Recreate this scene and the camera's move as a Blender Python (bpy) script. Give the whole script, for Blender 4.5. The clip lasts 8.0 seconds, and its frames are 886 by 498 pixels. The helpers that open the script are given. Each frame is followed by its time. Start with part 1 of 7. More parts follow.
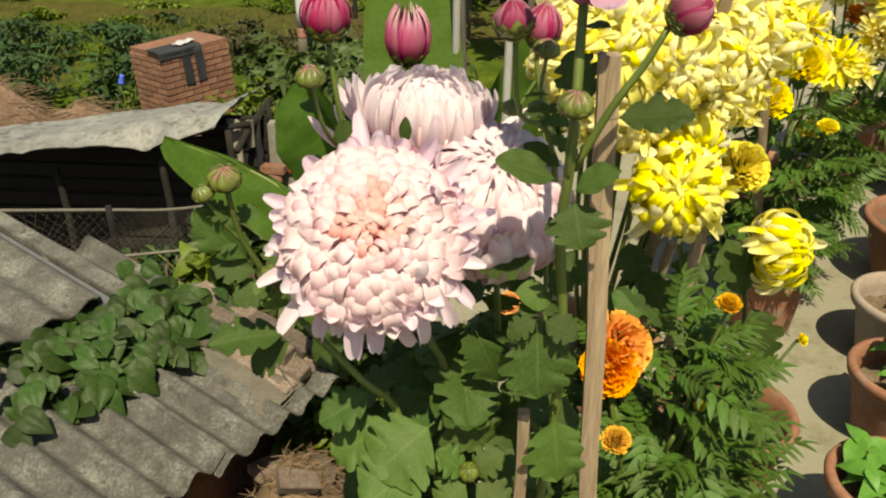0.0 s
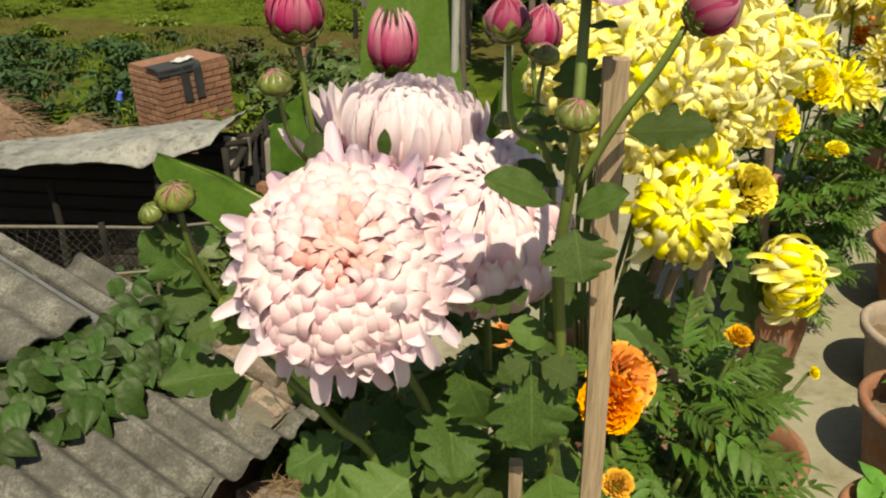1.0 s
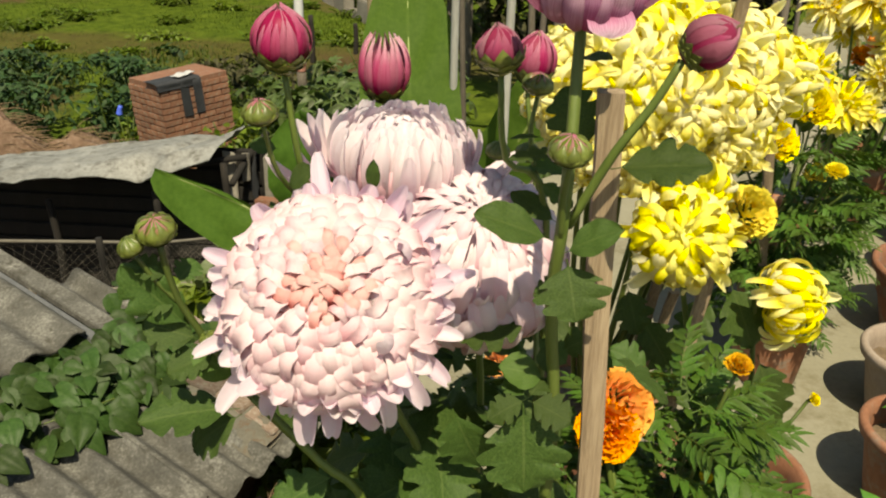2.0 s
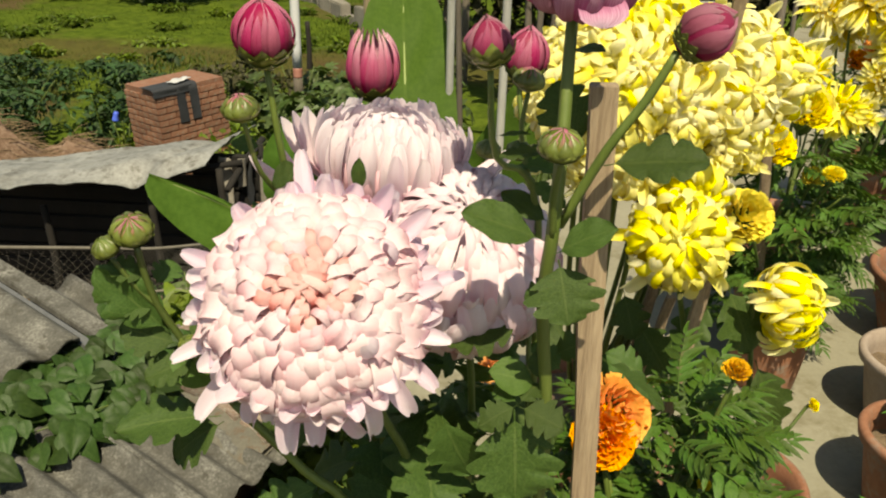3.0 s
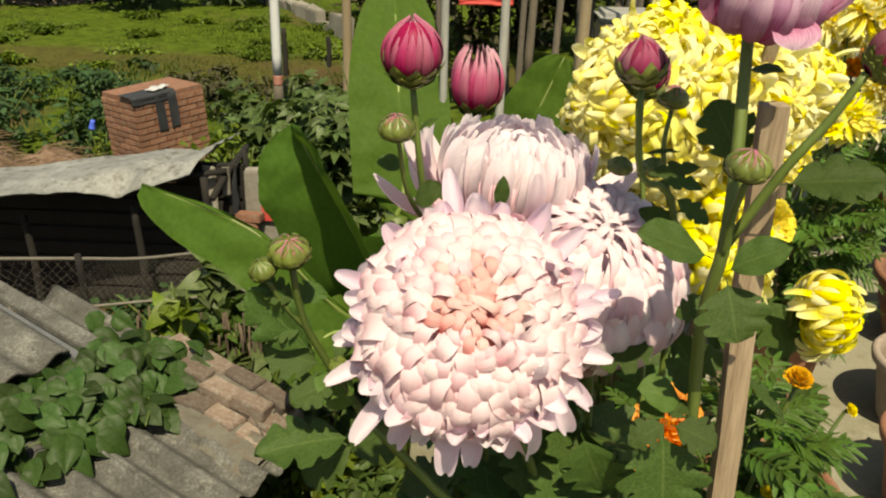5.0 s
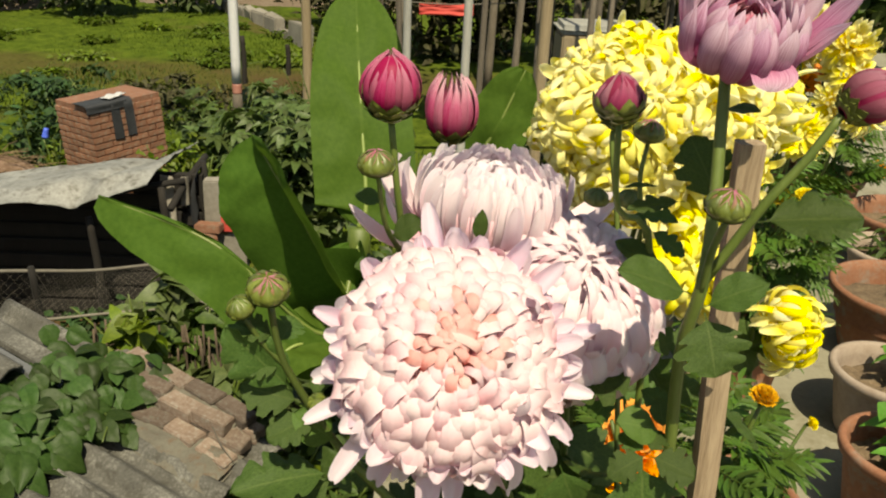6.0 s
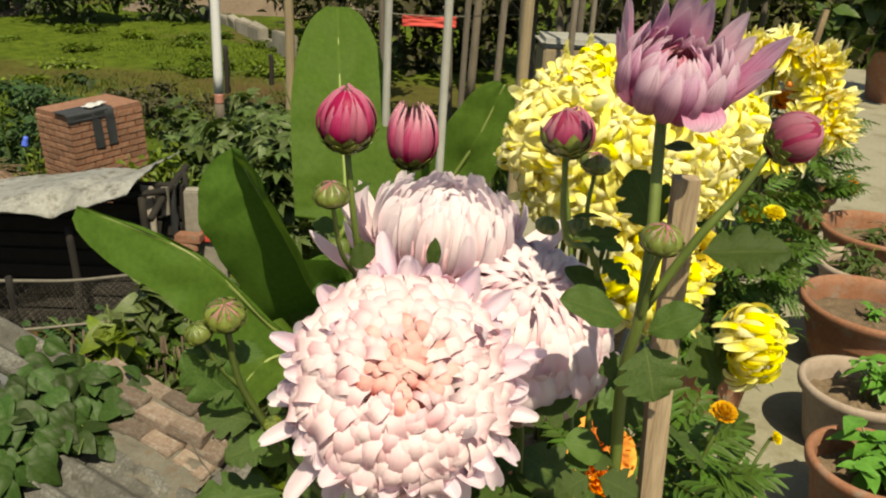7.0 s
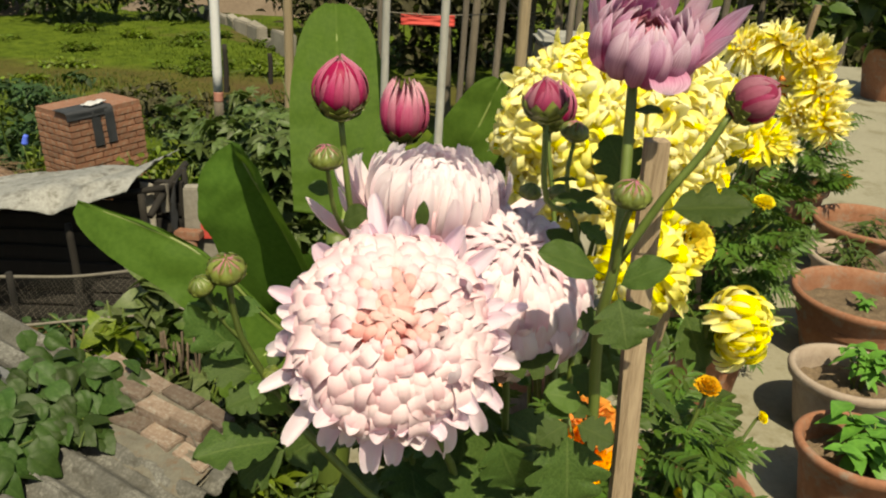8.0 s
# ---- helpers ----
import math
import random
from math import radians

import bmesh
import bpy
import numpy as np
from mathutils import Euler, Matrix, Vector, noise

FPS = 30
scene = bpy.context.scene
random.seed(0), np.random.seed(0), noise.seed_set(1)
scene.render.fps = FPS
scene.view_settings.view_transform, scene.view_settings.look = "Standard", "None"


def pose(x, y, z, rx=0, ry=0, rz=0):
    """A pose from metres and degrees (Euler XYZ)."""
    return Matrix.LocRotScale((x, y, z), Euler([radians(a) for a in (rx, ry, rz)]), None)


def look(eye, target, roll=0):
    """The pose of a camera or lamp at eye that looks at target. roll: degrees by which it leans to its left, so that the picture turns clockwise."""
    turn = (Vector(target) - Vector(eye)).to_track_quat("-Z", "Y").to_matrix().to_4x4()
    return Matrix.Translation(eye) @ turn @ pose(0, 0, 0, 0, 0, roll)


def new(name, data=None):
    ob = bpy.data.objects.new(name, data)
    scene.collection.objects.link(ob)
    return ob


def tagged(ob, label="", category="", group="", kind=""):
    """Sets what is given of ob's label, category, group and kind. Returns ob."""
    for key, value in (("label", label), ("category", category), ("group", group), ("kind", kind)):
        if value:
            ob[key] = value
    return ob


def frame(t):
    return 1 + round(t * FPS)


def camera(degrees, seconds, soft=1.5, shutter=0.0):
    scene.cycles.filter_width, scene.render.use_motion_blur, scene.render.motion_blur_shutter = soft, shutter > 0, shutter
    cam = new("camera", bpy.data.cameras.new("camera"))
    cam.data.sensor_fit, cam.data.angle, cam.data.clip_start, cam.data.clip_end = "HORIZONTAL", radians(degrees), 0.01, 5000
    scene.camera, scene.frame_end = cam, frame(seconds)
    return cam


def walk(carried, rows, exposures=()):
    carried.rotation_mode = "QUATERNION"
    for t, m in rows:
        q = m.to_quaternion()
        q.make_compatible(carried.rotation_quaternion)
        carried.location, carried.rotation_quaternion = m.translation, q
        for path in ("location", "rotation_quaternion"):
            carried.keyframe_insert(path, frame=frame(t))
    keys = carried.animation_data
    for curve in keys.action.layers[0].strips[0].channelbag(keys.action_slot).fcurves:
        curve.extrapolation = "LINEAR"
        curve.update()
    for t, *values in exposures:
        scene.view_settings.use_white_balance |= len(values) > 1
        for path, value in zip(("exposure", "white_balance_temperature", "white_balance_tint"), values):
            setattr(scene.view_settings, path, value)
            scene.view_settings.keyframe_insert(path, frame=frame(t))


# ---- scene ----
cam = camera(56.2, 8.0, soft=2.1)
PATH = [
    (0, (0.049, 0.025, 1.315), (-0.066, 1.808, 0.414), 0.6),
    (0.5, (0.045, 0.072, 1.295), (-0.07, 1.865, 0.416), 0.9),
    (1, (0.056, 0.102, 1.285), (-0.058, 1.905, 0.428), 1.2),
    (1.5, (0.058, 0.115, 1.291), (-0.057, 1.926, 0.452), 1.4),
    (2, (0.061, 0.126, 1.29), (-0.053, 1.944, 0.465), 1.5),
    (2.2, (0.062, 0.134, 1.294), (-0.041, 1.95, 0.462), 1.6),
    (3.3, (0.067, 0.148, 1.275), (-0.043, 1.975, 0.468), 1.5),
    (3.5, (0.051, 0.152, 1.279), (-0.058, 1.977, 0.468), 1.7),
    (4, (0.009, 0.147, 1.276), (-0.092, 1.972, 0.463), 1.9),
    (4.2, (-0.012, 0.141, 1.278), (-0.112, 1.966, 0.466), 1.9),
    (5.3, (-0.057, 0.143, 1.283), (-0.07, 1.98, 0.492), 1.9),
    (5.5, (-0.058, 0.147, 1.283), (-0.052, 1.985, 0.495), 2.1),
    (6, (-0.068, 0.151, 1.298), (-0.017, 1.994, 0.522), 2.7),
    (6.5, (-0.058, 0.15, 1.307), (0.023, 1.998, 0.548), 3.2),
    (7, (-0.048, 0.135, 1.319), (0.042, 1.986, 0.567), 3.4),
    (7.5, (-0.047, 0.113, 1.318), (0.044, 1.965, 0.567), 3.5),
    (8, (-0.04, 0.088, 1.307), (0.052, 1.939, 0.555), 3.4),
]
walk(cam, [(t, look(eye, target, roll)) for t, eye, target, roll in PATH], [(0.0, 0.60, 8300, 2), (8.0, 0.60, 8300, 2)])

# ---- light ----
sky_world = bpy.data.worlds.new("sky")
scene.world = sky_world
sky_world.use_nodes = True
SUN_DIR = Vector((0.08, -0.51, 0.85)).normalized()
sky = sky_world.node_tree.nodes.new("ShaderNodeTexSky")
sky.sky_type = "NISHITA"
sky.sun_disc = False
sky.sun_elevation = math.asin(SUN_DIR.z)
sky.sun_rotation = math.atan2(SUN_DIR.x, SUN_DIR.y)
sky_back = sky_world.node_tree.nodes["Background"]
sky_back.inputs["Strength"].default_value = 0.085
sky_world.node_tree.links.new(sky.outputs[0], sky_back.inputs["Color"])
sun_data = bpy.data.lights.new("sun", "SUN")
sun_data.energy, sun_data.angle, sun_data.color = 4.8, radians(0.6), (1.0, 0.94, 0.83)
sun = new("sun", sun_data)
sun.matrix_world = look(SUN_DIR * 30, (0, 0, 0))

rng = np.random.default_rng(7)
rnd = random.Random(11)
TAU = 2 * math.pi


# ---- mesh helpers ----
def mesh_of(name, verts, faces, uvs=None, smooth=True):
    me = bpy.data.meshes.new(name)
    me.from_pydata([tuple(v) for v in verts], [], faces)
    if smooth:
        me.polygons.foreach_set("use_smooth", [True] * len(me.polygons))
    if uvs is not None:
        layer = me.uv_layers.new(name="UVMap")
        idx = np.empty(len(me.loops), dtype=np.int32)
        me.loops.foreach_get("vertex_index", idx)
        layer.data.foreach_set("uv", np.asarray(uvs, dtype=np.float32)[idx].ravel())
    me.validate()
    me.update()
    return me


def part(name, data, material, parent=None, label="", m=None):
    """Links a mesh (or a bmesh) as one object under a thing or a part."""
    if isinstance(data, bmesh.types.BMesh):
        me = bpy.data.meshes.new(name)
        data.to_mesh(me)
        data.free()
        data = me
    if material and not data.materials:
        data.materials.append(material)
    ob = new(name, data)
    if parent:
        ob.parent = parent
    if m is not None:
        ob.matrix_basis = m
    if label:
        tagged(ob, label)
    return ob


def thing(name, at, label, category, group="", kind=""):
    """An empty at the base of a thing."""
    ob = new(name)
    ob.empty_display_size = 0.05
    ob.location = at
    bpy.context.view_layer.update()
    return tagged(ob, label, category, group, kind)


def grid_faces(rows, cols, start=0, closed=False):
    out = []
    span = cols if closed else cols - 1
    for i in range(rows - 1):
        for j in range(span):
            a, b = start + i * cols + j, start + i * cols + (j + 1) % cols
            out.append((a, b, b + cols, a + cols))
    return out


def frame_of(z_axis, x_hint=(1, 0, 0)):
    """A turn whose z runs along z_axis and whose x is near x_hint."""
    z = Vector(z_axis).normalized()
    x = Vector(x_hint) - z * Vector(x_hint).dot(z)
    if x.length < 1e-4:
        x = Vector((0, 1, 0)) - z * z.y
    x.normalize()
    y = z.cross(x)
    return Matrix((x, y, z)).transposed().to_4x4()


def tube(points, radii, sides=8, cap=True):
    """Vertices and faces of a tube along the points."""
    pts = [Vector(p) for p in points]
    verts, n = [], len(pts)
    ref = Vector((0.31, 0.93, 0.17))
    for i, p in enumerate(pts):
        d = (pts[min(i + 1, n - 1)] - pts[max(i - 1, 0)]).normalized()
        u = d.cross(ref).normalized()
        w = d.cross(u)
        for k in range(sides):
            a = TAU * k / sides
            verts.append(p + (u * math.cos(a) + w * math.sin(a)) * radii[i])
    faces = grid_faces(n, sides, 0, True)
    if cap:
        faces.append(tuple(range(sides))[::-1])
        faces.append(tuple(range((n - 1) * sides, n * sides)))
    return verts, faces


def curve_points(points, steps=4):
    """A smooth line through the points."""
    pts = [Vector(p) for p in points]
    ext = [pts[0] * 2 - pts[1]] + pts + [pts[-1] * 2 - pts[-2]]
    out = []
    for i in range(1, len(ext) - 2):
        p0, p1, p2, p3 = ext[i - 1:i + 3]
        for k in range(steps):
            t = k / steps
            out.append(0.5 * (2 * p1 + (p2 - p0) * t + (2 * p0 - 5 * p1 + 4 * p2 - p3) * t * t + (3 * p1 - p0 - 3 * p2 + p3) * t ** 3))
    out.append(pts[-1])
    return out


def stem_mesh(points, r0, r1, sides=8, ribs=0.0):
    pts = curve_points(points)
    n = len(pts)
    v, f = tube(pts, [r0 + (r1 - r0) * i / (n - 1) for i in range(n)], sides)
    if ribs:
        for i, p in enumerate(pts):
            for k in range(0, sides, 2):
                v[i * sides + k] = p.lerp(Vector(v[i * sides + k]), 1 - ribs)
    return mesh_of("stem", v, f)


def joined(pieces):
    """One vertex, face and uv list out of several."""
    verts, faces, uvs = [], [], []
    for v, f, u in pieces:
        k = len(verts)
        verts += list(v)
        faces += [tuple(i + k for i in q) for q in f]
        uvs += list(u) if u is not None else [(0, 0)] * len(v)
    return verts, faces, uvs


def scatter(template, mats):
    """Many copies of a (verts, faces, uvs) template in one vertex list."""
    v = np.array([tuple(p) for p in template[0]])
    f = template[1]
    n = len(v)
    ms = np.array([np.array(m) for m in mats])
    out = np.einsum("kij,nj->kni", ms[:, :3, :3], v) + ms[:, None, :3, 3]
    faces = [tuple(i + k * n for i in q) for k in range(len(mats)) for q in f]
    uvs = list(template[2]) * len(mats)
    return out.reshape(-1, 3), faces, uvs


def lathe(profile, sides=40):
    verts = [(r * math.cos(TAU * k / sides), r * math.sin(TAU * k / sides), z) for r, z in profile for k in range(sides)]
    return verts, grid_faces(len(profile), sides, 0, True)


def box(x0, y0, z0, x1, y1, z1, bevel=0.0, jitter=0.0):
    bm = bmesh.new()
    bmesh.ops.create_cube(bm, size=1.0)
    for v in bm.verts:
        v.co = Vector((x0 + (v.co.x + 0.5) * (x1 - x0), y0 + (v.co.y + 0.5) * (y1 - y0), z0 + (v.co.z + 0.5) * (z1 - z0)))
        if jitter:
            v.co += Vector((rnd.uniform(-1, 1), rnd.uniform(-1, 1), rnd.uniform(-1, 1))) * jitter
    if bevel:
        bmesh.ops.bevel(bm, geom=bm.edges[:], offset=bevel, segments=2, affect="EDGES")
    return bm


def spin(x, y, z, yaw=0.0, pitch=0.0, roll=0.0, s=1.0):
    return Matrix.Translation((x, y, z)) @ Matrix.Rotation(yaw, 4, "Z") @ Matrix.Rotation(pitch, 4, "Y") @ Matrix.Rotation(roll, 4, "X") @ Matrix.Scale(s, 4)


# ---- materials ----
def nodes_of(name):
    m = bpy.data.materials.new(name)
    m.use_nodes = True
    nt = m.node_tree
    return m, nt, nt.nodes["Principled BSDF"], nt.nodes["Material Output"]


def ramp_node(nt, stops):
    r = nt.nodes.new("ShaderNodeValToRGB")
    e = r.color_ramp.elements
    while len(e) < len(stops):
        e.new(0.5)
    for el, (p, c) in zip(e, stops):
        el.position, el.color = p, (*c, 1)
    return r


def mix_node(nt, a, b, fac, mode="MIX"):
    mx = nt.nodes.new("ShaderNodeMix")
    mx.data_type, mx.blend_type = "RGBA", mode
    for sock, val in ((mx.inputs[6], a), (mx.inputs[7], b), (mx.inputs[0], fac)):
        if isinstance(val, bpy.types.NodeSocket):
            nt.links.new(val, sock)
        elif isinstance(val, tuple):
            sock.default_value = (*val, 1)
        else:
            sock.default_value = val
    return mx.outputs[2]


def noise_out(nt, scale, detail=4.0, rough=0.6, coord="Object", stretch=None):
    tc = nt.nodes.new("ShaderNodeTexCoord")
    n = nt.nodes.new("ShaderNodeTexNoise")
    n.inputs["Scale"].default_value, n.inputs["Detail"].default_value, n.inputs["Roughness"].default_value = scale, detail, rough
    src = tc.outputs[coord]
    if stretch:
        mp = nt.nodes.new("ShaderNodeMapping")
        mp.inputs["Scale"].default_value = stretch
        nt.links.new(src, mp.inputs[0])
        src = mp.outputs[0]
    nt.links.new(src, n.inputs["Vector"])
    return n.outputs["Fac"]


def add_bump(nt, bsdf, height, strength, distance):
    b = nt.nodes.new("ShaderNodeBump")
    b.inputs["Strength"].default_value, b.inputs["Distance"].default_value = strength, distance
    nt.links.new(height, b.inputs["Height"])
    nt.links.new(b.outputs[0], bsdf.inputs["Normal"])


def rough_surface(name, dark, mid, light, big=2.0, fine=30.0, rough=0.85, bump=0.5, depth=0.01, stretch=None, vary=0.25, stain=None):
    """A weathered surface: broad tone, fine grain, bump, and a change of tone from piece to piece."""
    m, nt, bsdf, out = nodes_of(name)
    n1, n2 = noise_out(nt, big, 5, 0.6, "Object", stretch), noise_out(nt, fine, 6, 0.7, "Object", stretch)
    r = ramp_node(nt, [(0.28, dark), (0.5, mid), (0.74, light)])
    avg = nt.nodes.new("ShaderNodeMath")
    avg.operation = "MULTIPLY_ADD"
    nt.links.new(n2, avg.inputs[0])
    avg.inputs[1].default_value = 0.5
    half = nt.nodes.new("ShaderNodeMath")
    half.operation = "MULTIPLY"
    half.inputs[1].default_value = 0.5
    nt.links.new(n1, half.inputs[0])
    nt.links.new(half.outputs[0], avg.inputs[2])
    nt.links.new(avg.outputs[0], r.inputs[0])
    col = r.outputs[0]
    if stain:
        n3 = noise_out(nt, big * 2.3, 6, 0.75)
        s = ramp_node(nt, [(0.52, (0, 0, 0)), (0.66, (1, 1, 1))])
        nt.links.new(n3, s.inputs[0])
        col = mix_node(nt, col, stain, s.outputs[0])
    info = nt.nodes.new("ShaderNodeObjectInfo")
    hsv = nt.nodes.new("ShaderNodeHueSaturation")
    mr = nt.nodes.new("ShaderNodeMapRange")
    mr.inputs[3].default_value, mr.inputs[4].default_value = 1 - vary, 1 + vary
    nt.links.new(info.outputs["Random"], mr.inputs[0])
    nt.links.new(mr.outputs[0], hsv.inputs["Value"])
    nt.links.new(col, hsv.inputs["Color"])
    nt.links.new(hsv.outputs[0], bsdf.inputs["Base Color"])
    bsdf.inputs["Roughness"].default_value = rough
    add_bump(nt, bsdf, avg.outputs[0], bump, depth)
    return m


def petal_mat(name, base, mid, tip, thin=0.28, streak=0.12, vary=0.12, rough=0.6):
    """A petal: colour along its length, fine streaks, light passing through."""
    m, nt, bsdf, out = nodes_of(name)
    uv = nt.nodes.new("ShaderNodeUVMap")
    sep = nt.nodes.new("ShaderNodeSeparateXYZ")
    nt.links.new(uv.outputs[0], sep.inputs[0])
    # Petal's own deeper base, strengthened to paint shade into the gaps between petals.
    r = ramp_node(nt, [(0.25, base), (0.66, mid), (1.0, tip)])
    nt.links.new(sep.outputs[1], r.inputs[0])
    mp = nt.nodes.new("ShaderNodeMapping")
    mp.inputs["Scale"].default_value = (9, 0.7, 1)
    nt.links.new(uv.outputs[0], mp.inputs[0])
    n = nt.nodes.new("ShaderNodeTexNoise")
    n.inputs["Scale"].default_value, n.inputs["Detail"].default_value = 2.0, 3
    nt.links.new(mp.outputs[0], n.inputs[0])
    col = mix_node(nt, r.outputs[0], base, streak)
    sr = ramp_node(nt, [(0.4, (0, 0, 0)), (0.62, (1, 1, 1))])
    nt.links.new(n.outputs[0], sr.inputs[0])
    col = mix_node(nt, r.outputs[0], col, sr.outputs[0])
    info = nt.nodes.new("ShaderNodeObjectInfo")
    hsv = nt.nodes.new("ShaderNodeHueSaturation")
    mr = nt.nodes.new("ShaderNodeMapRange")
    mr.inputs[3].default_value, mr.inputs[4].default_value = 1 - vary * 2.2, 1 + vary * 2.2
    nt.links.new(info.outputs["Random"], mr.inputs[0])
    nt.links.new(mr.outputs[0], hsv.inputs["Saturation"])
    nt.links.new(col, hsv.inputs["Color"])
    nt.links.new(hsv.outputs[0], bsdf.inputs["Base Color"])
    bsdf.inputs["Roughness"].default_value = rough
    bsdf.inputs["Specular IOR Level"].default_value = 0.12
    add_bump(nt, bsdf, n.outputs[0], 0.55, 0.0014)
    tr = nt.nodes.new("ShaderNodeBsdfTranslucent")
    nt.links.new(hsv.outputs[0], tr.inputs[0])
    mx = nt.nodes.new("ShaderNodeMixShader")
    mx.inputs[0].default_value = thin
    nt.links.new(bsdf.outputs[0], mx.inputs[1])
    nt.links.new(tr.outputs[0], mx.inputs[2])
    nt.links.new(mx.outputs[0], out.inputs[0])
    return m


def leaf_mat(name, dark, light, vein, rough=0.5, thin=0.22, spots=0.25, veins=7.0, gloss=0.3, island=False, vein_mix=0.3):
    """A leaf: a midrib and side veins along the uv, blotches, light passing through."""
    m, nt, bsdf, out = nodes_of(name)
    uv = nt.nodes.new("ShaderNodeUVMap")
    sep = nt.nodes.new("ShaderNodeSeparateXYZ")
    nt.links.new(uv.outputs[0], sep.inputs[0])

    def math_node(op, a, b):
        k = nt.nodes.new("ShaderNodeMath")
        k.operation = op
        for s, val in zip(k.inputs, (a, b)):
            if isinstance(val, bpy.types.NodeSocket):
                nt.links.new(val, s)
            else:
                s.default_value = val
        return k.outputs[0]

    side = math_node("ABSOLUTE", sep.outputs[0], 0)
    along = math_node("SUBTRACT", math_node("MULTIPLY", sep.outputs[1], veins), math_node("MULTIPLY", side, veins * 0.45))
    saw = math_node("ABSOLUTE", math_node("SUBTRACT", math_node("FRACT", along, 0), 0.5), 0)
    lines = math_node("LESS_THAN", saw, 0.045)
    rib = math_node("LESS_THAN", side, 0.035)
    both = math_node("MAXIMUM", math_node("MULTIPLY", lines, 0.55), rib)
    n1 = noise_out(nt, 38, 5, 0.65)
    r = ramp_node(nt, [(0.3, dark), (0.7, light)])
    nt.links.new(n1, r.inputs[0])
    col = mix_node(nt, r.outputs[0], vein, math_node("MULTIPLY", both, vein_mix))
    rand = nt.nodes.new("ShaderNodeNewGeometry").outputs["Random Per Island"] if island else nt.nodes.new("ShaderNodeObjectInfo").outputs["Random"]
    hsv = nt.nodes.new("ShaderNodeHueSaturation")
    mr = nt.nodes.new("ShaderNodeMapRange")
    mr.inputs[3].default_value, mr.inputs[4].default_value = 1 - spots, 1 + spots
    nt.links.new(rand, mr.inputs[0])
    nt.links.new(mr.outputs[0], hsv.inputs["Value"])
    mh = nt.nodes.new("ShaderNodeMapRange")
    mh.inputs[3].default_value, mh.inputs[4].default_value = 0.485, 0.512
    nt.links.new(rand, mh.inputs[0])
    nt.links.new(mh.outputs[0], hsv.inputs["Hue"])
    nt.links.new(col, hsv.inputs["Color"])
    nt.links.new(hsv.outputs[0], bsdf.inputs["Base Color"])
    bsdf.inputs["Roughness"].default_value = rough
    bsdf.inputs["Specular IOR Level"].default_value = gloss
    add_bump(nt, bsdf, math_node("SUBTRACT", n1, math_node("MULTIPLY", both, 0.5)), 0.4, 0.002)
    tr = nt.nodes.new("ShaderNodeBsdfTranslucent")
    warm = mix_node(nt, hsv.outputs[0], (0.25, 0.42, 0.03), 0.35)
    nt.links.new(warm, tr.inputs[0])
    mx = nt.nodes.new("ShaderNodeMixShader")
    mx.inputs[0].default_value = thin
    nt.links.new(bsdf.outputs[0], mx.inputs[1])
    nt.links.new(tr.outputs[0], mx.inputs[2])
    nt.links.new(mx.outputs[0], out.inputs[0])
    return m


M_PINK_IN = petal_mat("petal_blush_heart", (0.66, 0.15, 0.13), (0.80, 0.46, 0.44), (0.84, 0.70, 0.69), 0.34, 0.25, 0.10)
M_PINK_MID = petal_mat("petal_blush", (0.77, 0.40, 0.46), (0.81, 0.64, 0.69), (0.84, 0.76, 0.80), 0.34, 0.28, 0.14)
M_PINK_OUT = petal_mat("petal_rose_edge", (0.72, 0.43, 0.55), (0.78, 0.61, 0.72), (0.82, 0.74, 0.83), 0.34, 0.28, 0.14)
M_PINK_PALE = petal_mat("petal_white_blush", (0.70, 0.38, 0.46), (0.77, 0.64, 0.70), (0.81, 0.75, 0.80), 0.28, 0.3, 0.14)
M_BUD = petal_mat("petal_bud", (0.25, 0.02, 0.065), (0.42, 0.10, 0.19), (0.62, 0.30, 0.41), 0.15, 0.8, 0.06, 0.45)
M_BUD_PALE = petal_mat("petal_opening_bud", (0.32, 0.03, 0.09), (0.54, 0.17, 0.28), (0.82, 0.58, 0.66), 0.16, 0.9, 0.05, 0.45)
M_BUD_MAUVE = petal_mat("petal_mauve", (0.20, 0.035, 0.07), (0.30, 0.085, 0.145), (0.43, 0.19, 0.26), 0.15, 0.5, 0.10, 0.5)
M_MAUVE = petal_mat("petal_lilac", (0.34, 0.06, 0.16), (0.58, 0.30, 0.46), (0.80, 0.66, 0.80), 0.32, 0.6, 0.12, 0.42)
M_MAUVE_DEEP = petal_mat("petal_lilac_heart", (0.16, 0.012, 0.03), (0.36, 0.06, 0.11), (0.62, 0.30, 0.38), 0.12, 0.4, 0.10, 0.5)
M_BUD_TIP = petal_mat("petal_bud_crown", (0.09, 0.12, 0.02), (0.15, 0.16, 0.04), (0.56, 0.20, 0.32), 0.12, 0.3, 0.10, 0.45)
M_YELLOW = petal_mat("petal_yellow", (0.78, 0.64, 0.015), (0.83, 0.76, 0.06), (0.86, 0.83, 0.18), 0.38, 0.15, 0.10)
M_CREAM = petal_mat("petal_cream_yellow", (0.80, 0.65, 0.08), (0.85, 0.79, 0.24), (0.88, 0.84, 0.52), 0.40, 0.15, 0.16)
M_ORANGE = petal_mat("petal_orange", (0.80, 0.22, 0.004), (0.88, 0.34, 0.005), (0.90, 0.42, 0.01), 0.2, 0.2, 0.08)
M_GOLD = petal_mat("petal_gold", (0.74, 0.54, 0.004), (0.82, 0.68, 0.008), (0.86, 0.75, 0.02), 0.2, 0.2, 0.08)
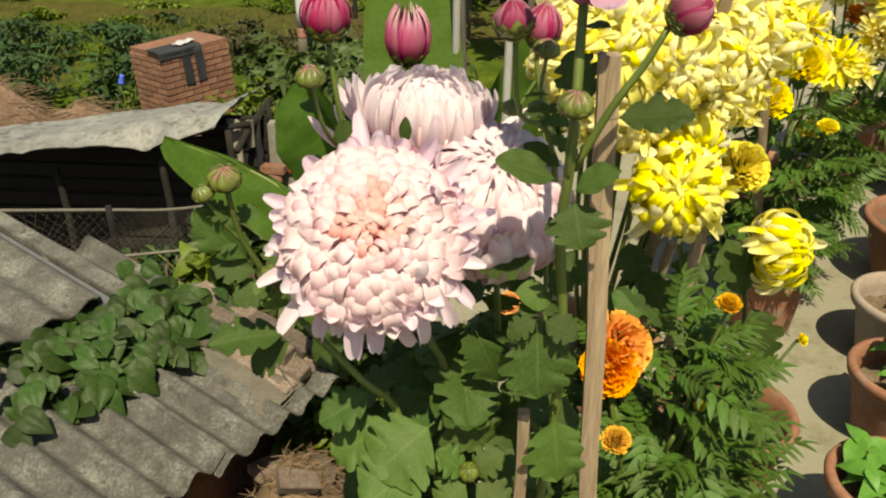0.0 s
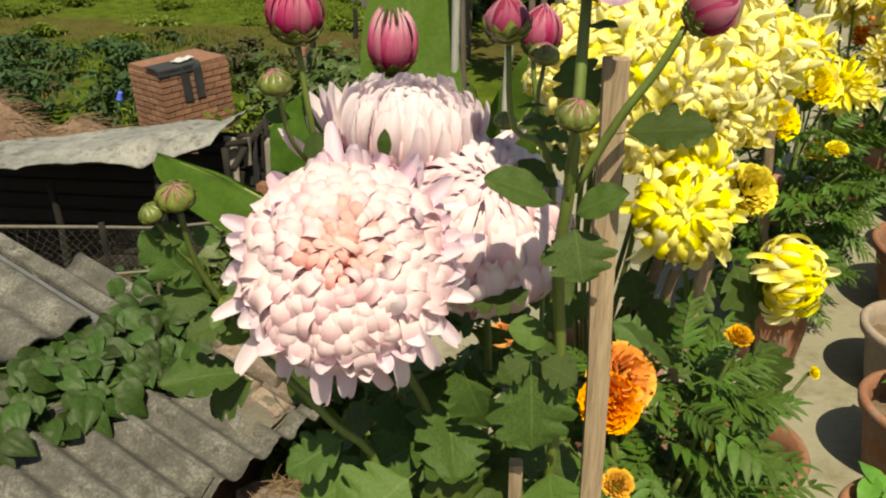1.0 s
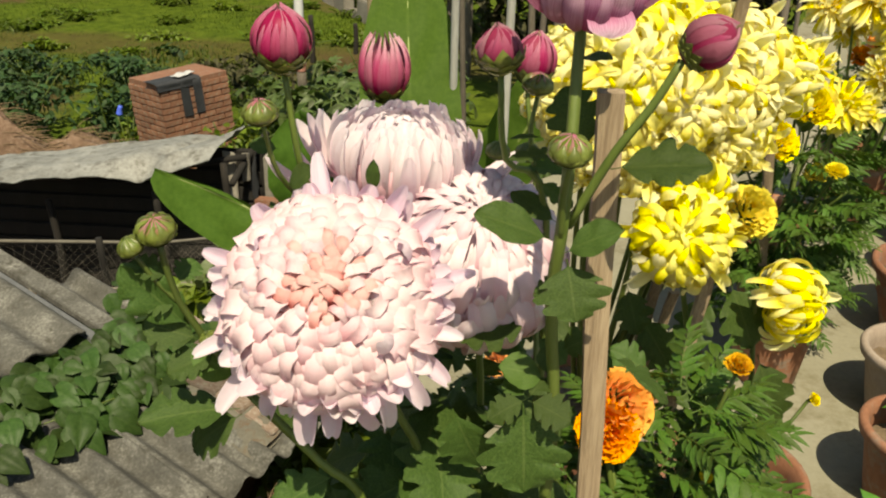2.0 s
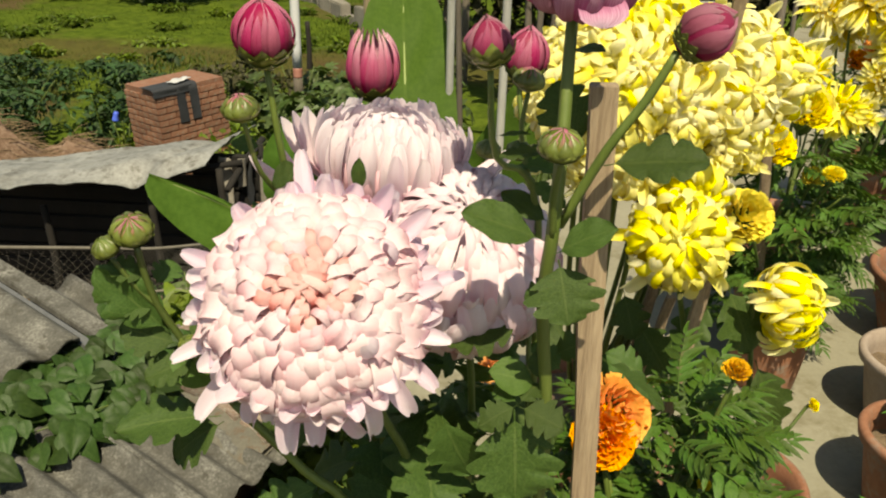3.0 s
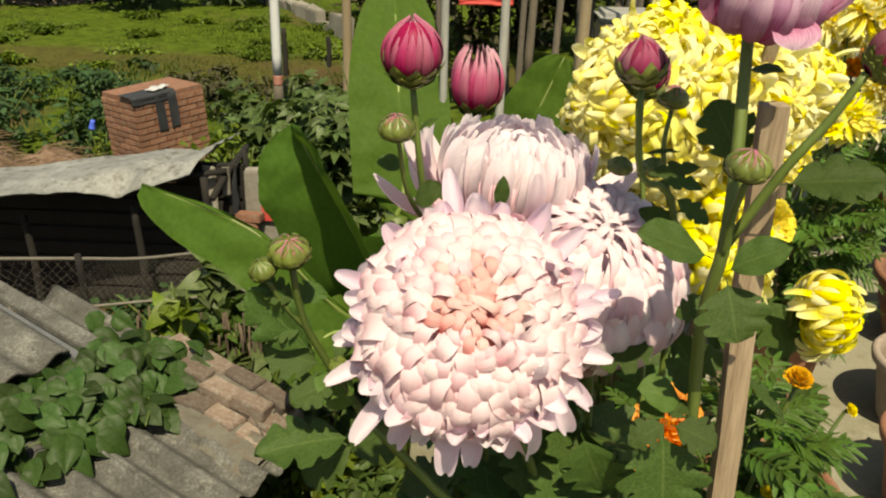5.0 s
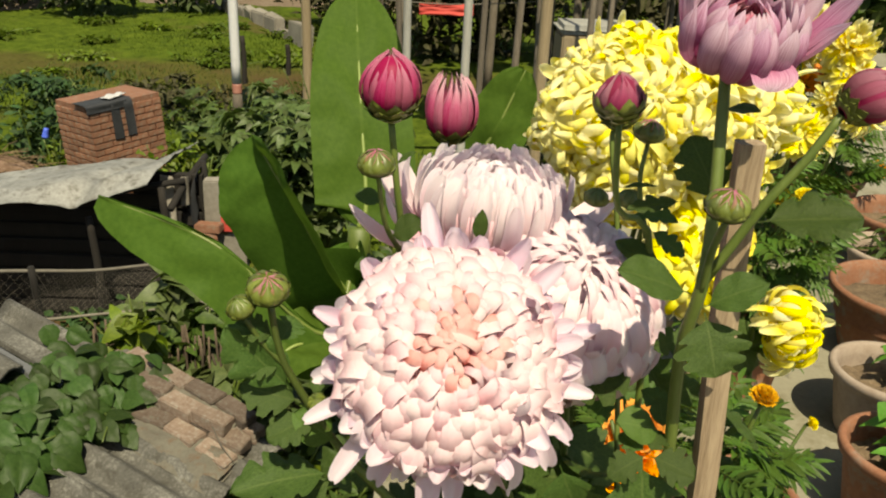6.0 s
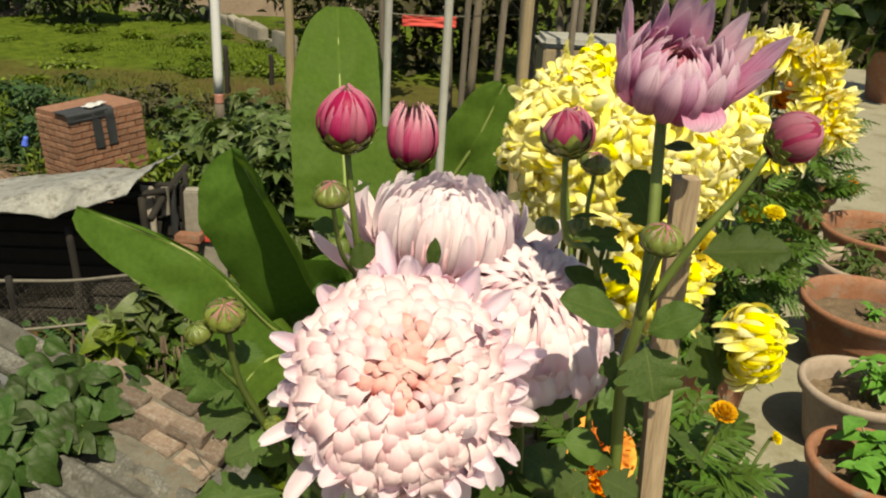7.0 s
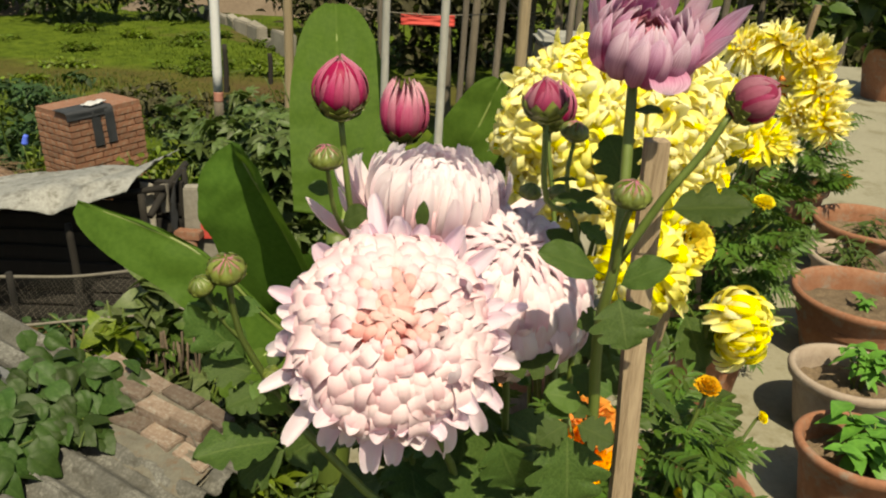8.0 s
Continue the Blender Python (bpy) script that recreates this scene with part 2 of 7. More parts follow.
M_AMBER = petal_mat("petal_amber", (0.60, 0.26, 0.003), (0.70, 0.36, 0.004), (0.76, 0.43, 0.005), 0.15, 0.2, 0.04)
M_LEAF = leaf_mat("chrysanthemum_leaf", (0.022, 0.046, 0.010), (0.056, 0.098, 0.022), (0.12, 0.16, 0.05), 0.5, 0.14, 0.30, 7.0, 0.18)
M_LEAF_FRESH = leaf_mat("young_leaf", (0.040, 0.076, 0.014), (0.072, 0.120, 0.022), (0.13, 0.18, 0.05), 0.5, 0.22)
M_FEATHER = leaf_mat("feathered_leaf", (0.027, 0.064, 0.009), (0.060, 0.118, 0.015), (0.10, 0.155, 0.025), 0.5, 0.15, 0.3, 5, 0.3, True)
M_VINE = leaf_mat("vine_leaf", (0.016, 0.035, 0.008), (0.031, 0.060, 0.014), (0.055, 0.085, 0.026), 0.50, 0.10, 0.45, 4, 0.16)
M_BANANA = leaf_mat("banana_leaf", (0.042, 0.082, 0.013), (0.065, 0.116, 0.019), (0.095, 0.15, 0.03), 0.55, 0.28, 0.1, 26.0, 0.05, False, 0.30)
M_RIB = rough_surface("leaf_rib", (0.10, 0.145, 0.03), (0.135, 0.18, 0.042), (0.165, 0.205, 0.06), 8, 60, 0.5, 0.2, 0.002)
M_BUSH = leaf_mat("bush_leaf", (0.02093, 0.04199, 0.0078), (0.05232, 0.08336, 0.0156), (0.08222, 0.105, 0.0312), 0.5, 0.18, 0.4, 5, 0.3, True)
M_BUSH_BRIGHT = leaf_mat("bright_weed_leaf", (0.05578, 0.0918, 0.00714), (0.1115, 0.155, 0.01071), (0.1594, 0.1894, 0.02856), 0.5, 0.25, 0.4, 5, 0.3, True)
# Dark leaf; for weeds and shrubs in shade, that shade is in its colour.
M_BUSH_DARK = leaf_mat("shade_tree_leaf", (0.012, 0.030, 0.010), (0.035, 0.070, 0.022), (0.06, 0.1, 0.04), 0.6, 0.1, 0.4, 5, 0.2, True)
M_CASTOR = leaf_mat("castor_leaf", (0.034, 0.058, 0.016), (0.075, 0.108, 0.032), (0.11, 0.14, 0.05), 0.5, 0.2, 0.4, 5, 0.3, True)
M_CREEPER = leaf_mat("creeper_leaf", (0.042, 0.062, 0.020), (0.088, 0.115, 0.040), (0.13, 0.15, 0.06), 0.5, 0.2, 0.4, 5, 0.3, True)
M_HEDGE = leaf_mat("grey_green_leaf", (0.030, 0.045, 0.018), (0.070, 0.090, 0.036), (0.1, 0.12, 0.05), 0.6, 0.15, 0.4, 5, 0.2, True)
M_MEADOW_GRASS = leaf_mat("meadow_grass", (0.040, 0.066, 0.008), (0.072, 0.106, 0.013), (0.10, 0.13, 0.02), 0.6, 0.25, 0.4, 5, 0.1, True)
M_GROVE = leaf_mat("dry_grove_leaf", (0.026, 0.028, 0.013), (0.066, 0.060, 0.032), (0.1, 0.09, 0.05), 0.6, 0.1, 0.4, 5, 0.1, True)
M_HERB = leaf_mat("pot_herb_leaf", (0.06, 0.17, 0.025), (0.11, 0.27, 0.04), (0.18, 0.34, 0.09), 0.45, 0.25, 0.3, 5, 0.3, True)
M_STEM = rough_surface("green_stem", (0.04752, 0.07344, 0.01141), (0.07344, 0.108, 0.01814), (0.1123, 0.1469, 0.0311), 20, 160, 0.55, 0.4, 0.002, (1, 1, 0.12))
M_CALYX = rough_surface("bud_sepal", (0.050, 0.066, 0.012), (0.10, 0.125, 0.022), (0.18, 0.20, 0.05), 60, 200, 0.42, 0.3, 0.001, None, 0.3)
M_STAKE = rough_surface("weathered_stake_wood", (0.080, 0.053, 0.032), (0.215, 0.155, 0.100), (0.42, 0.33, 0.225), 9, 110, 0.9, 1.0, 0.004, (3, 3, 0.16), 0.12)
M_BAMBOO = rough_surface("dry_bamboo", (0.112, 0.084, 0.049), (0.189, 0.147, 0.091), (0.266, 0.217, 0.147), 3, 30, 0.7, 0.4, 0.003, (3, 3, 0.2), 0.3)
M_POLE_PALE = rough_surface("pale_pole", (0.18, 0.18, 0.168), (0.264, 0.264, 0.246), (0.348, 0.348, 0.33), 4, 40, 0.6, 0.3, 0.003, (1, 1, 0.3), 0.1)
M_POLE_WHITE = rough_surface("white_painted_pole", (0.33, 0.336, 0.348), (0.408, 0.414, 0.426), (0.456, 0.462, 0.468), 4, 40, 0.5, 0.2, 0.002)
M_POLE_RED = rough_surface("red_paint_band", (0.25, 0.1, 0.07), (0.29, 0.13, 0.1), (0.31, 0.16, 0.13), 4, 40, 0.5, 0.2, 0.002)
M_TERRA = rough_surface("terracotta", (0.145, 0.056, 0.029), (0.232, 0.098, 0.052), (0.295, 0.162, 0.105), 7, 60, 0.85, 0.35, 0.003, None, 0.16, (0.2105, 0.1668, 0.1307))
M_TERRA_PALE = rough_surface("chalky_terracotta", (0.20, 0.145, 0.108), (0.28, 0.222, 0.178), (0.36, 0.305, 0.258), 7, 60, 0.9, 0.35, 0.003, None, 0.12)
M_SOIL = rough_surface("potting_soil", (0.05, 0.035, 0.022), (0.13, 0.09, 0.055), (0.23, 0.17, 0.11), 25, 120, 0.95, 1.0, 0.01)
M_FLOOR = rough_surface("worn_cement_floor", (0.136, 0.1256, 0.089), (0.195, 0.1834, 0.134), (0.24, 0.2287, 0.172), 1.6, 45, 0.9, 0.35, 0.004, None, 0.0, (0.124, 0.1106, 0.06683))
M_WALL = rough_surface("cement_plaster", (0.17, 0.15, 0.12), (0.26, 0.235, 0.20), (0.34, 0.31, 0.27), 1.5, 30, 0.9, 0.5, 0.006)
M_ASBESTOS = rough_surface("weathered_cement_sheet", (0.024, 0.024, 0.021), (0.080, 0.078, 0.070), (0.27, 0.265, 0.245), 5.0, 60, 0.95, 0.8, 0.008, None, 0.12, (0.045, 0.042, 0.034))
M_BRICK = rough_surface("red_brick", (0.119, 0.05057, 0.02856), (0.1963, 0.08628, 0.05057), (0.2558, 0.1398, 0.09223), 9, 70, 0.9, 0.6, 0.005, None, 0.22, (0.2023, 0.1606, 0.1249))
M_BRICK_OLD = rough_surface("mortar_smeared_brick", (0.085, 0.054, 0.040), (0.145, 0.105, 0.082), (0.21, 0.175, 0.145), 14, 60, 0.95, 1.0, 0.012, None, 0.45, (0.19, 0.175, 0.15))
M_MORTAR = rough_surface("lime_mortar", (0.06995, 0.06419, 0.05067), (0.1049, 0.09799, 0.07934), (0.1399, 0.1334, 0.1115), 6, 60, 0.95, 0.8, 0.008, None, 0.1, (0.1017, 0.06756, 0.04392))
M_TARP = rough_surface("dirty_white_tarpaulin", (0.075, 0.074, 0.066), (0.185, 0.187, 0.178), (0.29, 0.295, 0.285), 3.5, 26, 0.6, 0.5, 0.012, (1, 1, 1), 0.0, (0.075, 0.070, 0.058))
M_BLACK = rough_surface("black_cloth", (0.006, 0.007, 0.009), (0.014, 0.016, 0.02), (0.03, 0.033, 0.04), 6, 60, 0.8, 0.4, 0.004)
# Near-black wood: the deep shade inside the shed is put into its colour.
M_DARKWOOD = rough_surface("shade_dark_wood", (0.0036, 0.0027, 0.00198), (0.0081, 0.00612, 0.0045), (0.0153, 0.01188, 0.00864), 4, 40, 0.9, 0.6, 0.005, (2, 2, 0.3), 0.3)
M_ROPE = rough_surface("old_cord", (0.0792, 0.072, 0.0576), (0.1188, 0.108, 0.09), (0.1548, 0.144, 0.1224), 20, 90, 0.9, 0.3, 0.002)
M_STRAW = rough_surface("dry_straw", (0.0868, 0.05208, 0.02821), (0.1432, 0.09548, 0.05425), (0.1996, 0.1454, 0.09114), 12, 80, 0.9, 0.6, 0.004, None, 0.3)
M_EARTH = rough_surface("bare_earth", (0.0715, 0.0495, 0.033), (0.1155, 0.08525, 0.0605), (0.1595, 0.1265, 0.0935), 0.7, 8, 0.95, 0.8, 0.05)
M_THATCH = rough_surface("rusty_thatch", (0.055, 0.032, 0.020), (0.115, 0.070, 0.046), (0.22, 0.16, 0.125), 5, 40, 0.95, 0.9, 0.03)
M_CLOTH_RED = rough_surface("faded_red_cloth", (0.38, 0.03, 0.025), (0.48, 0.05, 0.04), (0.56, 0.09, 0.07), 6, 40, 0.8, 0.3, 0.004)
M_CLOTH_BLUE = rough_surface("blue_plastic", (0.03, 0.06, 0.4), (0.05, 0.10, 0.52), (0.08, 0.15, 0.6), 6, 40, 0.5, 0.2, 0.003)
M_PALE = rough_surface("pale_limewash", (0.11, 0.10, 0.085), (0.18, 0.165, 0.14), (0.27, 0.25, 0.22), 2, 24, 0.9, 0.3, 0.006)
M_GREY_SHEET = rough_surface("grey_plastic_sheet", (0.07, 0.0735, 0.077), (0.1085, 0.112, 0.1155), (0.154, 0.1575, 0.161), 5, 40, 0.5, 0.4, 0.006)
M_BARK_PALE = rough_surface("dry_stick_bark", (0.035, 0.024, 0.016), (0.075, 0.054, 0.038), (0.13, 0.10, 0.074), 6, 60, 0.95, 0.7, 0.005, (2, 2, 0.3), 0.4)
M_BARK = rough_surface("grey_bark", (0.06, 0.048, 0.036), (0.12, 0.10, 0.078), (0.20, 0.17, 0.14), 3, 30, 0.95, 0.9, 0.01, (2, 2, 0.4), 0.3)


def meadow_mat():
    m, nt, bsdf, out = nodes_of("meadow_ground")
    n1, n2, n3 = noise_out(nt, 0.22, 5, 0.6), noise_out(nt, 3.0, 6, 0.75), noise_out(nt, 0.12, 3, 0.5)
    g = ramp_node(nt, [(0.32, (0.026, 0.044, 0.006)), (0.5, (0.056, 0.084, 0.010)), (0.7, (0.088, 0.120, 0.016))])
    nt.links.new(n2, g.inputs[0])
    e = ramp_node(nt, [(0.54, (0, 0, 0)), (0.64, (1, 1, 1))])
    nt.links.new(n1, e.inputs[0])
    col = mix_node(nt, g.outputs[0], (0.075, 0.055, 0.026), e.outputs[0])
    # worn strip across the meadow and bare earth near the hut
    co = nt.nodes.new("ShaderNodeTexCoord")
    sep = nt.nodes.new("ShaderNodeSeparateXYZ")
    nt.links.new(co.outputs["Object"], sep.inputs[0])
    along = nt.nodes.new("ShaderNodeMath")
    along.operation, along.inputs[1].default_value = "MULTIPLY_ADD", 0.022
    nt.links.new(sep.outputs[1], along.inputs[0])
    wob = nt.nodes.new("ShaderNodeMath")
    wob.operation, wob.inputs[1].default_value = "MULTIPLY", 0.10
    nt.links.new(n1, wob.inputs[0])
    nt.links.new(wob.outputs[0], along.inputs[2])
    strip = ramp_node(nt, [(0.20, (1, 1, 1)), (0.24, (0, 0, 0)), (0.41, (0, 0, 0)), (0.43, (0.6, 0.6, 0.6)), (0.465, (0.6, 0.6, 0.6)), (0.485, (0, 0, 0))])
    nt.links.new(along.outputs[0], strip.inputs[0])
    col = mix_node(nt, col, (0.070, 0.046, 0.022), strip.outputs[0])
    nt.links.new(col, bsdf.inputs["Base Color"])
    bsdf.inputs["Roughness"].default_value = 0.95
    bsdf.inputs["Specular IOR Level"].default_value = 0.05
    add_bump(nt, bsdf, n2, 0.8, 0.08)
    return m


M_MEADOW = meadow_mat()


# ---- ground, terrace ----
def make_ground():
    n = 90
    xs = np.concatenate([np.linspace(-400, -16, 14), np.linspace(-14, 14, n), np.linspace(16, 400, 14)])
    ys = np.concatenate([np.linspace(-200, -4, 8), np.linspace(-3, 34, n), np.linspace(36, 600, 18)])
    verts = []
    for y in ys:
        for x in xs:
            z = -2.45 + 0.10 * noise.noise((x * 0.5, y * 0.5, 0)) + 0.04 * noise.noise((x * 2, y * 2, 3))
            z += 0.012 * max(0.0, y - 16) + 0.6 * max(0.0, noise.noise((x * 0.05, y * 0.06, 9))) * min(1.0, max(0.0, (y - 18) / 12))
            verts.append((x, y, z))
    ob = part("ground", mesh_of("ground", verts, grid_faces(len(ys), len(xs))), M_MEADOW)
    return tagged(ob, "green meadow with worn brown patches below the terrace", "ground", "", "structure")


GROUND = make_ground()


def ground_z(x, y):
    return -2.45 + 0.10 * noise.noise((x * 0.5, y * 0.5, 0)) + 0.04 * noise.noise((x * 2, y * 2, 3)) + 0.012 * max(0.0, y - 16) + 0.6 * max(0.0, noise.noise((x * 0.05, y * 0.06, 9))) * min(1.0, max(0.0, (y - 18) / 12))


def prism(outline, z0, z1):
    n = len(outline)
    verts = [(x, y, z0) for x, y in outline] + [(x, y, z1) for x, y in outline]
    faces = [tuple(range(n))[::-1], tuple(range(n, 2 * n))] + [(i, (i + 1) % n, n + (i + 1) % n, n + i) for i in range(n)]
    return mesh_of("prism", verts, faces, None, False)


TERRACE = [(-0.16, -3.0), (10.0, -3.0), (10.0, 9.0), (3.1, 9.0), (1.55, 5.3), (-0.16, 3.3)]
tagged(part("floor", prism(TERRACE, -0.16, 0.0), M_FLOOR), "worn grey-beige cement terrace floor with stains", "floor", "", "structure")
INNER = [(0.0, -2.85), (9.85, -2.85), (9.85, 8.85), (3.25, 8.85), (1.65, 5.2), (0.0, 3.15)]
tagged(part("wall_below", prism(INNER, -3.2, -0.165), M_WALL), "grey cement plastered house wall under the terrace", "wall", "", "structure")

# ---- hut roof of corrugated cement sheets ----
EAVE = Vector((-1.20, 3.20, -1.53))
ALONG = Vector((0.486, 0.874, 0)).normalized()
SLOPE = radians(8)
UP = Vector((-0.874 * math.cos(SLOPE), 0.486 * math.cos(SLOPE), math.sin(SLOPE)))
NORM = ALONG.cross(UP)
if NORM.z < 0:
    NORM = -NORM


def on_roof(a, u, h=0.0):
    """A place on the hut roof: metres along the eave, up the slope, above the sheet."""
    return EAVE + ALONG * a + UP * u + NORM * h


def sheet_mesh(a0, a1, u0, u1, lift, pitch=0.2, amp=0.040, thick=0.008, seed=0, phase=0.0, sag=0.0):
    na, nu = int((a1 - a0) / pitch * 10) + 1, 16
    top, low = [], []
    for j in range(nu):
        u = u0 + (u1 - u0) * j / (nu - 1)
        for i in range(na):
            a = a0 + (a1 - a0) * i / (na - 1)
            uu = u + (0.014 * noise.noise((a * 9, seed, 0)) + 0.010 * noise.noise((a * 30, seed, 5)) if j == 0 else 0)
            h = lift + amp * math.cos(TAU * (a / pitch + phase)) + 0.006 * noise.noise((a * 2, u * 2, seed)) - sag * (u - u0)
            top.append(on_roof(a, uu, h))
            low.append(on_roof(a, uu, h - thick))
    k = len(top)
    faces = grid_faces(nu, na)
    faces += [tuple(i + k for i in f)[::-1] for f in grid_faces(nu, na)]
    for i in range(na - 1):
        faces.append((i, i + k, i + 1 + k, i + 1))
        e = (nu - 1) * na + i
        faces.append((e, e + 1, e + 1 + k, e + k))
    for j in range(nu - 1):
        faces.append((j * na, (j + 1) * na, (j + 1) * na + k, j * na + k))
        e = j * na + na - 1
        faces.append((e, e + k, e + na + k, e + na))
    return mesh_of("sheet", top + low, faces)


hut = thing("hut", (-1.6, 3.6, -2.45), "low brick hut under grey corrugated cement sheets", "hut")
HUT_INV = Matrix.Translation((1.6, -3.6, 2.45))


def hut_part(name, data, material, label=""):
    ob = part(name, data, material, hut, label)
    ob.matrix_basis = HUT_INV
    return ob


hut_part("roof_sheet", sheet_mesh(-0.10, 0.86, 0.0, 2.2, 0.0, seed=1), M_ASBESTOS, "grey corrugated cement sheet with lichen stains")
hut_part("roof_sheet", sheet_mesh(-1.35, -0.02, 0.035, 2.3, 0.02, seed=2, phase=0.05), M_ASBESTOS, "darker grey corrugated sheet with a chipped edge")
hut_part("wall", box(-2.9, 2.4, -2.6, -1.42, 4.6, -1.66), M_BRICK)


def upper_roof():
    """The next hut's sheet, a step higher, with a timber along its verge."""
    g = thing("upper_hut_roof", on_roof(0.2, 1.7, 0), "thick broken cement roof sheet beside a long timber plank", "roof")
    inv = Matrix.Translation(-on_roof(0.2, 1.7, 0))
    part("roof_sheet", sheet_mesh(-0.38, 0.28, 1.36, 2.9, 0.20, 0.27, 0.035, 0.032, 5, 0.2), M_ASBESTOS, g, "thick grey cement sheet with a ragged broken edge", inv)
    bm = box(-0.06, 0, 0, 0.06, 2.3, 0.05, 0.006, 0.004)
    turn = Matrix.Translation(on_roof(0.44, 1.32, 0.12)) @ frame_of(NORM, ALONG)
    part("plank", bm, M_ASBESTOS, g, "weathered grey timber plank", inv @ turn)
    bm = box(-0.03, 0, 0, 0.03, 2.2, 0.03, 0.004, 0.004)
    part("batten", bm, M_GREY_SHEET, g, "dark metal strip", inv @ Matrix.Translation(on_roof(0.32, 1.30, 0.13)) @ frame_of(NORM, ALONG))


upper_roof()
tagged(part("tile_piece", box(-0.14, -0.08, 0, 0.14, 0.08, 0.03, 0.006, 0.006), M_BRICK, None, "", Matrix.Translation(on_roof(-0.12, 1.36, 0.075)) @ frame_of(NORM, UP)),
       "broken red clay tile lying on the sheets", "tile")


def wrinkled(w, d, amp, n=16, seed=0):
    verts = [((i / (n - 1) - 0.5) * w, (j / (n - 1) - 0.5) * d, amp * noise.noise((i * 0.35, j * 0.35, seed)) + 0.4 * amp * noise.noise((i, j, seed + 4))) for j in range(n) for i in range(n)]
    k = len(verts)
    verts = verts + [(x, y, z - 0.006) for x, y, z in verts]
    f = grid_faces(n, n)
    edge = [i for i in range(n)] + [i * n + n - 1 for i in range(1, n)] + [(n - 1) * n + i for i in range(n - 2, -1, -1)] + [i * n for i in range(n - 2, 0, -1)]
    faces = f + [tuple(i + k for i in q)[::-1] for q in f] + [(edge[(i + 1) % len(edge)], edge[i], edge[i] + k, edge[(i + 1) % len(edge)] + k) for i in range(len(edge))]
    return mesh_of("sheet", verts, faces)


tagged(part("plastic_sheet", wrinkled(0.42, 0.26, 0.03, 14, 3), M_GREY_SHEET, None, "", Matrix.Translation(on_roof(0.30, 1.18, 0.09)) @ frame_of(NORM, UP)),
       "crumpled grey plastic sheet tucked under the roof edge", "plastic sheet")


# ---- brick coping on the verge of the hut ----
def coping():
    c = on_roof(0.72, 0.05, 0.0)
    g = thing("brick_coping", c, "rough red brick coping bedded in pale mortar along the roof edge", "coping")
    inv = Matrix.Translation(-c)
    def smear(a0, a1, u0, u1, height, seed):
        """An uneven skin of old mortar."""
        na, nu = 16, 60
        verts = []
        for j in range(nu):
            u = u0 + (u1 - u0) * j / (nu - 1)
            for i in range(na):
                q = i / (na - 1)
                rim = min(1.0, 6 * q, 6 * (1 - q), 12 * j / nu, 12 * (1 - j / nu))
                h = height(q) + 0.020 * noise.noise((q * 5, u * 7, seed)) + 0.009 * noise.noise((q * 14, u * 26, seed + 2)) - 0.034 * (1 - rim)
                verts.append(on_roof(a0 + (a1 - a0) * q + 0.012 * noise.noise((u * 9, seed, q)), u, h))
        k = len(verts)
        f = grid_faces(nu, na)
        lower = [v - NORM * 0.045 for v in verts]
        part("mortar_bed", mesh_of("mortar", verts + lower, f + [tuple(i + k for i in q)[::-1] for q in f]), M_MORTAR, g, "", inv)

    smear(0.34, 0.64, 0.10, 1.20, lambda q: 0.026 + 0.040 * min(1.0, q * 1.8), 1)
    smear(0.632, 0.85, 0.25, 1.20, lambda q: 0.134, 5)
    for row, (a, h, u0, n) in enumerate(((0.555, 0.040, 0.10, 5), (0.675, 0.044, 0.12, 5), (0.795, 0.044, 0.13, 5), (0.675, 0.114, 0.24, 4), (0.800, 0.116, 0.20, 4))):
        for i in range(n):
            m = Matrix.Translation(on_roof(a + rnd.uniform(-0.010, 0.010), u0 + 0.11 + i * 0.228 + rnd.uniform(-0.010, 0.010), h + rnd.uniform(-0.006, 0.012))) @ frame_of(NORM, UP) @ Matrix.Rotation(rnd.uniform(-0.09, 0.09), 4, "Z") @ Matrix.Rotation(rnd.uniform(-0.08, 0.08), 4, "Y")
            part("brick", box(-0.108, -0.057, -0.037, 0.108, 0.057, 0.037, 0.006, 0.010), M_BRICK_OLD, g, "", inv @ m)


coping()
wire_pts = [on_roof(0.55, 0.10, 0.06), on_roof(0.57, 0.20, 0.10), on_roof(0.60, 0.26, 0.11), on_roof(0.64, 0.36, 0.14), on_roof(0.66, 0.48, 0.13)]
tagged(part("wire", stem_mesh(wire_pts, 0.003, 0.003, 5), M_ROPE), "thin grey wire twisted over the bricks", "wire")


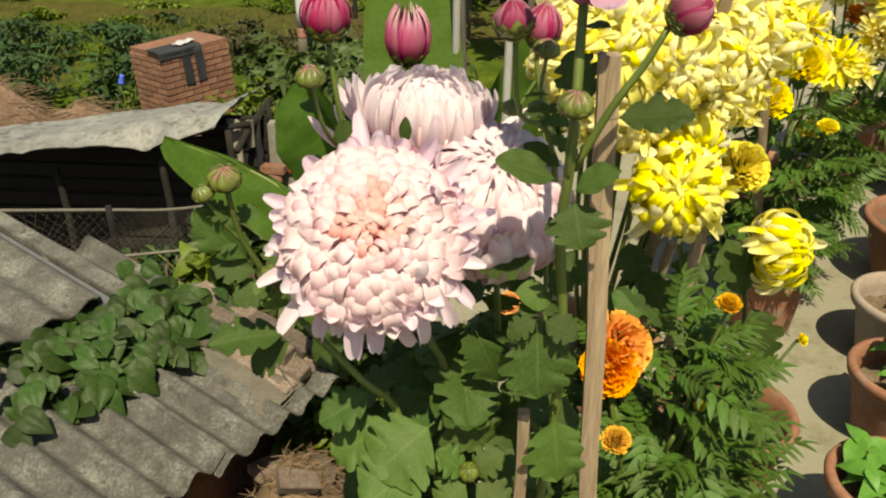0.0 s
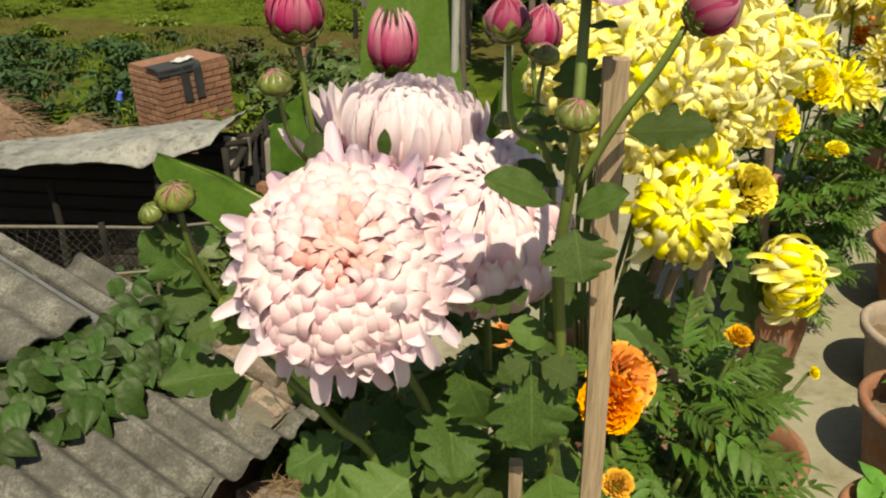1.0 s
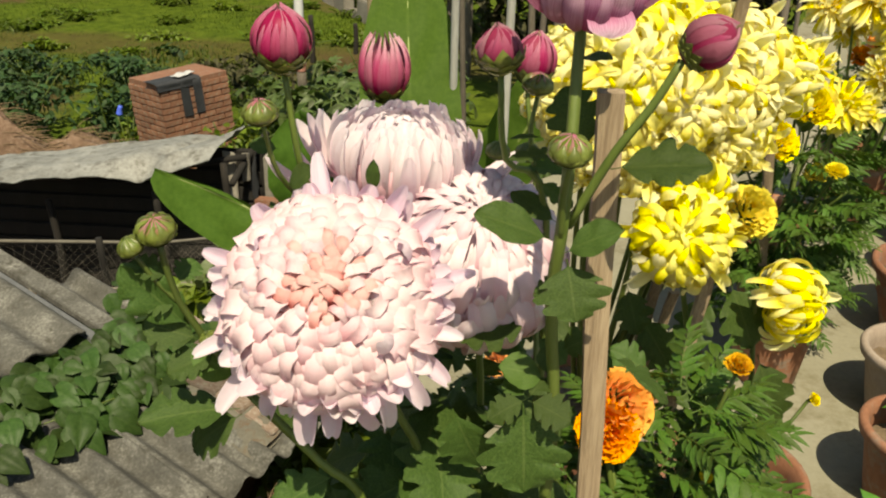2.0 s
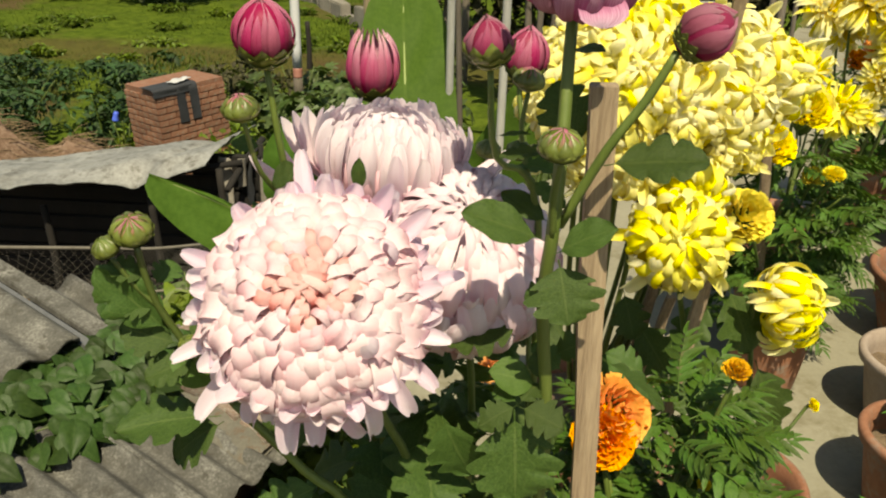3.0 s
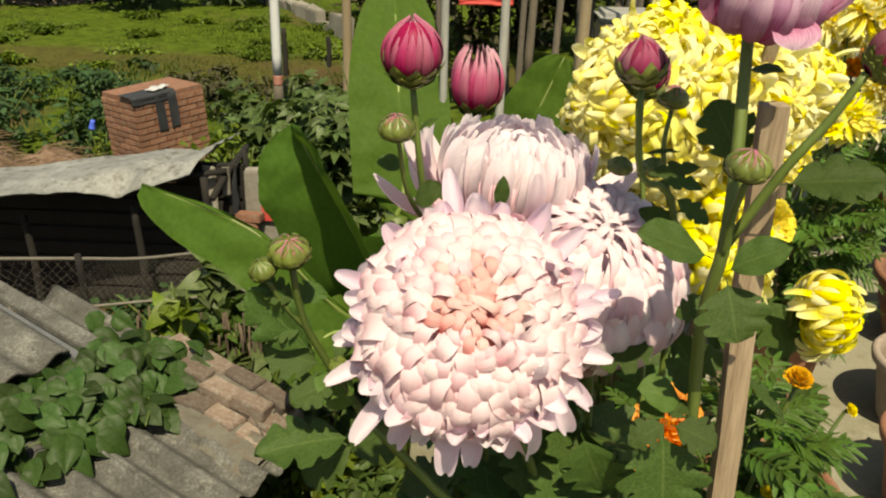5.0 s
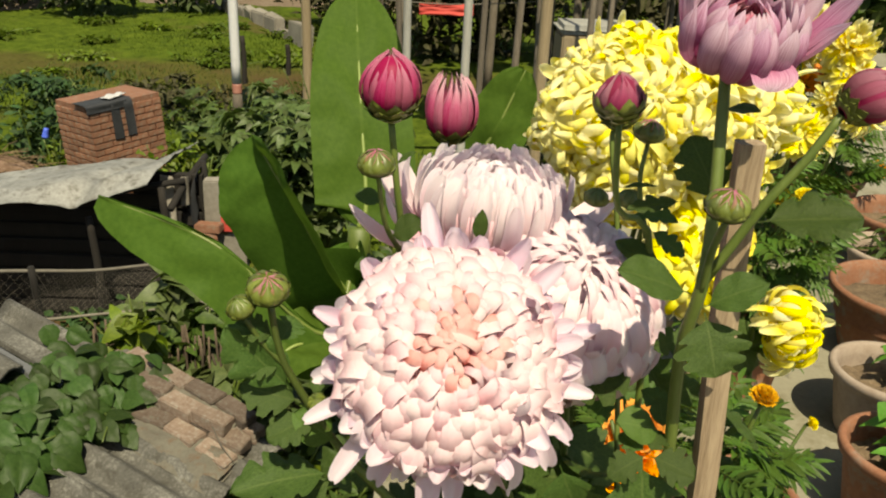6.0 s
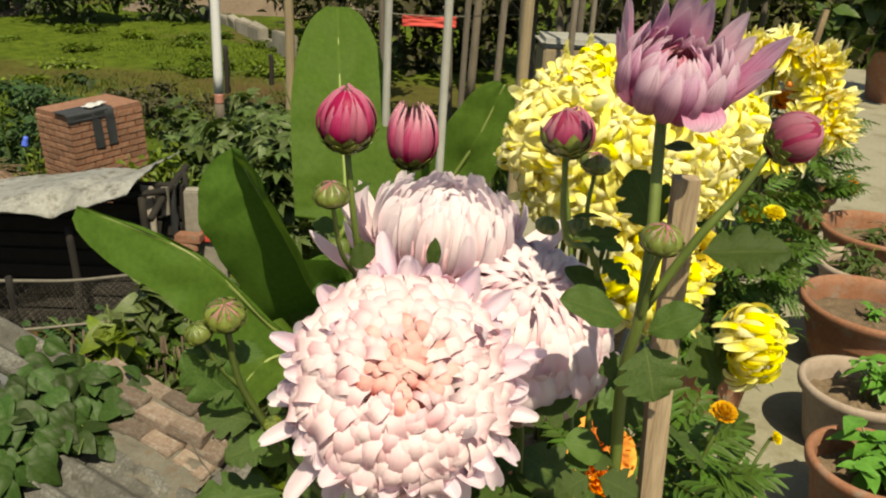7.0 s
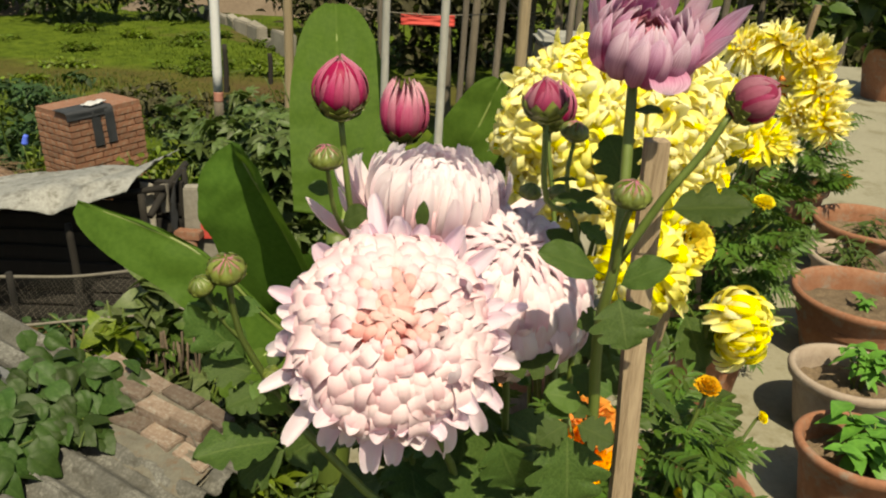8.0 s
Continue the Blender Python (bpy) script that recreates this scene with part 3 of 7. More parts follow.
# ---- brick pillar with a black cloth ----
def brick_pillar():
    c = Vector((-3.98, 9.85, 0))
    ang = radians(53)
    w, d, top, z0 = 1.0, 0.73, -1.13, -2.6
    g = thing("brick_pillar", (c.x, c.y, z0), "square red brick pillar with rough mortar joints", "pillar")
    tilt = Matrix.Rotation(radians(-3.0), 4, Vector((-0.38, 0.93, 0)))
    turn = tilt @ Matrix.Rotation(ang, 4, "Z")
    part("core", box(0.012, 0.012, 0, w - 0.012, d - 0.012, top - z0 - 0.012), M_BRICK, g, "", turn)
    bl, bh = 0.235, 0.078
    long_me, short_me = box(0, -0.006, 0, bl - 0.012, 0.1, bh - 0.012, 0.005), box(-0.006, 0, 0, 0.1, bl - 0.012, bh - 0.012, 0.005)
    ml, ms = bpy.data.meshes.new("brick_long"), bpy.data.meshes.new("brick_side")
    long_me.to_mesh(ml), short_me.to_mesh(ms)
    long_me.free(), short_me.free()
    def laid(mesh, run, along_x, r):
        """One course of a face: whole bricks, every other course starting and ending with a half brick."""
        step = run / round(run / bl)
        n = round(run / bl)
        cuts = [(k * step, 1.0) for k in range(n)] if r % 2 == 0 else [(0, 0.5)] + [((k + 0.5) * step, 1.0) for k in range(n - 1)] + [((n - 0.5) * step, 0.5)]
        for at, share in cuts:
            k, j = share * step / bl, rnd.uniform(-0.003, 0.003)
            m = spin(at, j, r * bh) @ Matrix.Diagonal((k, 1, 1, 1)) if along_x else spin(j, at, r * bh) @ Matrix.Diagonal((1, k, 1, 1))
            part("brick", mesh, M_BRICK, g, "", turn @ m)

    for r in range(int((top - z0) / bh)):
        laid(ml, w, True, r)
        laid(ms, d, False, r)
    cl = thing("hanging_cloth", Vector((c.x, c.y, z0)) + tilt @ Vector((0, 0, top - z0)), "black cloth strips hung over the brick pillar", "cloth")
    inv_turn = turn

    def strip(x0, x1, drop, seed):
        vs, n, mrows = [], 6, 12
        for j in range(mrows):
            t = j / (mrows - 1)
            for i in range(n):
                x = x0 + (x1 - x0) * i / (n - 1) + 0.015 * noise.noise((t * 4, seed, i * 0.2))
                if t < 0.3:
                    y, z = 0.30 * (1 - t / 0.3) - 0.02, 0.012
                else:
                    y, z = -0.022 - 0.012 * noise.noise((x * 9, t * 3, seed)), 0.012 - drop * (t - 0.3) / 0.7
                vs.append((x, y, z + 0.004 * noise.noise((x * 14, t * 6, seed))))
        k = len(vs)
        back = [(x, y + 0.006, z - 0.006) for x, y, z in vs]
        f = grid_faces(mrows, n)
        return mesh_of("cloth", vs + back, f + [tuple(i + k for i in q)[::-1] for q in f])

    part("cloth_fold", strip(-0.04, 0.50, 0.10, 1), M_BLACK, cl, "", inv_turn)
    part("cloth_strip", strip(0.28, 0.40, 0.47, 2), M_BLACK, cl, "", inv_turn)
    part("cloth_strip", strip(0.46, 0.58, 0.46, 3), M_BLACK, cl, "", inv_turn)
    rag = part("rag", wrinkled(0.30, 0.14, 0.03, 10, 8), M_POLE_WHITE, None, "", Matrix.Translation(Vector((c.x, c.y, z0)) + tilt @ Vector((0, 0, top - z0))) @ inv_turn @ spin(0.42, 0.12, 0.045, 0.3))
    tagged(rag, "crumpled white rag on top of the brick pillar", "rag")


brick_pillar()


# ---- shed under a tarpaulin ----
def shed():
    g = thing("tarpaulin_shed", (-2.9, 6.8, -2.45), "open dark shed with a sagging dirty white tarpaulin roof", "shed")
    inv = Matrix.Translation((2.9, -6.8, 2.45))
    n, k = 70, 24
    verts = []
    for j in range(k):
        t = j / (k - 1)
        for i in range(n):
            s = i / (n - 1)
            x0, y0, z0 = -4.6 + 2.30 * s, 6.1 + 0.45 * s, -1.10 + 0.24 * s
            x1, y1, z1 = -4.9 + 2.78 * s, 7.2 + 0.25 * s, -1.26 + 0.35 * s
            x, y, z = x0 + (x1 - x0) * t, y0 + (y1 - y0) * t, z0 + (z1 - z0) * t
            hem = max(0.0, 1 - t * 5)
            z -= hem * (0.06 + 0.09 * math.exp(-((s - 0.72) / 0.16) ** 2) + 0.05 * noise.noise((s * 4, 0, 2)) + 0.008 * math.sin(s * 23))
            y -= hem * 0.02
            z += 0.035 * noise.noise((s * 5, t * 3, 1)) + 0.030 * abs(noise.noise((s * 9 + t * 5, t * 9 - s * 6, 6))) + 0.008 * noise.noise((s * 26, t * 9, 8)) - 0.05 * math.exp(-((s - 0.75 - 0.15 * t) / 0.04) ** 2) + 0.05 * math.sin(s * 9) * t * (1 - t)
            if s > 0.9:
                z += (s - 0.9) * 1.0 * t
            verts.append((x, y, z))
    low = [(x, y, z - 0.006) for x, y, z in verts]
    q = len(verts)
    f = grid_faces(k, n)
    part("tarpaulin", mesh_of("tarp", verts + low, f + [tuple(i + q for i in p)[::-1] for p in f]), M_TARP, g, "sagging dirty white tarpaulin sheet", inv)
    # Near-black boards and walls carry the shade under the tarpaulin in their colour.
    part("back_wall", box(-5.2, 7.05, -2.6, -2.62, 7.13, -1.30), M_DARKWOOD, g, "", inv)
    # Dark panel added where the shed's right end is only a black void.
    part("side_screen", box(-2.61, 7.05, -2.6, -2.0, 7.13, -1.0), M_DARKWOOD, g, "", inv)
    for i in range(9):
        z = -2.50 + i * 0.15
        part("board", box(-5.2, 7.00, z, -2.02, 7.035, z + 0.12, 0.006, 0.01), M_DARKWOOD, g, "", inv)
    # Side wall out of view, added to keep daylight out of the shed.
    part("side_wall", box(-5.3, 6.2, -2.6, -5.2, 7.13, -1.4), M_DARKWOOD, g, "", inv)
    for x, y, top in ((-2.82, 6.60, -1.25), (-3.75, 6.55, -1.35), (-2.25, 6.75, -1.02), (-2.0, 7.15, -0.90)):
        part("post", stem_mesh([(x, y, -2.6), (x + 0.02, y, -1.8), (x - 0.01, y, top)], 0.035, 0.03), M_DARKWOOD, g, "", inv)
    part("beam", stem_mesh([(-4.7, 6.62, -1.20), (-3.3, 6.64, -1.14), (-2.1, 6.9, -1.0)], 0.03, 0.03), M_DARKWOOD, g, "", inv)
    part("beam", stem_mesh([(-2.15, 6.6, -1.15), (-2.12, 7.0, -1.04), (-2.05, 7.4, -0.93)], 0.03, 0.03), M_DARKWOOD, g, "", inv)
    for x, w, z0, z1 in ((-2.27, 0.055, -1.42, -0.98), (-2.13, 0.035, -1.24, -0.98)):
        part("upright_plank", box(x - w, 6.93, z0, x + w, 6.96, z1, 0.004, 0.015), M_PALE, g, "pale weathered plank", inv)
    drape = []
    for j in range(12):
        for i in range(6):
            s, t = i / 5, j / 11
            drape.append((-2.02 - 0.22 * math.sin(t * 2.2) * s + 0.02 * noise.noise((s * 4, t * 5, 1)), 6.9 + 0.25 * s, -0.98 - 0.55 * t + 0.05 * s))
    q = len(drape)
    f = grid_faces(12, 6)
    part("black_sheet", mesh_of("drape", drape + [(x + 0.006, y, z) for x, y, z in drape], f + [tuple(i + q for i in p)[::-1] for p in f]), M_BLACK, g, "torn black plastic sheet", inv)


shed()


def net_fence():
    g = thing("net_fence", (-2.6, 5.7, -2.45), "thin grey net between two sagging bamboo rails", "net")
    inv = Matrix.Translation((2.6, -5.7, 2.45))
    up = [(-3.9, 5.35, -1.22), (-2.9, 5.6, -1.285), (-2.5, 5.75, -1.335), (-2.17, 5.88, -1.34), (-1.55, 5.98, -1.28)]
    lo = [(-3.4, 5.35, -1.60), (-2.85, 5.5, -1.63), (-2.3, 5.7, -1.645), (-1.5, 5.9, -1.64)]
    part("rail", stem_mesh(up, 0.014, 0.012, 7), M_ROPE, g, "", inv)
    part("rail", stem_mesh(lo, 0.011, 0.010, 7), M_ROPE, g, "", inv)
    part("net_post", stem_mesh([(-2.86, 5.6, -2.5), (-2.84, 5.6, -1.9), (-2.86, 5.6, -1.25)], 0.03, 0.025, 7), M_DARKWOOD, g, "", inv)
    cu, cl = curve_points(up, 12), curve_points(lo, 12)
    pieces = []
    n = 46
    for i in range(n):
        for lean in (-8, 8):
            a = cu[min(len(cu) - 1, max(0, int(i / n * len(cu))))]
            b = cl[min(len(cl) - 1, max(0, int((i + lean) / n * len(cl))))]
            v, f = tube([a, a.lerp(b, 0.5) + Vector((rnd.uniform(-0.008, 0.008), 0.02, rnd.uniform(-0.02, 0.0))), b], [0.0008] * 3, 3, False)
            pieces.append((v, f, None))
    v, f, u = joined(pieces)
    tagged(part("net_mesh", mesh_of("net", v, f), M_ROPE, g, "thin pale net cords", inv), kind="stuff")


net_fence()


# ---- poles ----
def pole(name, x, y, z0, z1, r, material, label, cat="pole", lean=(0, 0)):
    pts = [(x, y, z0), (x + lean[0] * 0.33 + rnd.uniform(-1, 1) * r * 0.4, y, z0 + (z1 - z0) * 0.33), (x + lean[0] * 0.66 + rnd.uniform(-1, 1) * r * 0.4, y + lean[1] * 0.5, z0 + (z1 - z0) * 0.66), (x + lean[0], y + lean[1], z1)]
    ob = part(name, stem_mesh(pts, r, r * 0.9, 10), material)
    return tagged(ob, label, cat)


white = thing("painted_pole", (-2.4, 10.3, -2.5), "white painted iron pole with a red foot in the weeds", "pole")
part("shaft", stem_mesh([(0, 0, 1.62), (0.0, 0, 2.6), (0.002, 0, 4.5)], 0.058, 0.056, 12), M_POLE_WHITE, white)
part("foot_band", stem_mesh([(0, 0, 1.50), (0, 0, 1.55), (0, 0, 1.615)], 0.0585, 0.0585, 12), M_POLE_RED, white, "faded red band")
part("base_post", stem_mesh([(0, 0, 0), (0, 0, 0.8), (0, 0, 1.495)], 0.06, 0.057, 12), M_BARK, white, "bare rusty lower post")
pole("bamboo_pole", 0.10, 3.9, -2.5, 3.2, 0.021, M_POLE_PALE, "pale grey bamboo pole standing by the banana plant")
pole("bamboo_pole", -0.18, 4.6, -2.5, 3.2, 0.023, M_POLE_PALE, "pale grey bamboo pole behind a banana leaf")
pole("bamboo_pole", 0.66, 5.4, -2.5, 3.4, 0.040, M_BAMBOO, "brown bamboo pole standing at the terrace edge", lean=(-0.02, 0))
for px, py, pr in ((1.35, 7.6, 0.032), (1.75, 8.6, 0.028), (0.45, 8.9, 0.035), (2.35, 8.2, 0.040), (2.9, 9.4, 0.035), (0.95, 10.2, 0.045), (3.4, 10.4, 0.05), (-0.35, 10.8, 0.04), (2.0, 10.6, 0.045), (2.6, 7.3, 0.02), (4.0, 11.2, 0.05), (1.5, 11.8, 0.05)):
    pole("sapling_trunk", px, py, -2.5, 3.6, pr, M_BARK, "slim grey-tan sapling trunk behind the terrace", "trunk", (rnd.uniform(-0.3, 0.3), 0))
pole("bamboo_pole", -1.95, 13.0, -2.5, 2.6, 0.075, M_BAMBOO, "tan wooden post behind the bushes")


# ---- leaf templates ----
def simple_leaf(length, width, fold=0.25, droop=0.25, heart=0.0, n=6, tip=1.6):
    """A plain leaf with its base at the origin, along +x."""
    verts, uvs = [], []
    for i in range(n + 1):
        t = i / n
        w = width * 0.5 * (math.sin(math.pi * min(1, t ** (0.75 - heart * 0.35))) ** 0.8 * (1 - 0.25 * t ** tip) if 0 < t < 1 else 0.02)
        x = length * (t - heart * 0.16 * (1 - t) ** 4)
        z = -droop * length * t * t
        for c in (-1, 0, 1):
            back = -heart * 0.22 * length * max(0, 1 - t * 3.2) * abs(c)
            verts.append((x + back, c * w, z + fold * w * abs(c) + 0.02 * length * math.sin(9 * t) * c))
            uvs.append((c, t))
    return verts, grid_faces(n + 1, 3), uvs


def foliage(name, centre, size, count, template, material, parent, leaf=(0.7, 1.3), hollow=0.35, up=0.4, shape=None, label=""):
    """A crown of many leaves on uneven clumps."""
    mats, c = [], Vector(centre)
    clumps = [Vector((rnd.gauss(0, 0.42), rnd.gauss(0, 0.42), rnd.gauss(0, 0.40))) for _ in range(max(5, count // 45))]
    for _ in range(count):
        k = rnd.choice(clumps)
        p = k + Vector((rnd.gauss(0, 0.17), rnd.gauss(0, 0.17), rnd.gauss(0, 0.17)))
        if p.length > 1.15:
            p *= 1.15 / p.length
        q = c + Vector((p.x * size[0], p.y * size[1], p.z * size[2]))
        mats.append(spin(q.x, q.y, q.z, rnd.uniform(0, TAU), rnd.uniform(-0.9, 0.9) + 0.2, rnd.uniform(-0.7, 0.7), rnd.uniform(*leaf)))
    v, f, u = scatter(template, mats)
    return tagged(part(name, mesh_of(name, v, f, u), material, parent, label), kind="stuff")


LEAF_SMALL = simple_leaf(0.11, 0.055)
LEAF_LONG = simple_leaf(0.30, 0.05, 0.2, 0.5)


def palmate(size, lobes=5):
    pieces = []
    for k in range(lobes):
        a = (k - (lobes - 1) / 2) * 0.62
        v, f, u = simple_leaf(size * (1 - 0.12 * abs(k - (lobes - 1) / 2)), size * 0.36, 0.2, 0.3, 0, 5)
        r = Matrix.Rotation(a, 3, "Z")
        pieces.append(([r @ Vector(p) for p in v], f, u))
    return joined(pieces)


LEAF_PALM = palmate(0.20)


# ---- bushes and weeds behind the terrace ----
def bush(name, x, y, size, count, template, material, label, leaf=(0.7, 1.4), stems=5, cat="bush", lift=0.0, leafname="leaves"):
    z = ground_z(x, y) - 0.03
    g = thing(name, (x, y, z), label, cat)
    pieces = []
    for i in range(stems):
        a = TAU * i / stems + rnd.uniform(-0.4, 0.4)
        tip = Vector((math.cos(a) * size[0] * 0.6, math.sin(a) * size[1] * 0.6, size[2] * rnd.uniform(1.2, 1.9) + lift))
        v, f = tube(curve_points([(0.04 * math.cos(a), 0.04 * math.sin(a), 0), tip * 0.5 + Vector((0, 0, size[2] * 0.15)), tip]), [0.02, 0.019, 0.017, 0.015, 0.013, 0.011, 0.010, 0.008, 0.006][:9], 5)
        pieces.append((v, f, None))
    v, f, u = joined(pieces)
    tagged(part("branchwork", mesh_of("branchwork", v, f), M_STEM, g), kind="stuff")
    foliage(leafname, (0, 0, size[2] + lift), size, count, template, material, g, leaf)
    return g


bush("castor_bush", -2.0, 9.2, (0.85, 0.8, 0.85), 420, LEAF_PALM, M_CASTOR, "tall green bush with hand-shaped leaves", (0.7, 1.5))
bush("castor_bush", -1.2, 8.6, (0.8, 0.7, 0.95), 420, LEAF_PALM, M_CASTOR, "tall green bush with hand-shaped leaves", (0.7, 1.5))
bush("castor_bush", -2.7, 11.1, (0.7, 0.6, 0.75), 300, LEAF_PALM, M_CASTOR, "green bush with hand-shaped leaves beside a brick pillar", (0.6, 1.2))
bush("castor_bush", -1.5, 11.6, (1.1, 0.8, 0.9), 420, LEAF_PALM, M_CASTOR, "green bush with hand-shaped leaves behind the white pole", (0.8, 1.5))
bush("castor_bush", -2.3, 9.6, (0.45, 0.4, 0.72), 240, LEAF_PALM, M_CASTOR, "green bush hiding the foot of the white pole", (0.6, 1.2))
bush("bright_bush", -2.95, 9.3, (0.5, 0.4, 0.62), 520, LEAF_SMALL, M_BUSH_BRIGHT, "yellow-green weeds beside the brick pillar", (0.6, 1.3))
for i in range(13):
    x = -11.5 + 0.72 * i
    bush("dark_bush", x, 14.6 + 0.9 * math.sin(i * 2.3), (0.85, 0.75, 0.26 + 0.08 * (i % 3)), 330, LEAF_SMALL, M_BUSH_DARK if i < 9 else M_GROVE, "low dark green hedge at the meadow edge" if i < 9 else "low brown-green dry weeds at the meadow edge", (0.9, 1.8))
bush("bright_bush", -4.8, 10.5, (0.34, 0.3, 0.50), 300, LEAF_SMALL, M_BUSH_BRIGHT, "bright green weeds beside the brick pillar", (0.7, 1.4))
bush("dark_bush", -5.3, 11.0, (0.75, 0.6, 0.62), 700, LEAF_SMALL, M_BUSH_DARK, "dark green weeds behind the brick pillar", (0.8, 1.6))
bush("dark_bush", -6.9, 11.6, (1.0, 0.7, 0.5), 700, LEAF_SMALL, M_BUSH_DARK, "dark green weeds at the meadow edge", (0.8, 1.6))
bush("bright_bush", -2.45, 8.3, (0.4, 0.35, 0.7), 420, LEAF_SMALL, M_BUSH_BRIGHT, "yellow-green shrub behind the shed", (0.6, 1.2))
tagged(part("plastic_bottle", stem_mesh([(-4.962, 10.600, -1.742), (-4.954, 10.600, -1.696), (-4.934, 10.600, -1.627)], 0.045, 0.03, 8), M_CLOTH_BLUE), "bright blue plastic bottle stuck in the weeds", "bottle")

LEAF_BROAD = simple_leaf(0.15, 0.12, 0.15, 0.35, 0.6, 8)
for x, y, s, c, m, lab in ((-1.35, 5.0, (0.55, 0.45, 0.40), 420, M_BUSH, "leafy green weeds beside the hut roof"), (-0.75, 5.2, (0.55, 0.5, 0.42), 420, M_BUSH, "leafy green weeds under the banana plant"),
                           (-1.75, 5.2, (0.35, 0.3, 0.62), 300, M_BUSH, "leafy creeper growing up the net fence"), (-0.5, 4.2, (0.5, 0.4, 0.38), 420, M_BUSH, "leafy green weeds under the banana plant"),
                           (-0.9, 4.35, (0.42, 0.3, 0.42), 380, M_BUSH_BRIGHT, "fresh green weeds along the brick coping"), (-1.9, 4.75, (0.25, 0.2, 0.60), 240, M_BUSH_BRIGHT, "yellow-green weeds behind the vine"),
                           (-0.3, 6.6, (0.8, 0.6, 0.55), 500, M_BUSH, "green weeds behind the banana plant"), (0.7, 7.2, (0.9, 0.7, 0.5), 500, M_BUSH, "dark green weeds behind the terrace"),
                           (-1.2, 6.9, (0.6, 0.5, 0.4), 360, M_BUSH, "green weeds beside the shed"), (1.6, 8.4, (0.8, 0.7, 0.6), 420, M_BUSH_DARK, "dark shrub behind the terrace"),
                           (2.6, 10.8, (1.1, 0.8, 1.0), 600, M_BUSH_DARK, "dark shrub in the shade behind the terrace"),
                           (-2.55, 5.75, (0.45, 0.25, 0.22), 300, M_BUSH, "low green weeds under the net fence"), (-1.85, 5.75, (0.40, 0.25, 0.30), 300, M_BUSH, "low green weeds under the net fence"), (-2.3, 5.1, (0.4, 0.3, 0.3), 300, M_BUSH, "low green weeds behind the vine"),
                           (-1.62, 5.35, (0.30, 0.22, 0.72), 260, M_CREEPER, "large-leaved creeper climbing the net fence"), (-1.42, 4.95, (0.34, 0.25, 0.52), 260, M_CREEPER, "large-leaved creeper over the stick fence"), (-1.15, 4.75, (0.30, 0.22, 0.52), 240, M_CREEPER, "large-leaved creeper beside the banana plant"),
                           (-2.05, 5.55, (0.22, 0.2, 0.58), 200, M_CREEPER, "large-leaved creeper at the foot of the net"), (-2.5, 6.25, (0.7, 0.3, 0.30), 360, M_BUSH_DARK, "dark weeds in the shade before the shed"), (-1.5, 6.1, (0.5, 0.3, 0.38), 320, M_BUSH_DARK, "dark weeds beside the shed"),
                           (-2.2, 4.62, (0.25, 0.2, 0.50), 240, M_BUSH_BRIGHT, "yellow-green weeds behind the vine")):
    bush("weed_patch", x, y, s, c, LEAF_BROAD if m == M_CREEPER else LEAF_SMALL if rnd.random() < 0.65 else simple_leaf(0.16, 0.10, 0.2, 0.3, 0.6), m, lab, (0.7, 1.5), 6, "weeds")


def stick_fence():
    g = thing("stick_fence", (-2.0, 5.05, -2.45), "short fence of dry brown sticks in the weeds", "fence")
    for i in range(46):
        x, y = -0.30 + i * 0.020, rnd.uniform(-0.03, 0.03)
        part("stick", stem_mesh([(x, y, -0.1), (x + rnd.uniform(-0.02, 0.02), y + 0.02, 0.45), (x + rnd.uniform(-0.06, 0.06), y, 1.00 + rnd.uniform(-0.20, 0.10))], rnd.uniform(0.008, 0.013), 0.008, 6), M_BARK_PALE, g)


stick_fence()


def rubble():
    """Straw and broken brick at the foot of the hut."""
    g = thing("straw_heap", (-0.98, 3.45, -2.45), "mound of dry brown straw and broken brick below the roof", "straw heap")
    n = 22
    verts = [((i / (n - 1) - 0.5) * 1.1, (j / (n - 1) - 0.5) * 1.5, 0.75 * math.exp(-(((i / (n - 1) - 0.5) * 3.0) ** 2 + ((j / (n - 1) - 0.5) * 3.0) ** 2)) + 0.05 * noise.noise((i * 0.5, j * 0.5, 3)) - 0.08) for j in range(n) for i in range(n)]
    part("mound", mesh_of("mound", verts, grid_faces(n, n)), M_STRAW, g)
    mats = []
    for _ in range(420):
        x, y = rnd.gauss(0, 0.2), rnd.gauss(0, 0.3)
        z = 0.75 * math.exp(-((x / 1.1 * 3) ** 2 + (y / 1.5 * 3) ** 2)) - 0.05
        mats.append(spin(x, y, z, rnd.uniform(0, TAU), rnd.uniform(-0.35, 0.2), 0, rnd.uniform(0.25, 0.7)))
    v, f = tube([(0, 0, 0), (0.12, 0.01, 0.012), (0.25, 0, 0)], [0.004, 0.004, 0.003], 4, False)
    v, f, u = scatter((v, f, [(0, 0)] * len(v)), mats)
    tagged(part("loose_straw", mesh_of("straws", v, f), M_STRAW, g), kind="stuff")
    for x, y, z, a in ((0.05, -0.1, 0.66, 0.4), (-0.18, 0.12, 0.55, 1.1), (0.12, 0.2, 0.5, 2.0)):
        part("brick", box(-0.11, -0.055, -0.035, 0.11, 0.055, 0.035, 0.006, 0.012), M_BRICK_OLD, g, "", spin(x, y, z, a, 0.3, 0.25))


rubble()


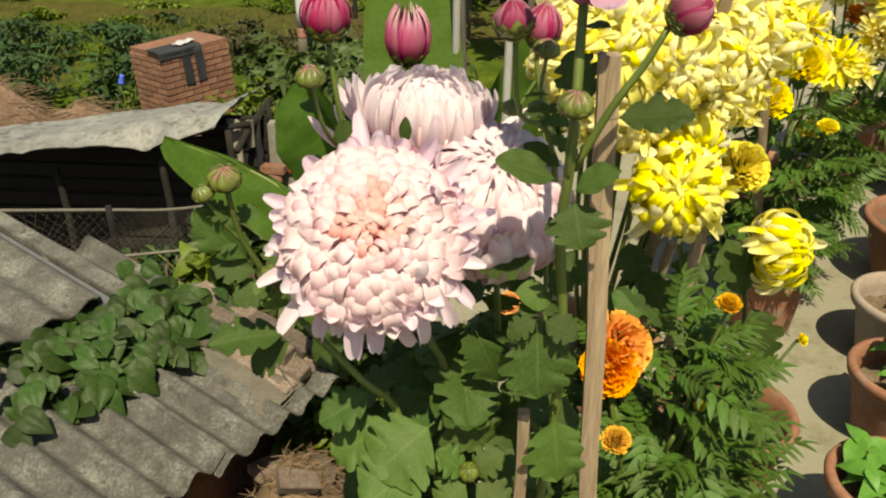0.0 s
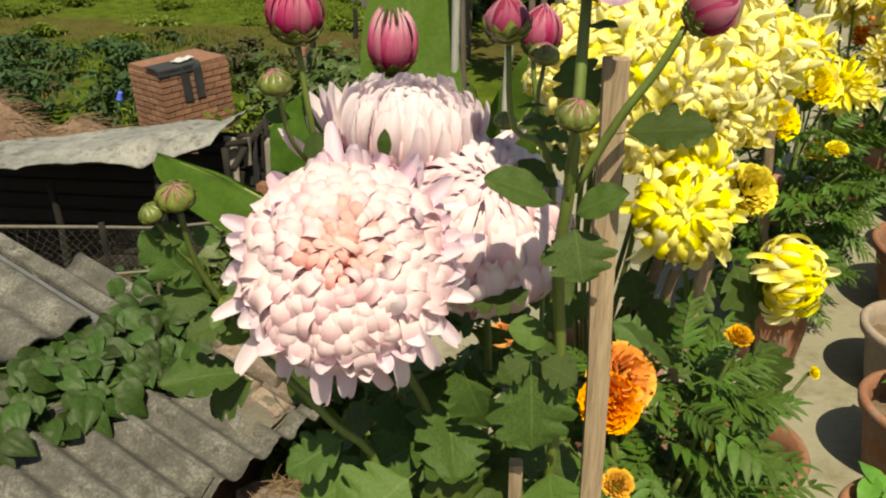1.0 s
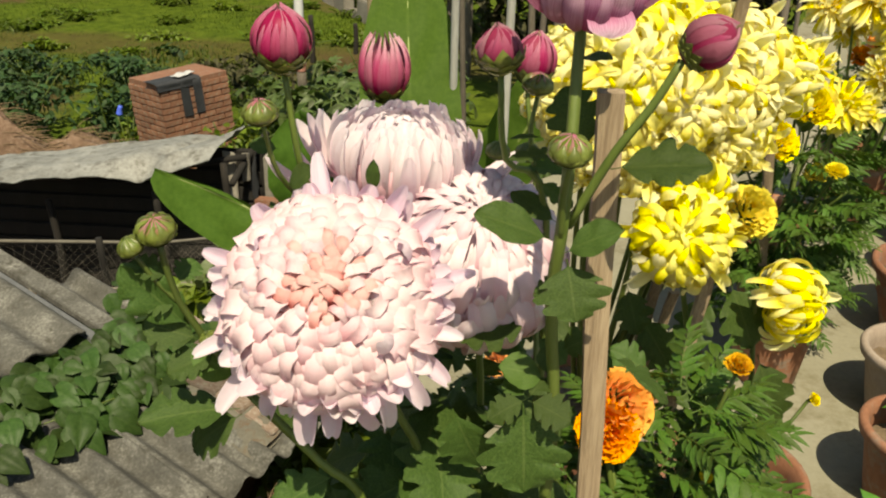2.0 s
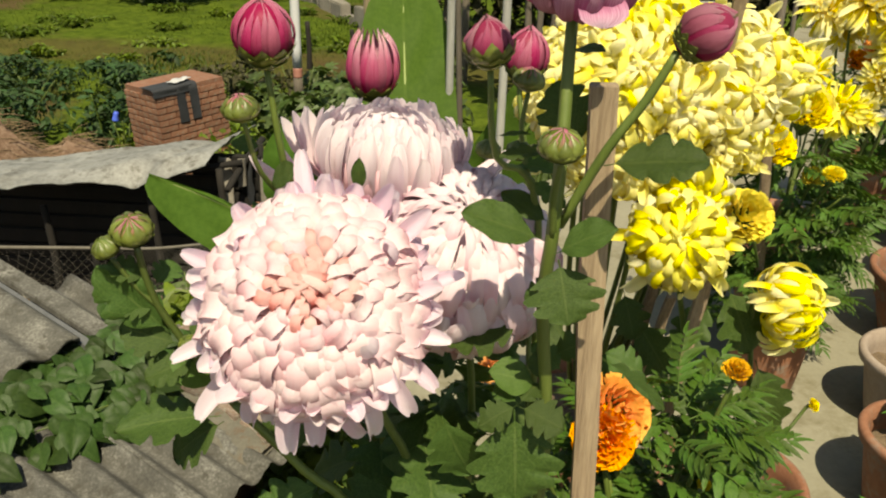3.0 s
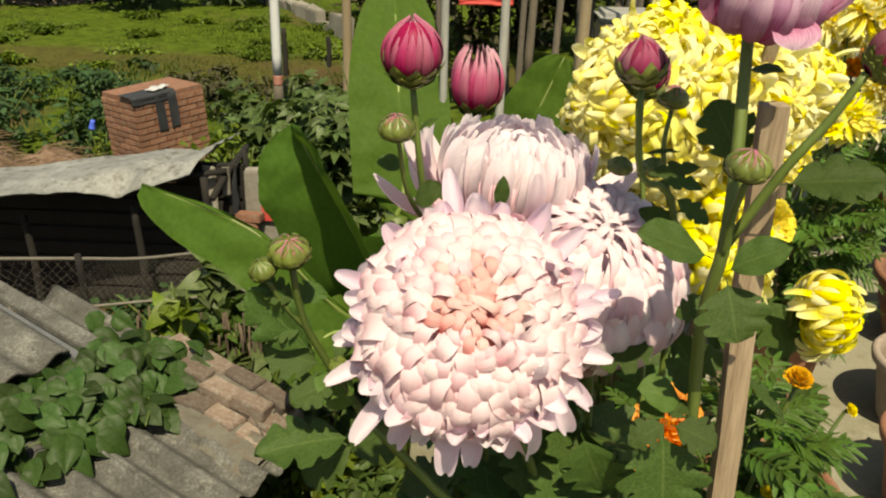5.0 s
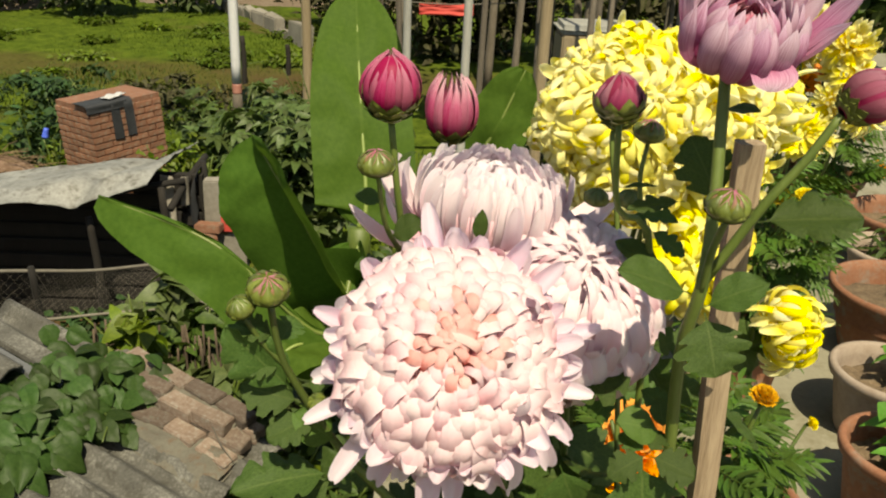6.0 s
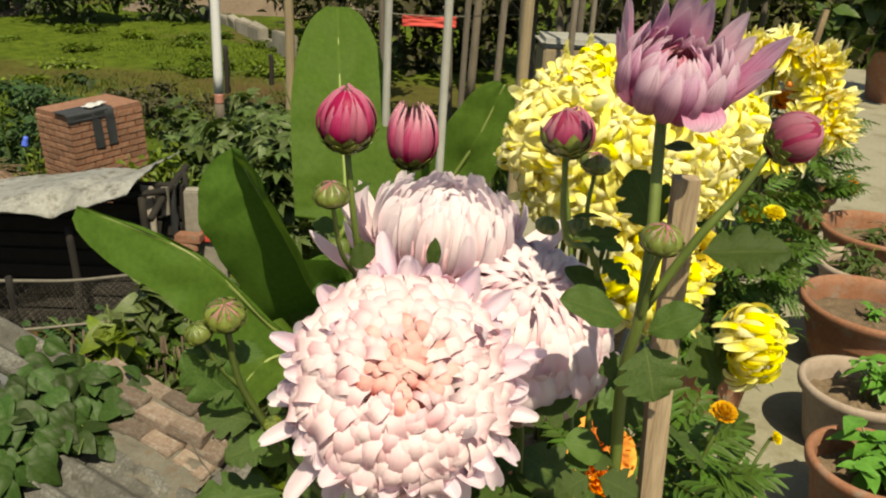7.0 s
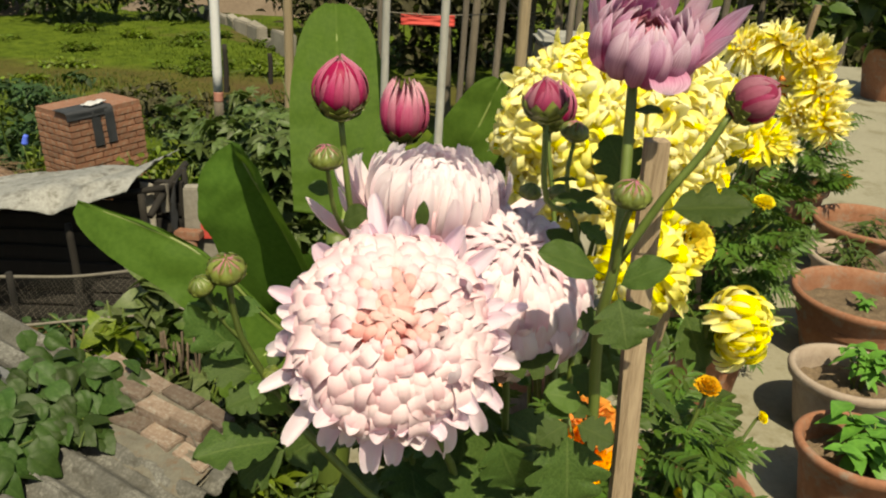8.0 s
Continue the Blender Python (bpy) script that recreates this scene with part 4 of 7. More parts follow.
# ---- debris beside the shed ----
def pale_wall():
    ob = part("field_wall", box(-1.97, 6.90, -2.6, -1.62, 7.02, -0.98, 0.012, 0.02), M_PALE)
    tagged(ob, "short pale limewashed wall at the side of the shed", "wall")
    ob = part("red_panel", box(-1.81, 6.86, -1.44, -1.69, 6.89, -1.19, 0.004), M_CLOTH_RED)
    tagged(ob, "small red painted board leaning on the pale wall", "board")
    for x, y, z, a in ((-1.94, 6.80, -1.46, 0.2), (-1.90, 6.81, -1.38, -0.1), (-1.98, 6.78, -1.54, 0.4)):
        tagged(part("loose_brick", box(-0.11, -0.055, -0.035, 0.11, 0.055, 0.035, 0.006, 0.006), M_BRICK, None, "", spin(x, y, z, a)), "loose red brick on a pile beside the shed", "brick", "loose bricks")
    ob = part("rubble_block", box(-2.12, 6.68, -2.6, -1.82, 6.88, -1.575, 0.02, 0.03), M_PALE)
    tagged(ob, "low pale masonry block under loose bricks", "block")


pale_wall()


def heap(name, x, y, w, d, h, material, label, cat, seed):
    n = 24
    z = ground_z(x, y)
    verts = []
    for j in range(n):
        for i in range(n):
            a, b = i / (n - 1) * 2 - 1, j / (n - 1) * 2 - 1
            verts.append((a * w / 2, b * d / 2, h * max(0, 1 - a * a) * max(0, 1 - b * b) * (1 + 0.5 * noise.noise((a * 2.5, b * 2.5, seed))) + 0.06 * h * noise.noise((a * 9, b * 9, seed)) - 0.1))
    ob = part(name, mesh_of(name, verts, grid_faces(n, n)), material)
    ob.location = (x, y, z)
    return tagged(ob, label, cat)


mound = thing("thatch_mound", (-5.0, 8.3, ground_z(-5.0, 8.3)), "low mound of rusty brown thatch behind the shed", "mound")
thatch = heap("reed_bed", -5.0, 8.3, 3.6, 1.4, 1.22, M_THATCH, "", "", 2)
thatch.parent, thatch.location = mound, (0, 0, 0)
reeds = []
for _ in range(1500):
    a, b = rnd.uniform(-0.9, 0.9), rnd.uniform(-0.9, 0.6)
    h = 1.22 * (1 - a * a) * (1 - b * b) * (1 + 0.5 * noise.noise((a * 2.5, b * 2.5, 2))) - 0.085
    reeds.append(spin(a * 1.8, b * 0.7, h, rnd.gauss(0.25, 0.35), rnd.uniform(-0.25, 0.35), 0, rnd.uniform(0.6, 1.3)))
v, f = tube([(0, 0, 0), (0.12, 0.01, 0.014), (0.25, 0, 0)], [0.0035, 0.0035, 0.002], 4, False)
v, f, u = scatter((v, f, [(0, 0)] * len(v)), reeds)
tagged(part("loose_reeds", mesh_of("reeds", v, f), M_STRAW, mound), kind="stuff")
heap("earth_bank", -3.6, 32.0, 13, 8, 1.7, M_EARTH, "bare brown earth bank beyond the meadow", "earth bank", 4)
heap("earth_mound", -14.5, 27.0, 7, 3.0, 0.9, M_EARTH, "bare reddish earth heap on the meadow", "earth heap", 6)
far_wall = thing("field_wall", (-5.0, 24.6, -2.4), "low broken pale wall at the end of the meadow", "wall")
for i in range(8):
    part("wall_block", box(-3.6 + 0.9 * i, -0.14, -0.5, -2.74 + 0.9 * i, 0.14, rnd.uniform(0.18, 0.62), 0.03, 0.07), M_PALE, far_wall, "", Matrix.Rotation(-1.03, 4, "Z"))
for x, y, top in ((-3.9, 17.5, -1.45), (-3.15, 18.5, -1.75)):
    tagged(part("fence_post", stem_mesh([(x, y, -2.6), (x + 0.02, y, -2.0), (x, y, top)], 0.06, 0.05, 8), M_DARKWOOD), "dark wooden fence post in the weeds", "post", "fence posts")


# ---- meadow grass and hedges ----
def grass(name, x0, x1, y0, y1, count, height, material, label):
    blade = ([(-0.5, 0, 0), (0.5, 0, 0), (0.35, 0.12, 0.55), (-0.35, 0.12, 0.55), (0.0, 0.4, 1.0)], [(0, 1, 2, 3), (3, 2, 4)], [(-1, 0), (1, 0), (1, 0.6), (-1, 0.6), (0, 1)])
    mats = []
    for _ in range(count):
        x, y = rnd.uniform(x0, x1), y0 + (y1 - y0) * rnd.random() ** 1.4
        k = 0.5 + 0.9 * max(0, noise.noise((x * 0.35, y * 0.35, 5)) + 0.35)
        h = height * k * rnd.uniform(0.6, 1.4)
        mats.append(Matrix.Translation((x, y, ground_z(x, y) - 0.02)) @ Matrix.Rotation(rnd.uniform(0, TAU), 4, "Z") @ Matrix.Diagonal((h * 0.22, h, h, 1)))
    v, f, u = scatter(blade, mats)
    ob = part(name, mesh_of(name, v, f, u), material)
    return tagged(ob, label, "grass", "", "stuff")


grass("grass", -16, -1.5, 17, 34, 34000, 0.075, M_MEADOW_GRASS, "bright green meadow grass with brown patches")
grass("grass", -12, -1.5, 12, 19, 9000, 0.10, M_BUSH, "dull olive weeds and dry grass before the meadow")
grass("grass", -0.6, 4.5, 5, 13, 5000, 0.22, M_BUSH, "green grass and weeds on the ground below the terrace")


for i in range(22):
    bush("weed_clump", rnd.uniform(-11.5, -2.8), rnd.uniform(17.5, 24.0), (rnd.uniform(0.5, 1.0), 0.5, rnd.uniform(0.07, 0.14)), 190, LEAF_SMALL, (M_MEADOW_GRASS, M_BUSH_BRIGHT, M_MEADOW_GRASS)[i % 3], "low leafy weed clump on the meadow", (0.9, 1.8), 5, "weeds")


def tree(name, x, y, h, trunk_r, crown, count, template, material, label, leaf=(1, 2), crown_z=0.72, lean=0.0):
    z = ground_z(x, y) - 0.05
    g = thing(name, (x, y, z), label, "tree")
    pieces = []
    v, f = tube(curve_points([(0, 0, 0), (lean * 0.3, 0, h * 0.35), (lean * 0.7, 0.05, h * 0.7), (lean, 0, h)]), [trunk_r * (1 - 0.055 * i) for i in range(13)], 9)
    pieces.append((v, f, None))
    for i in range(6):
        a = rnd.uniform(0, TAU)
        b = Vector((lean * 0.6, 0, h * rnd.uniform(0.45, 0.8)))
        tip = b + Vector((math.cos(a) * crown[0] * 0.7, math.sin(a) * crown[1] * 0.7, crown[2] * 0.5))
        v, f = tube(curve_points([b, b.lerp(tip, 0.5) + Vector((0, 0, 0.1)), tip]), [trunk_r * 0.4 * (1 - 0.09 * k) for k in range(9)], 6)
        pieces.append((v, f, None))
    v, f, u = joined(pieces)
    part("trunk", mesh_of("trunk", v, f), M_BARK, g)
    foliage("crown", (lean, 0, h * crown_z), crown, count, template, material, g, leaf)
    return g


LEAF_TREE = simple_leaf(0.22, 0.12, 0.2, 0.3, 0, 4)
for x, y, s, n in ((-13.0, 26.0, (2.0, 1.2, 1.3), 1500), (-10.0, 25.0, (1.8, 1.2, 1.5), 1500), (-7.4, 26.0, (1.6, 1.2, 1.6), 1500), (-16.5, 24.0, (1.8, 1.4, 1.2), 1200)):
    bush("hedge_shrub", x, y, s, n, LEAF_TREE, M_HEDGE, "rounded grey-green shrub beyond the meadow", (0.8, 1.7), 6, "shrub")
for x, y, h, r in ((0.6, 14.0, 5.5, 0.07), (1.7, 12.5, 5.0, 0.06), (2.6, 15.0, 6.0, 0.09), (3.6, 13.0, 5.5, 0.06), (4.4, 16.0, 6.5, 0.09), (5.4, 13.6, 6, 0.07), (-0.6, 16.5, 6.5, 0.09), (1.2, 18.0, 7, 0.1), (3.2, 19.0, 7, 0.11), (6.4, 17.0, 6.5, 0.1), (2.2, 11.2, 5.0, 0.05), (-1.2, 20.5, 6.5, 0.12), (7.6, 15.0, 6.5, 0.1)):
    tree("shade_tree", x, y, h, r, (1.5, 1.3, 1.5), 420, LEAF_TREE, M_GROVE, "slim grey-trunked tree in the shady grove", (0.9, 1.8), 0.72, rnd.uniform(-0.3, 0.3))
for i, (x, y) in enumerate(((-0.2, 21.0), (2.2, 22.0), (4.8, 21.0), (7.4, 20.0), (10.0, 19.0), (-2.6, 24.0))):
    bush("grove_shrub", x, y, (1.7, 1.2, 1.5), 1100, LEAF_TREE, M_GROVE, "dark brown-green shrub deep in the shady grove", (0.9, 1.9), 6, "shrub")


def far_hedge(y, x0, x1, h, count):
    mats = []
    for _ in range(count):
        x = rnd.uniform(x0, x1)
        top = h * (0.75 + 0.45 * noise.noise((x * 0.12, y, 1)) + 0.2 * noise.noise((x * 0.6, y, 2)))
        yy, zz = y + rnd.gauss(0, 1.2), -2.4 + top * rnd.random() ** 0.7
        mats.append(spin(x, yy, zz, rnd.uniform(0, TAU), rnd.uniform(-0.9, 0.9), rnd.uniform(-0.6, 0.6), rnd.uniform(2.0, 4.5)))
    v, f, u = scatter(simple_leaf(0.22, 0.14, 0.2, 0.3, 0, 2), mats)
    tagged(part("far_woods", mesh_of("far_woods", v, f, u), M_BUSH_DARK), "dark green line of far trees behind the place", "trees", "", "stuff")


far_hedge(46, -50, 50, 8.0, 9000)

# grove clutter
red = part("washing", wrinkled(0.75, 0.16, 0.03, 14, 2), M_CLOTH_RED, None, "", Matrix.Translation((0.15, 12.0, -0.10)) @ Matrix.Rotation(radians(80), 4, "X"))
tagged(red, "red cloth hung out between the trees", "cloth")
line = part("washing_line", stem_mesh([(-1.2, 12.03, 0.02), (0.2, 12.0, -0.03), (1.75, 12.4, 0.04)], 0.008, 0.008, 5), M_ROPE)
tagged(line, "sagging washing line between two trees", "cord")
crate = thing("parked_cart", (1.95, 9.8, -2.45), "pale wooden cart body behind the terrace", "cart")
part("body", box(-0.55, -0.3, 1.6, 0.55, 0.3, 2.42, 0.02, 0.01), M_BAMBOO, crate, "tan plank body")
part("cover", box(-0.6, -0.33, 2.43, 0.6, 0.33, 2.54, 0.05, 0.02), M_POLE_PALE, crate, "grey-white folded cover")
for sx in (-0.45, 0.45):
    part("leg", box(sx - 0.05, -0.2, 0.0, sx + 0.05, 0.2, 1.6, 0.01), M_DARKWOOD, crate)


# ---- banana plant ----
def banana_leaf(path, width, normal, fold=0.25, wave=0.02, tear=0.0, seed=0, n=46, m=8, back=1.0):
    """A long blade along the path; width at its broadest; fold raises both halves off the midrib."""
    fine = curve_points(path, 30)
    pts = []
    for i in range(n):
        q = i * (len(fine) - 1) / (n - 1)
        k = min(int(q), len(fine) - 2)
        pts.append(fine[k].lerp(fine[k + 1], q - k))
    verts, uvs = [], []
    nm = Vector(normal).normalized()
    for i, p in enumerate(pts):
        t = i / (n - 1)
        d = (pts[min(i + 1, n - 1)] - pts[max(i - 1, 0)]).normalized()
        side = d.cross(nm).normalized()
        up = side.cross(d).normalized()
        w = width * 0.5 * min(1.0, (t / 0.16) ** 0.6) * math.sqrt(max(0.0, 1 - ((t - 0.45) / 0.56) ** 4 if t > 0.45 else 1.0)) * (0.9 + 0.1 * math.sin(t * 3))
        for c in range(-m, m + 1):
            s = c / m
            ripple = wave * noise.noise((t * 9, s * 2, seed)) + 0.5 * wave * noise.noise((t * 22, s * 1.2, seed + 3)) * abs(s)
            if s > 0:
                s *= back
            verts.append(p + side * (w * s) + up * (fold * w * abs(s) - 0.18 * fold * w * s * s + ripple))
            uvs.append((s, t))
    k = 2 * m + 1
    faces = grid_faces(n, k)
    if tear:
        faces = [q for q in faces if not (noise.noise(((q[0] // k) * 0.9, q[0] % k // m * 5.0, seed)) > tear and q[0] % k not in (m - 2, m - 1, m, m + 1))]
    rib_v, rib_f = tube([p - nm * 0.004 for p in pts], [0.017 * (1 - 0.75 * i / (n - 1)) for i in range(n)], 7)
    return mesh_of("blade", verts, faces, uvs), mesh_of("midrib", rib_v, rib_f)


def banana_plant():
    base = Vector((-0.42, 4.35, -2.5))
    g = thing("banana_plant", base, "green banana plant with broad upright and folded leaves", "banana plant")
    inv = Matrix.Translation(-base)
    v, f = tube(curve_points([(-0.42, 4.35, -2.55), (-0.43, 4.36, -1.7), (-0.42, 4.35, -0.9), (-0.41, 4.33, -0.35)]), [0.12 - 0.005 * i for i in range(13)], 12)
    part("stalk", mesh_of("stalk", v, f), M_STEM, g, "green banana stalk", inv)
    for path, w, nm, fold, tear, seed in (
            ([(-0.41, 4.33, -0.35), (-0.377, 4.360, -0.215), (-0.430, 4.620, 0.274), (-0.494, 5.050, 0.782)], 0.55, (0.05, -0.86, 0.50), 0.12, 0, 1),
            ([(-0.41, 4.30, -0.42), (-0.447, 4.100, -0.638), (-0.719, 3.950, -0.059), (-0.894, 4.000, 0.224)], 0.62, (-0.55, -0.75, -0.1), 0.75, 0, 2),
            ([(-0.41, 4.24, -0.45), (-0.556, 3.900, -0.776), (-1.073, 3.900, -0.306), (-1.676, 4.050, -0.126)], 0.50, (0.05, -0.93, 0.30), 0.10, 0, 3),
            ([(-0.39, 4.36, -0.35), (0.011, 4.300, -0.181), (0.252, 4.200, 0.200), (0.404, 4.200, 0.551)], 0.36, (-0.35, -0.9, 0.2), 0.15, 0, 4),
            ([(-0.41, 4.24, -0.45), (-0.495, 4.000, -0.789), (-0.726, 3.800, -0.818), (-0.911, 3.700, -1.026)], 0.36, (-0.2, -0.6, 0.75), 0.3, 0, 5)):
        blade, rib = banana_leaf(path, w, nm, fold, 0.026, tear, seed, back=0.10 if seed == 3 else 1.0)
        lf = part("leaf_blade", blade, M_BANANA, g, "", inv)
        part("midrib", rib, M_RIB, lf)


banana_plant()


# ---- vine on the hut roof ----
def heart_leaf(length, width, dome, droop, seed):
    """A smooth heart-shaped leaf, domed between its veins, base at the origin, along +x."""
    n, m = 12, 4
    verts, uvs = [], []
    for i in range(n + 1):
        t = i / n
        w = width * 0.5 * (math.sin(math.pi * t ** 0.60) ** 0.62 * (1 - 0.42 * max(0.0, t - 0.45) / 0.55) if 0 < t < 1 else 0.03)
        for c in range(-m, m + 1):
            s = c / m
            x = length * t - 0.20 * length * max(0.0, 1 - t * 2.6) * abs(s) ** 1.2
            z = -droop * length * t * t + dome * w * (abs(s) - 0.8 * s * s) + 0.012 * length * math.sin(t * 14 + seed) * (1 - abs(s)) * abs(s) * 3
            verts.append((x, w * s, z))
            uvs.append((s, t))
    return verts, grid_faces(n + 1, 2 * m + 1), uvs


def vine():
    base = on_roof(0.1, 1.0, 0.05)
    g = thing("vine", base, "creeping vine with glossy heart-shaped dark leaves on the roof", "vine")
    inv = -base
    stems = [[on_roof(0.75, 1.35, 0.05), on_roof(0.5, 1.0, 0.12), on_roof(0.2, 0.85, 0.12), on_roof(-0.3, 0.95, 0.12)], [on_roof(0.6, 1.5, 0.05), on_roof(0.4, 1.3, 0.14), on_roof(0.0, 1.25, 0.14), on_roof(-0.5, 1.5, 0.12)],
             [on_roof(0.4, 1.1, 0.1), on_roof(0.35, 0.8, 0.12), on_roof(0.2, 0.66, 0.11)]]
    for s in stems:
        part("stem", stem_mesh([p + inv for p in s], 0.007, 0.004, 6), M_STEM, g)
    me = [mesh_of("vine_leaf", *heart_leaf(0.17 + 0.02 * j, 0.15 + 0.015 * j, 0.20 + 0.20 * j, 0.10 + 0.12 * j, j)) for j in range(3)]
    for i in range(340):
        a, u = rnd.gauss(0.2, 0.36), rnd.gauss(1.12, 0.25)
        if u < 0.62 + 0.25 * abs(a - 0.4) or a > 0.80 or a < -0.75:
            continue
        h = 0.05 + 0.22 * rnd.random() * math.exp(-((u - 1.1) / 0.35) ** 2)
        p = on_roof(a, u, h) + inv
        d = -UP * rnd.uniform(0.4, 1.0) + ALONG * rnd.uniform(-0.7, 0.7)
        m = Matrix.Translation(p) @ frame_of(NORM + Vector((0.25, -0.5, 0.1)) + Vector((rnd.gauss(0, 0.42), rnd.gauss(0, 0.42), 0)), d) @ Matrix.Scale(rnd.uniform(0.48, 0.88), 4)
        part("leaf", rnd.choice(me), M_VINE, g, "", m)


vine()


# ---- pots ----
def pot_mesh(r, h, rim=0.035, wall=0.014):
    b = r * 0.70
    prof = [(0.0, 0.0), (b, 0.0), (b + 0.004, 0.008), (r - 0.014, h - rim - 0.01), (r - 0.012, h - rim), (r + 0.002, h - rim + 0.006), (r + 0.006, h - 0.010), (r + 0.002, h - 0.002), (r - 0.006, h), (r - wall, h - 0.004), (r - wall - 0.006, h - rim), (r - wall - 0.012, h * 0.55)]
    v, f = lathe(prof, 44)
    return mesh_of("pot_body", v, f)


def soil_mesh(r, seed):
    n, k = 10, 30
    verts = [(0, 0, 0.01)]
    for i in range(1, n + 1):
        for j in range(k):
            a, q = TAU * j / k, r * i / n
            x, y = q * math.cos(a), q * math.sin(a)
            verts.append((x, y, 0.012 * noise.noise((x * 40, y * 40, seed)) + 0.010 * noise.noise((x * 90, y * 90, seed))))
    faces = [(0, 1 + j, 1 + (j + 1) % k) for j in range(k)]
    for i in range(n - 1):
        for j in range(k):
            a, b = 1 + i * k + j, 1 + i * k + (j + 1) % k
            faces.append((a, a + k, b + k, b))
    return mesh_of("soil", verts, faces)


def flower_pot(x, y, r, h, material=None, label="round terracotta flower pot with a thick rim on the cement floor", fill=0.80):
    g = thing("flower_pot", (x, y, 0), label, "flower pot", "pots on the terrace")
    part("pot_body", pot_mesh(r, h), material or M_TERRA, g)
    part("soil", soil_mesh(r - 0.022, x), M_SOIL, g, "dry brown soil", Matrix.Translation((0, 0, h * fill)))
    return h * fill


SOIL_PINK = flower_pot(0.03, 0.72, 0.15, 0.24)
SOIL_ORANGE = flower_pot(0.32, 1.12, 0.13, 0.22)
SOIL_M = flower_pot(0.56, 1.50, 0.15, 0.22, None, "terracotta flower pot with dry soil under yellow chrysanthemums", 0.72)
SOIL_C = flower_pot(0.30, 1.75, 0.16, 0.24)
SOIL_N = flower_pot(0.86, 2.22, 0.12, 0.19)
SOIL_D = flower_pot(0.98, 2.55, 0.15, 0.22)
SOIL_E = flower_pot(1.60, 3.52, 0.19, 0.30, None, "tapered terracotta pot holding an orange marigold")
SOIL_F = flower_pot(1.05, 2.95, 0.15, 0.24)
flower_pot(0.85, 1.29, 0.135, 0.22, None, "terracotta flower pot with a small leafy green herb", 0.70)
flower_pot(1.055, 1.70, 0.145, 0.20, None, "terracotta flower pot with a small leafy green herb", 0.68)
flower_pot(1.20, 2.05, 0.155, 0.20, M_TERRA_PALE, "chalky pale terracotta pot with a sprouting herb", 0.70)
flower_pot(1.47, 2.50, 0.225, 0.235, None, "wide red terracotta pot with a few small seedlings", 0.68)
flower_pot(1.66, 2.92, 0.17, 0.20, M_TERRA_PALE, "terracotta pot with grassy green shoots", 0.75)
flower_pot(1.86, 3.20, 0.23, 0.24, None, "wide terracotta pot with dry soil and thin weeds", 0.7)
flower_pot(2.35, 3.35, 0.22, 0.26)


# ---- small potted herbs ----
def herb(x, y, z, spread, height, count, size, label, material=None, leaf=None):
    g = thing("potted_herb", (x, y, z), label, "plant", "small herbs in pots")
    shapes = [mesh_of("herb_leaf", *(leaf or simple_leaf(size * k, size * 0.62 * k, 0.25, 0.35, 0.3, 6))) for k in (0.8, 1.0, 1.15)]
    for i in range(max(3, count // 7)):
        a = rnd.uniform(0, TAU)
        tip = Vector((math.cos(a) * spread * rnd.uniform(0.2, 0.9), math.sin(a) * spread * rnd.uniform(0.2, 0.9), height * rnd.uniform(0.6, 1.05)))
        part("stem", stem_mesh([(0.01 * math.cos(a), 0.01 * math.sin(a), -0.02), tip * 0.5 + Vector((0, 0, height * 0.1)), tip], 0.003, 0.0018, 5), M_STEM, g)
        for k in range(7):
            t = 0.35 + 0.65 * k / 6
            p = tip * t + Vector((0, 0, height * 0.1 * (1 - abs(2 * t - 1))))
            yaw = k * 2.4 + a
            part("leaf", rnd.choice(shapes), material or M_HERB, g, "", spin(p.x, p.y, p.z, yaw, rnd.uniform(-0.35, 0.35), rnd.uniform(-0.3, 0.3), rnd.uniform(0.7, 1.15)))


herb(0.855, 1.275, 0.15, 0.13, 0.13, 63, 0.070, "small bright green leafy herb in a terracotta pot")
herb(1.075, 1.69, 0.134, 0.13, 0.14, 63, 0.080, "small bright green leafy herb in a terracotta pot")
herb(1.235, 2.06, 0.138, 0.10, 0.15, 63, 0.055, "small bright green herb in a pale pot")
herb(1.50, 2.53, 0.158, 0.05, 0.05, 21, 0.035, "tiny green seedlings in a wide pot")
herb(1.66, 2.92, 0.14, 0.12, 0.14, 35, 0.10, "grassy green shoots in a terracotta pot", M_BUSH, simple_leaf(0.12, 0.018, 0.2, 0.4))
herb(1.84, 3.2, 0.16, 0.12, 0.10, 28, 0.07, "thin green weeds in a wide pot", M_BUSH, simple_leaf(0.10, 0.016, 0.2, 0.3))


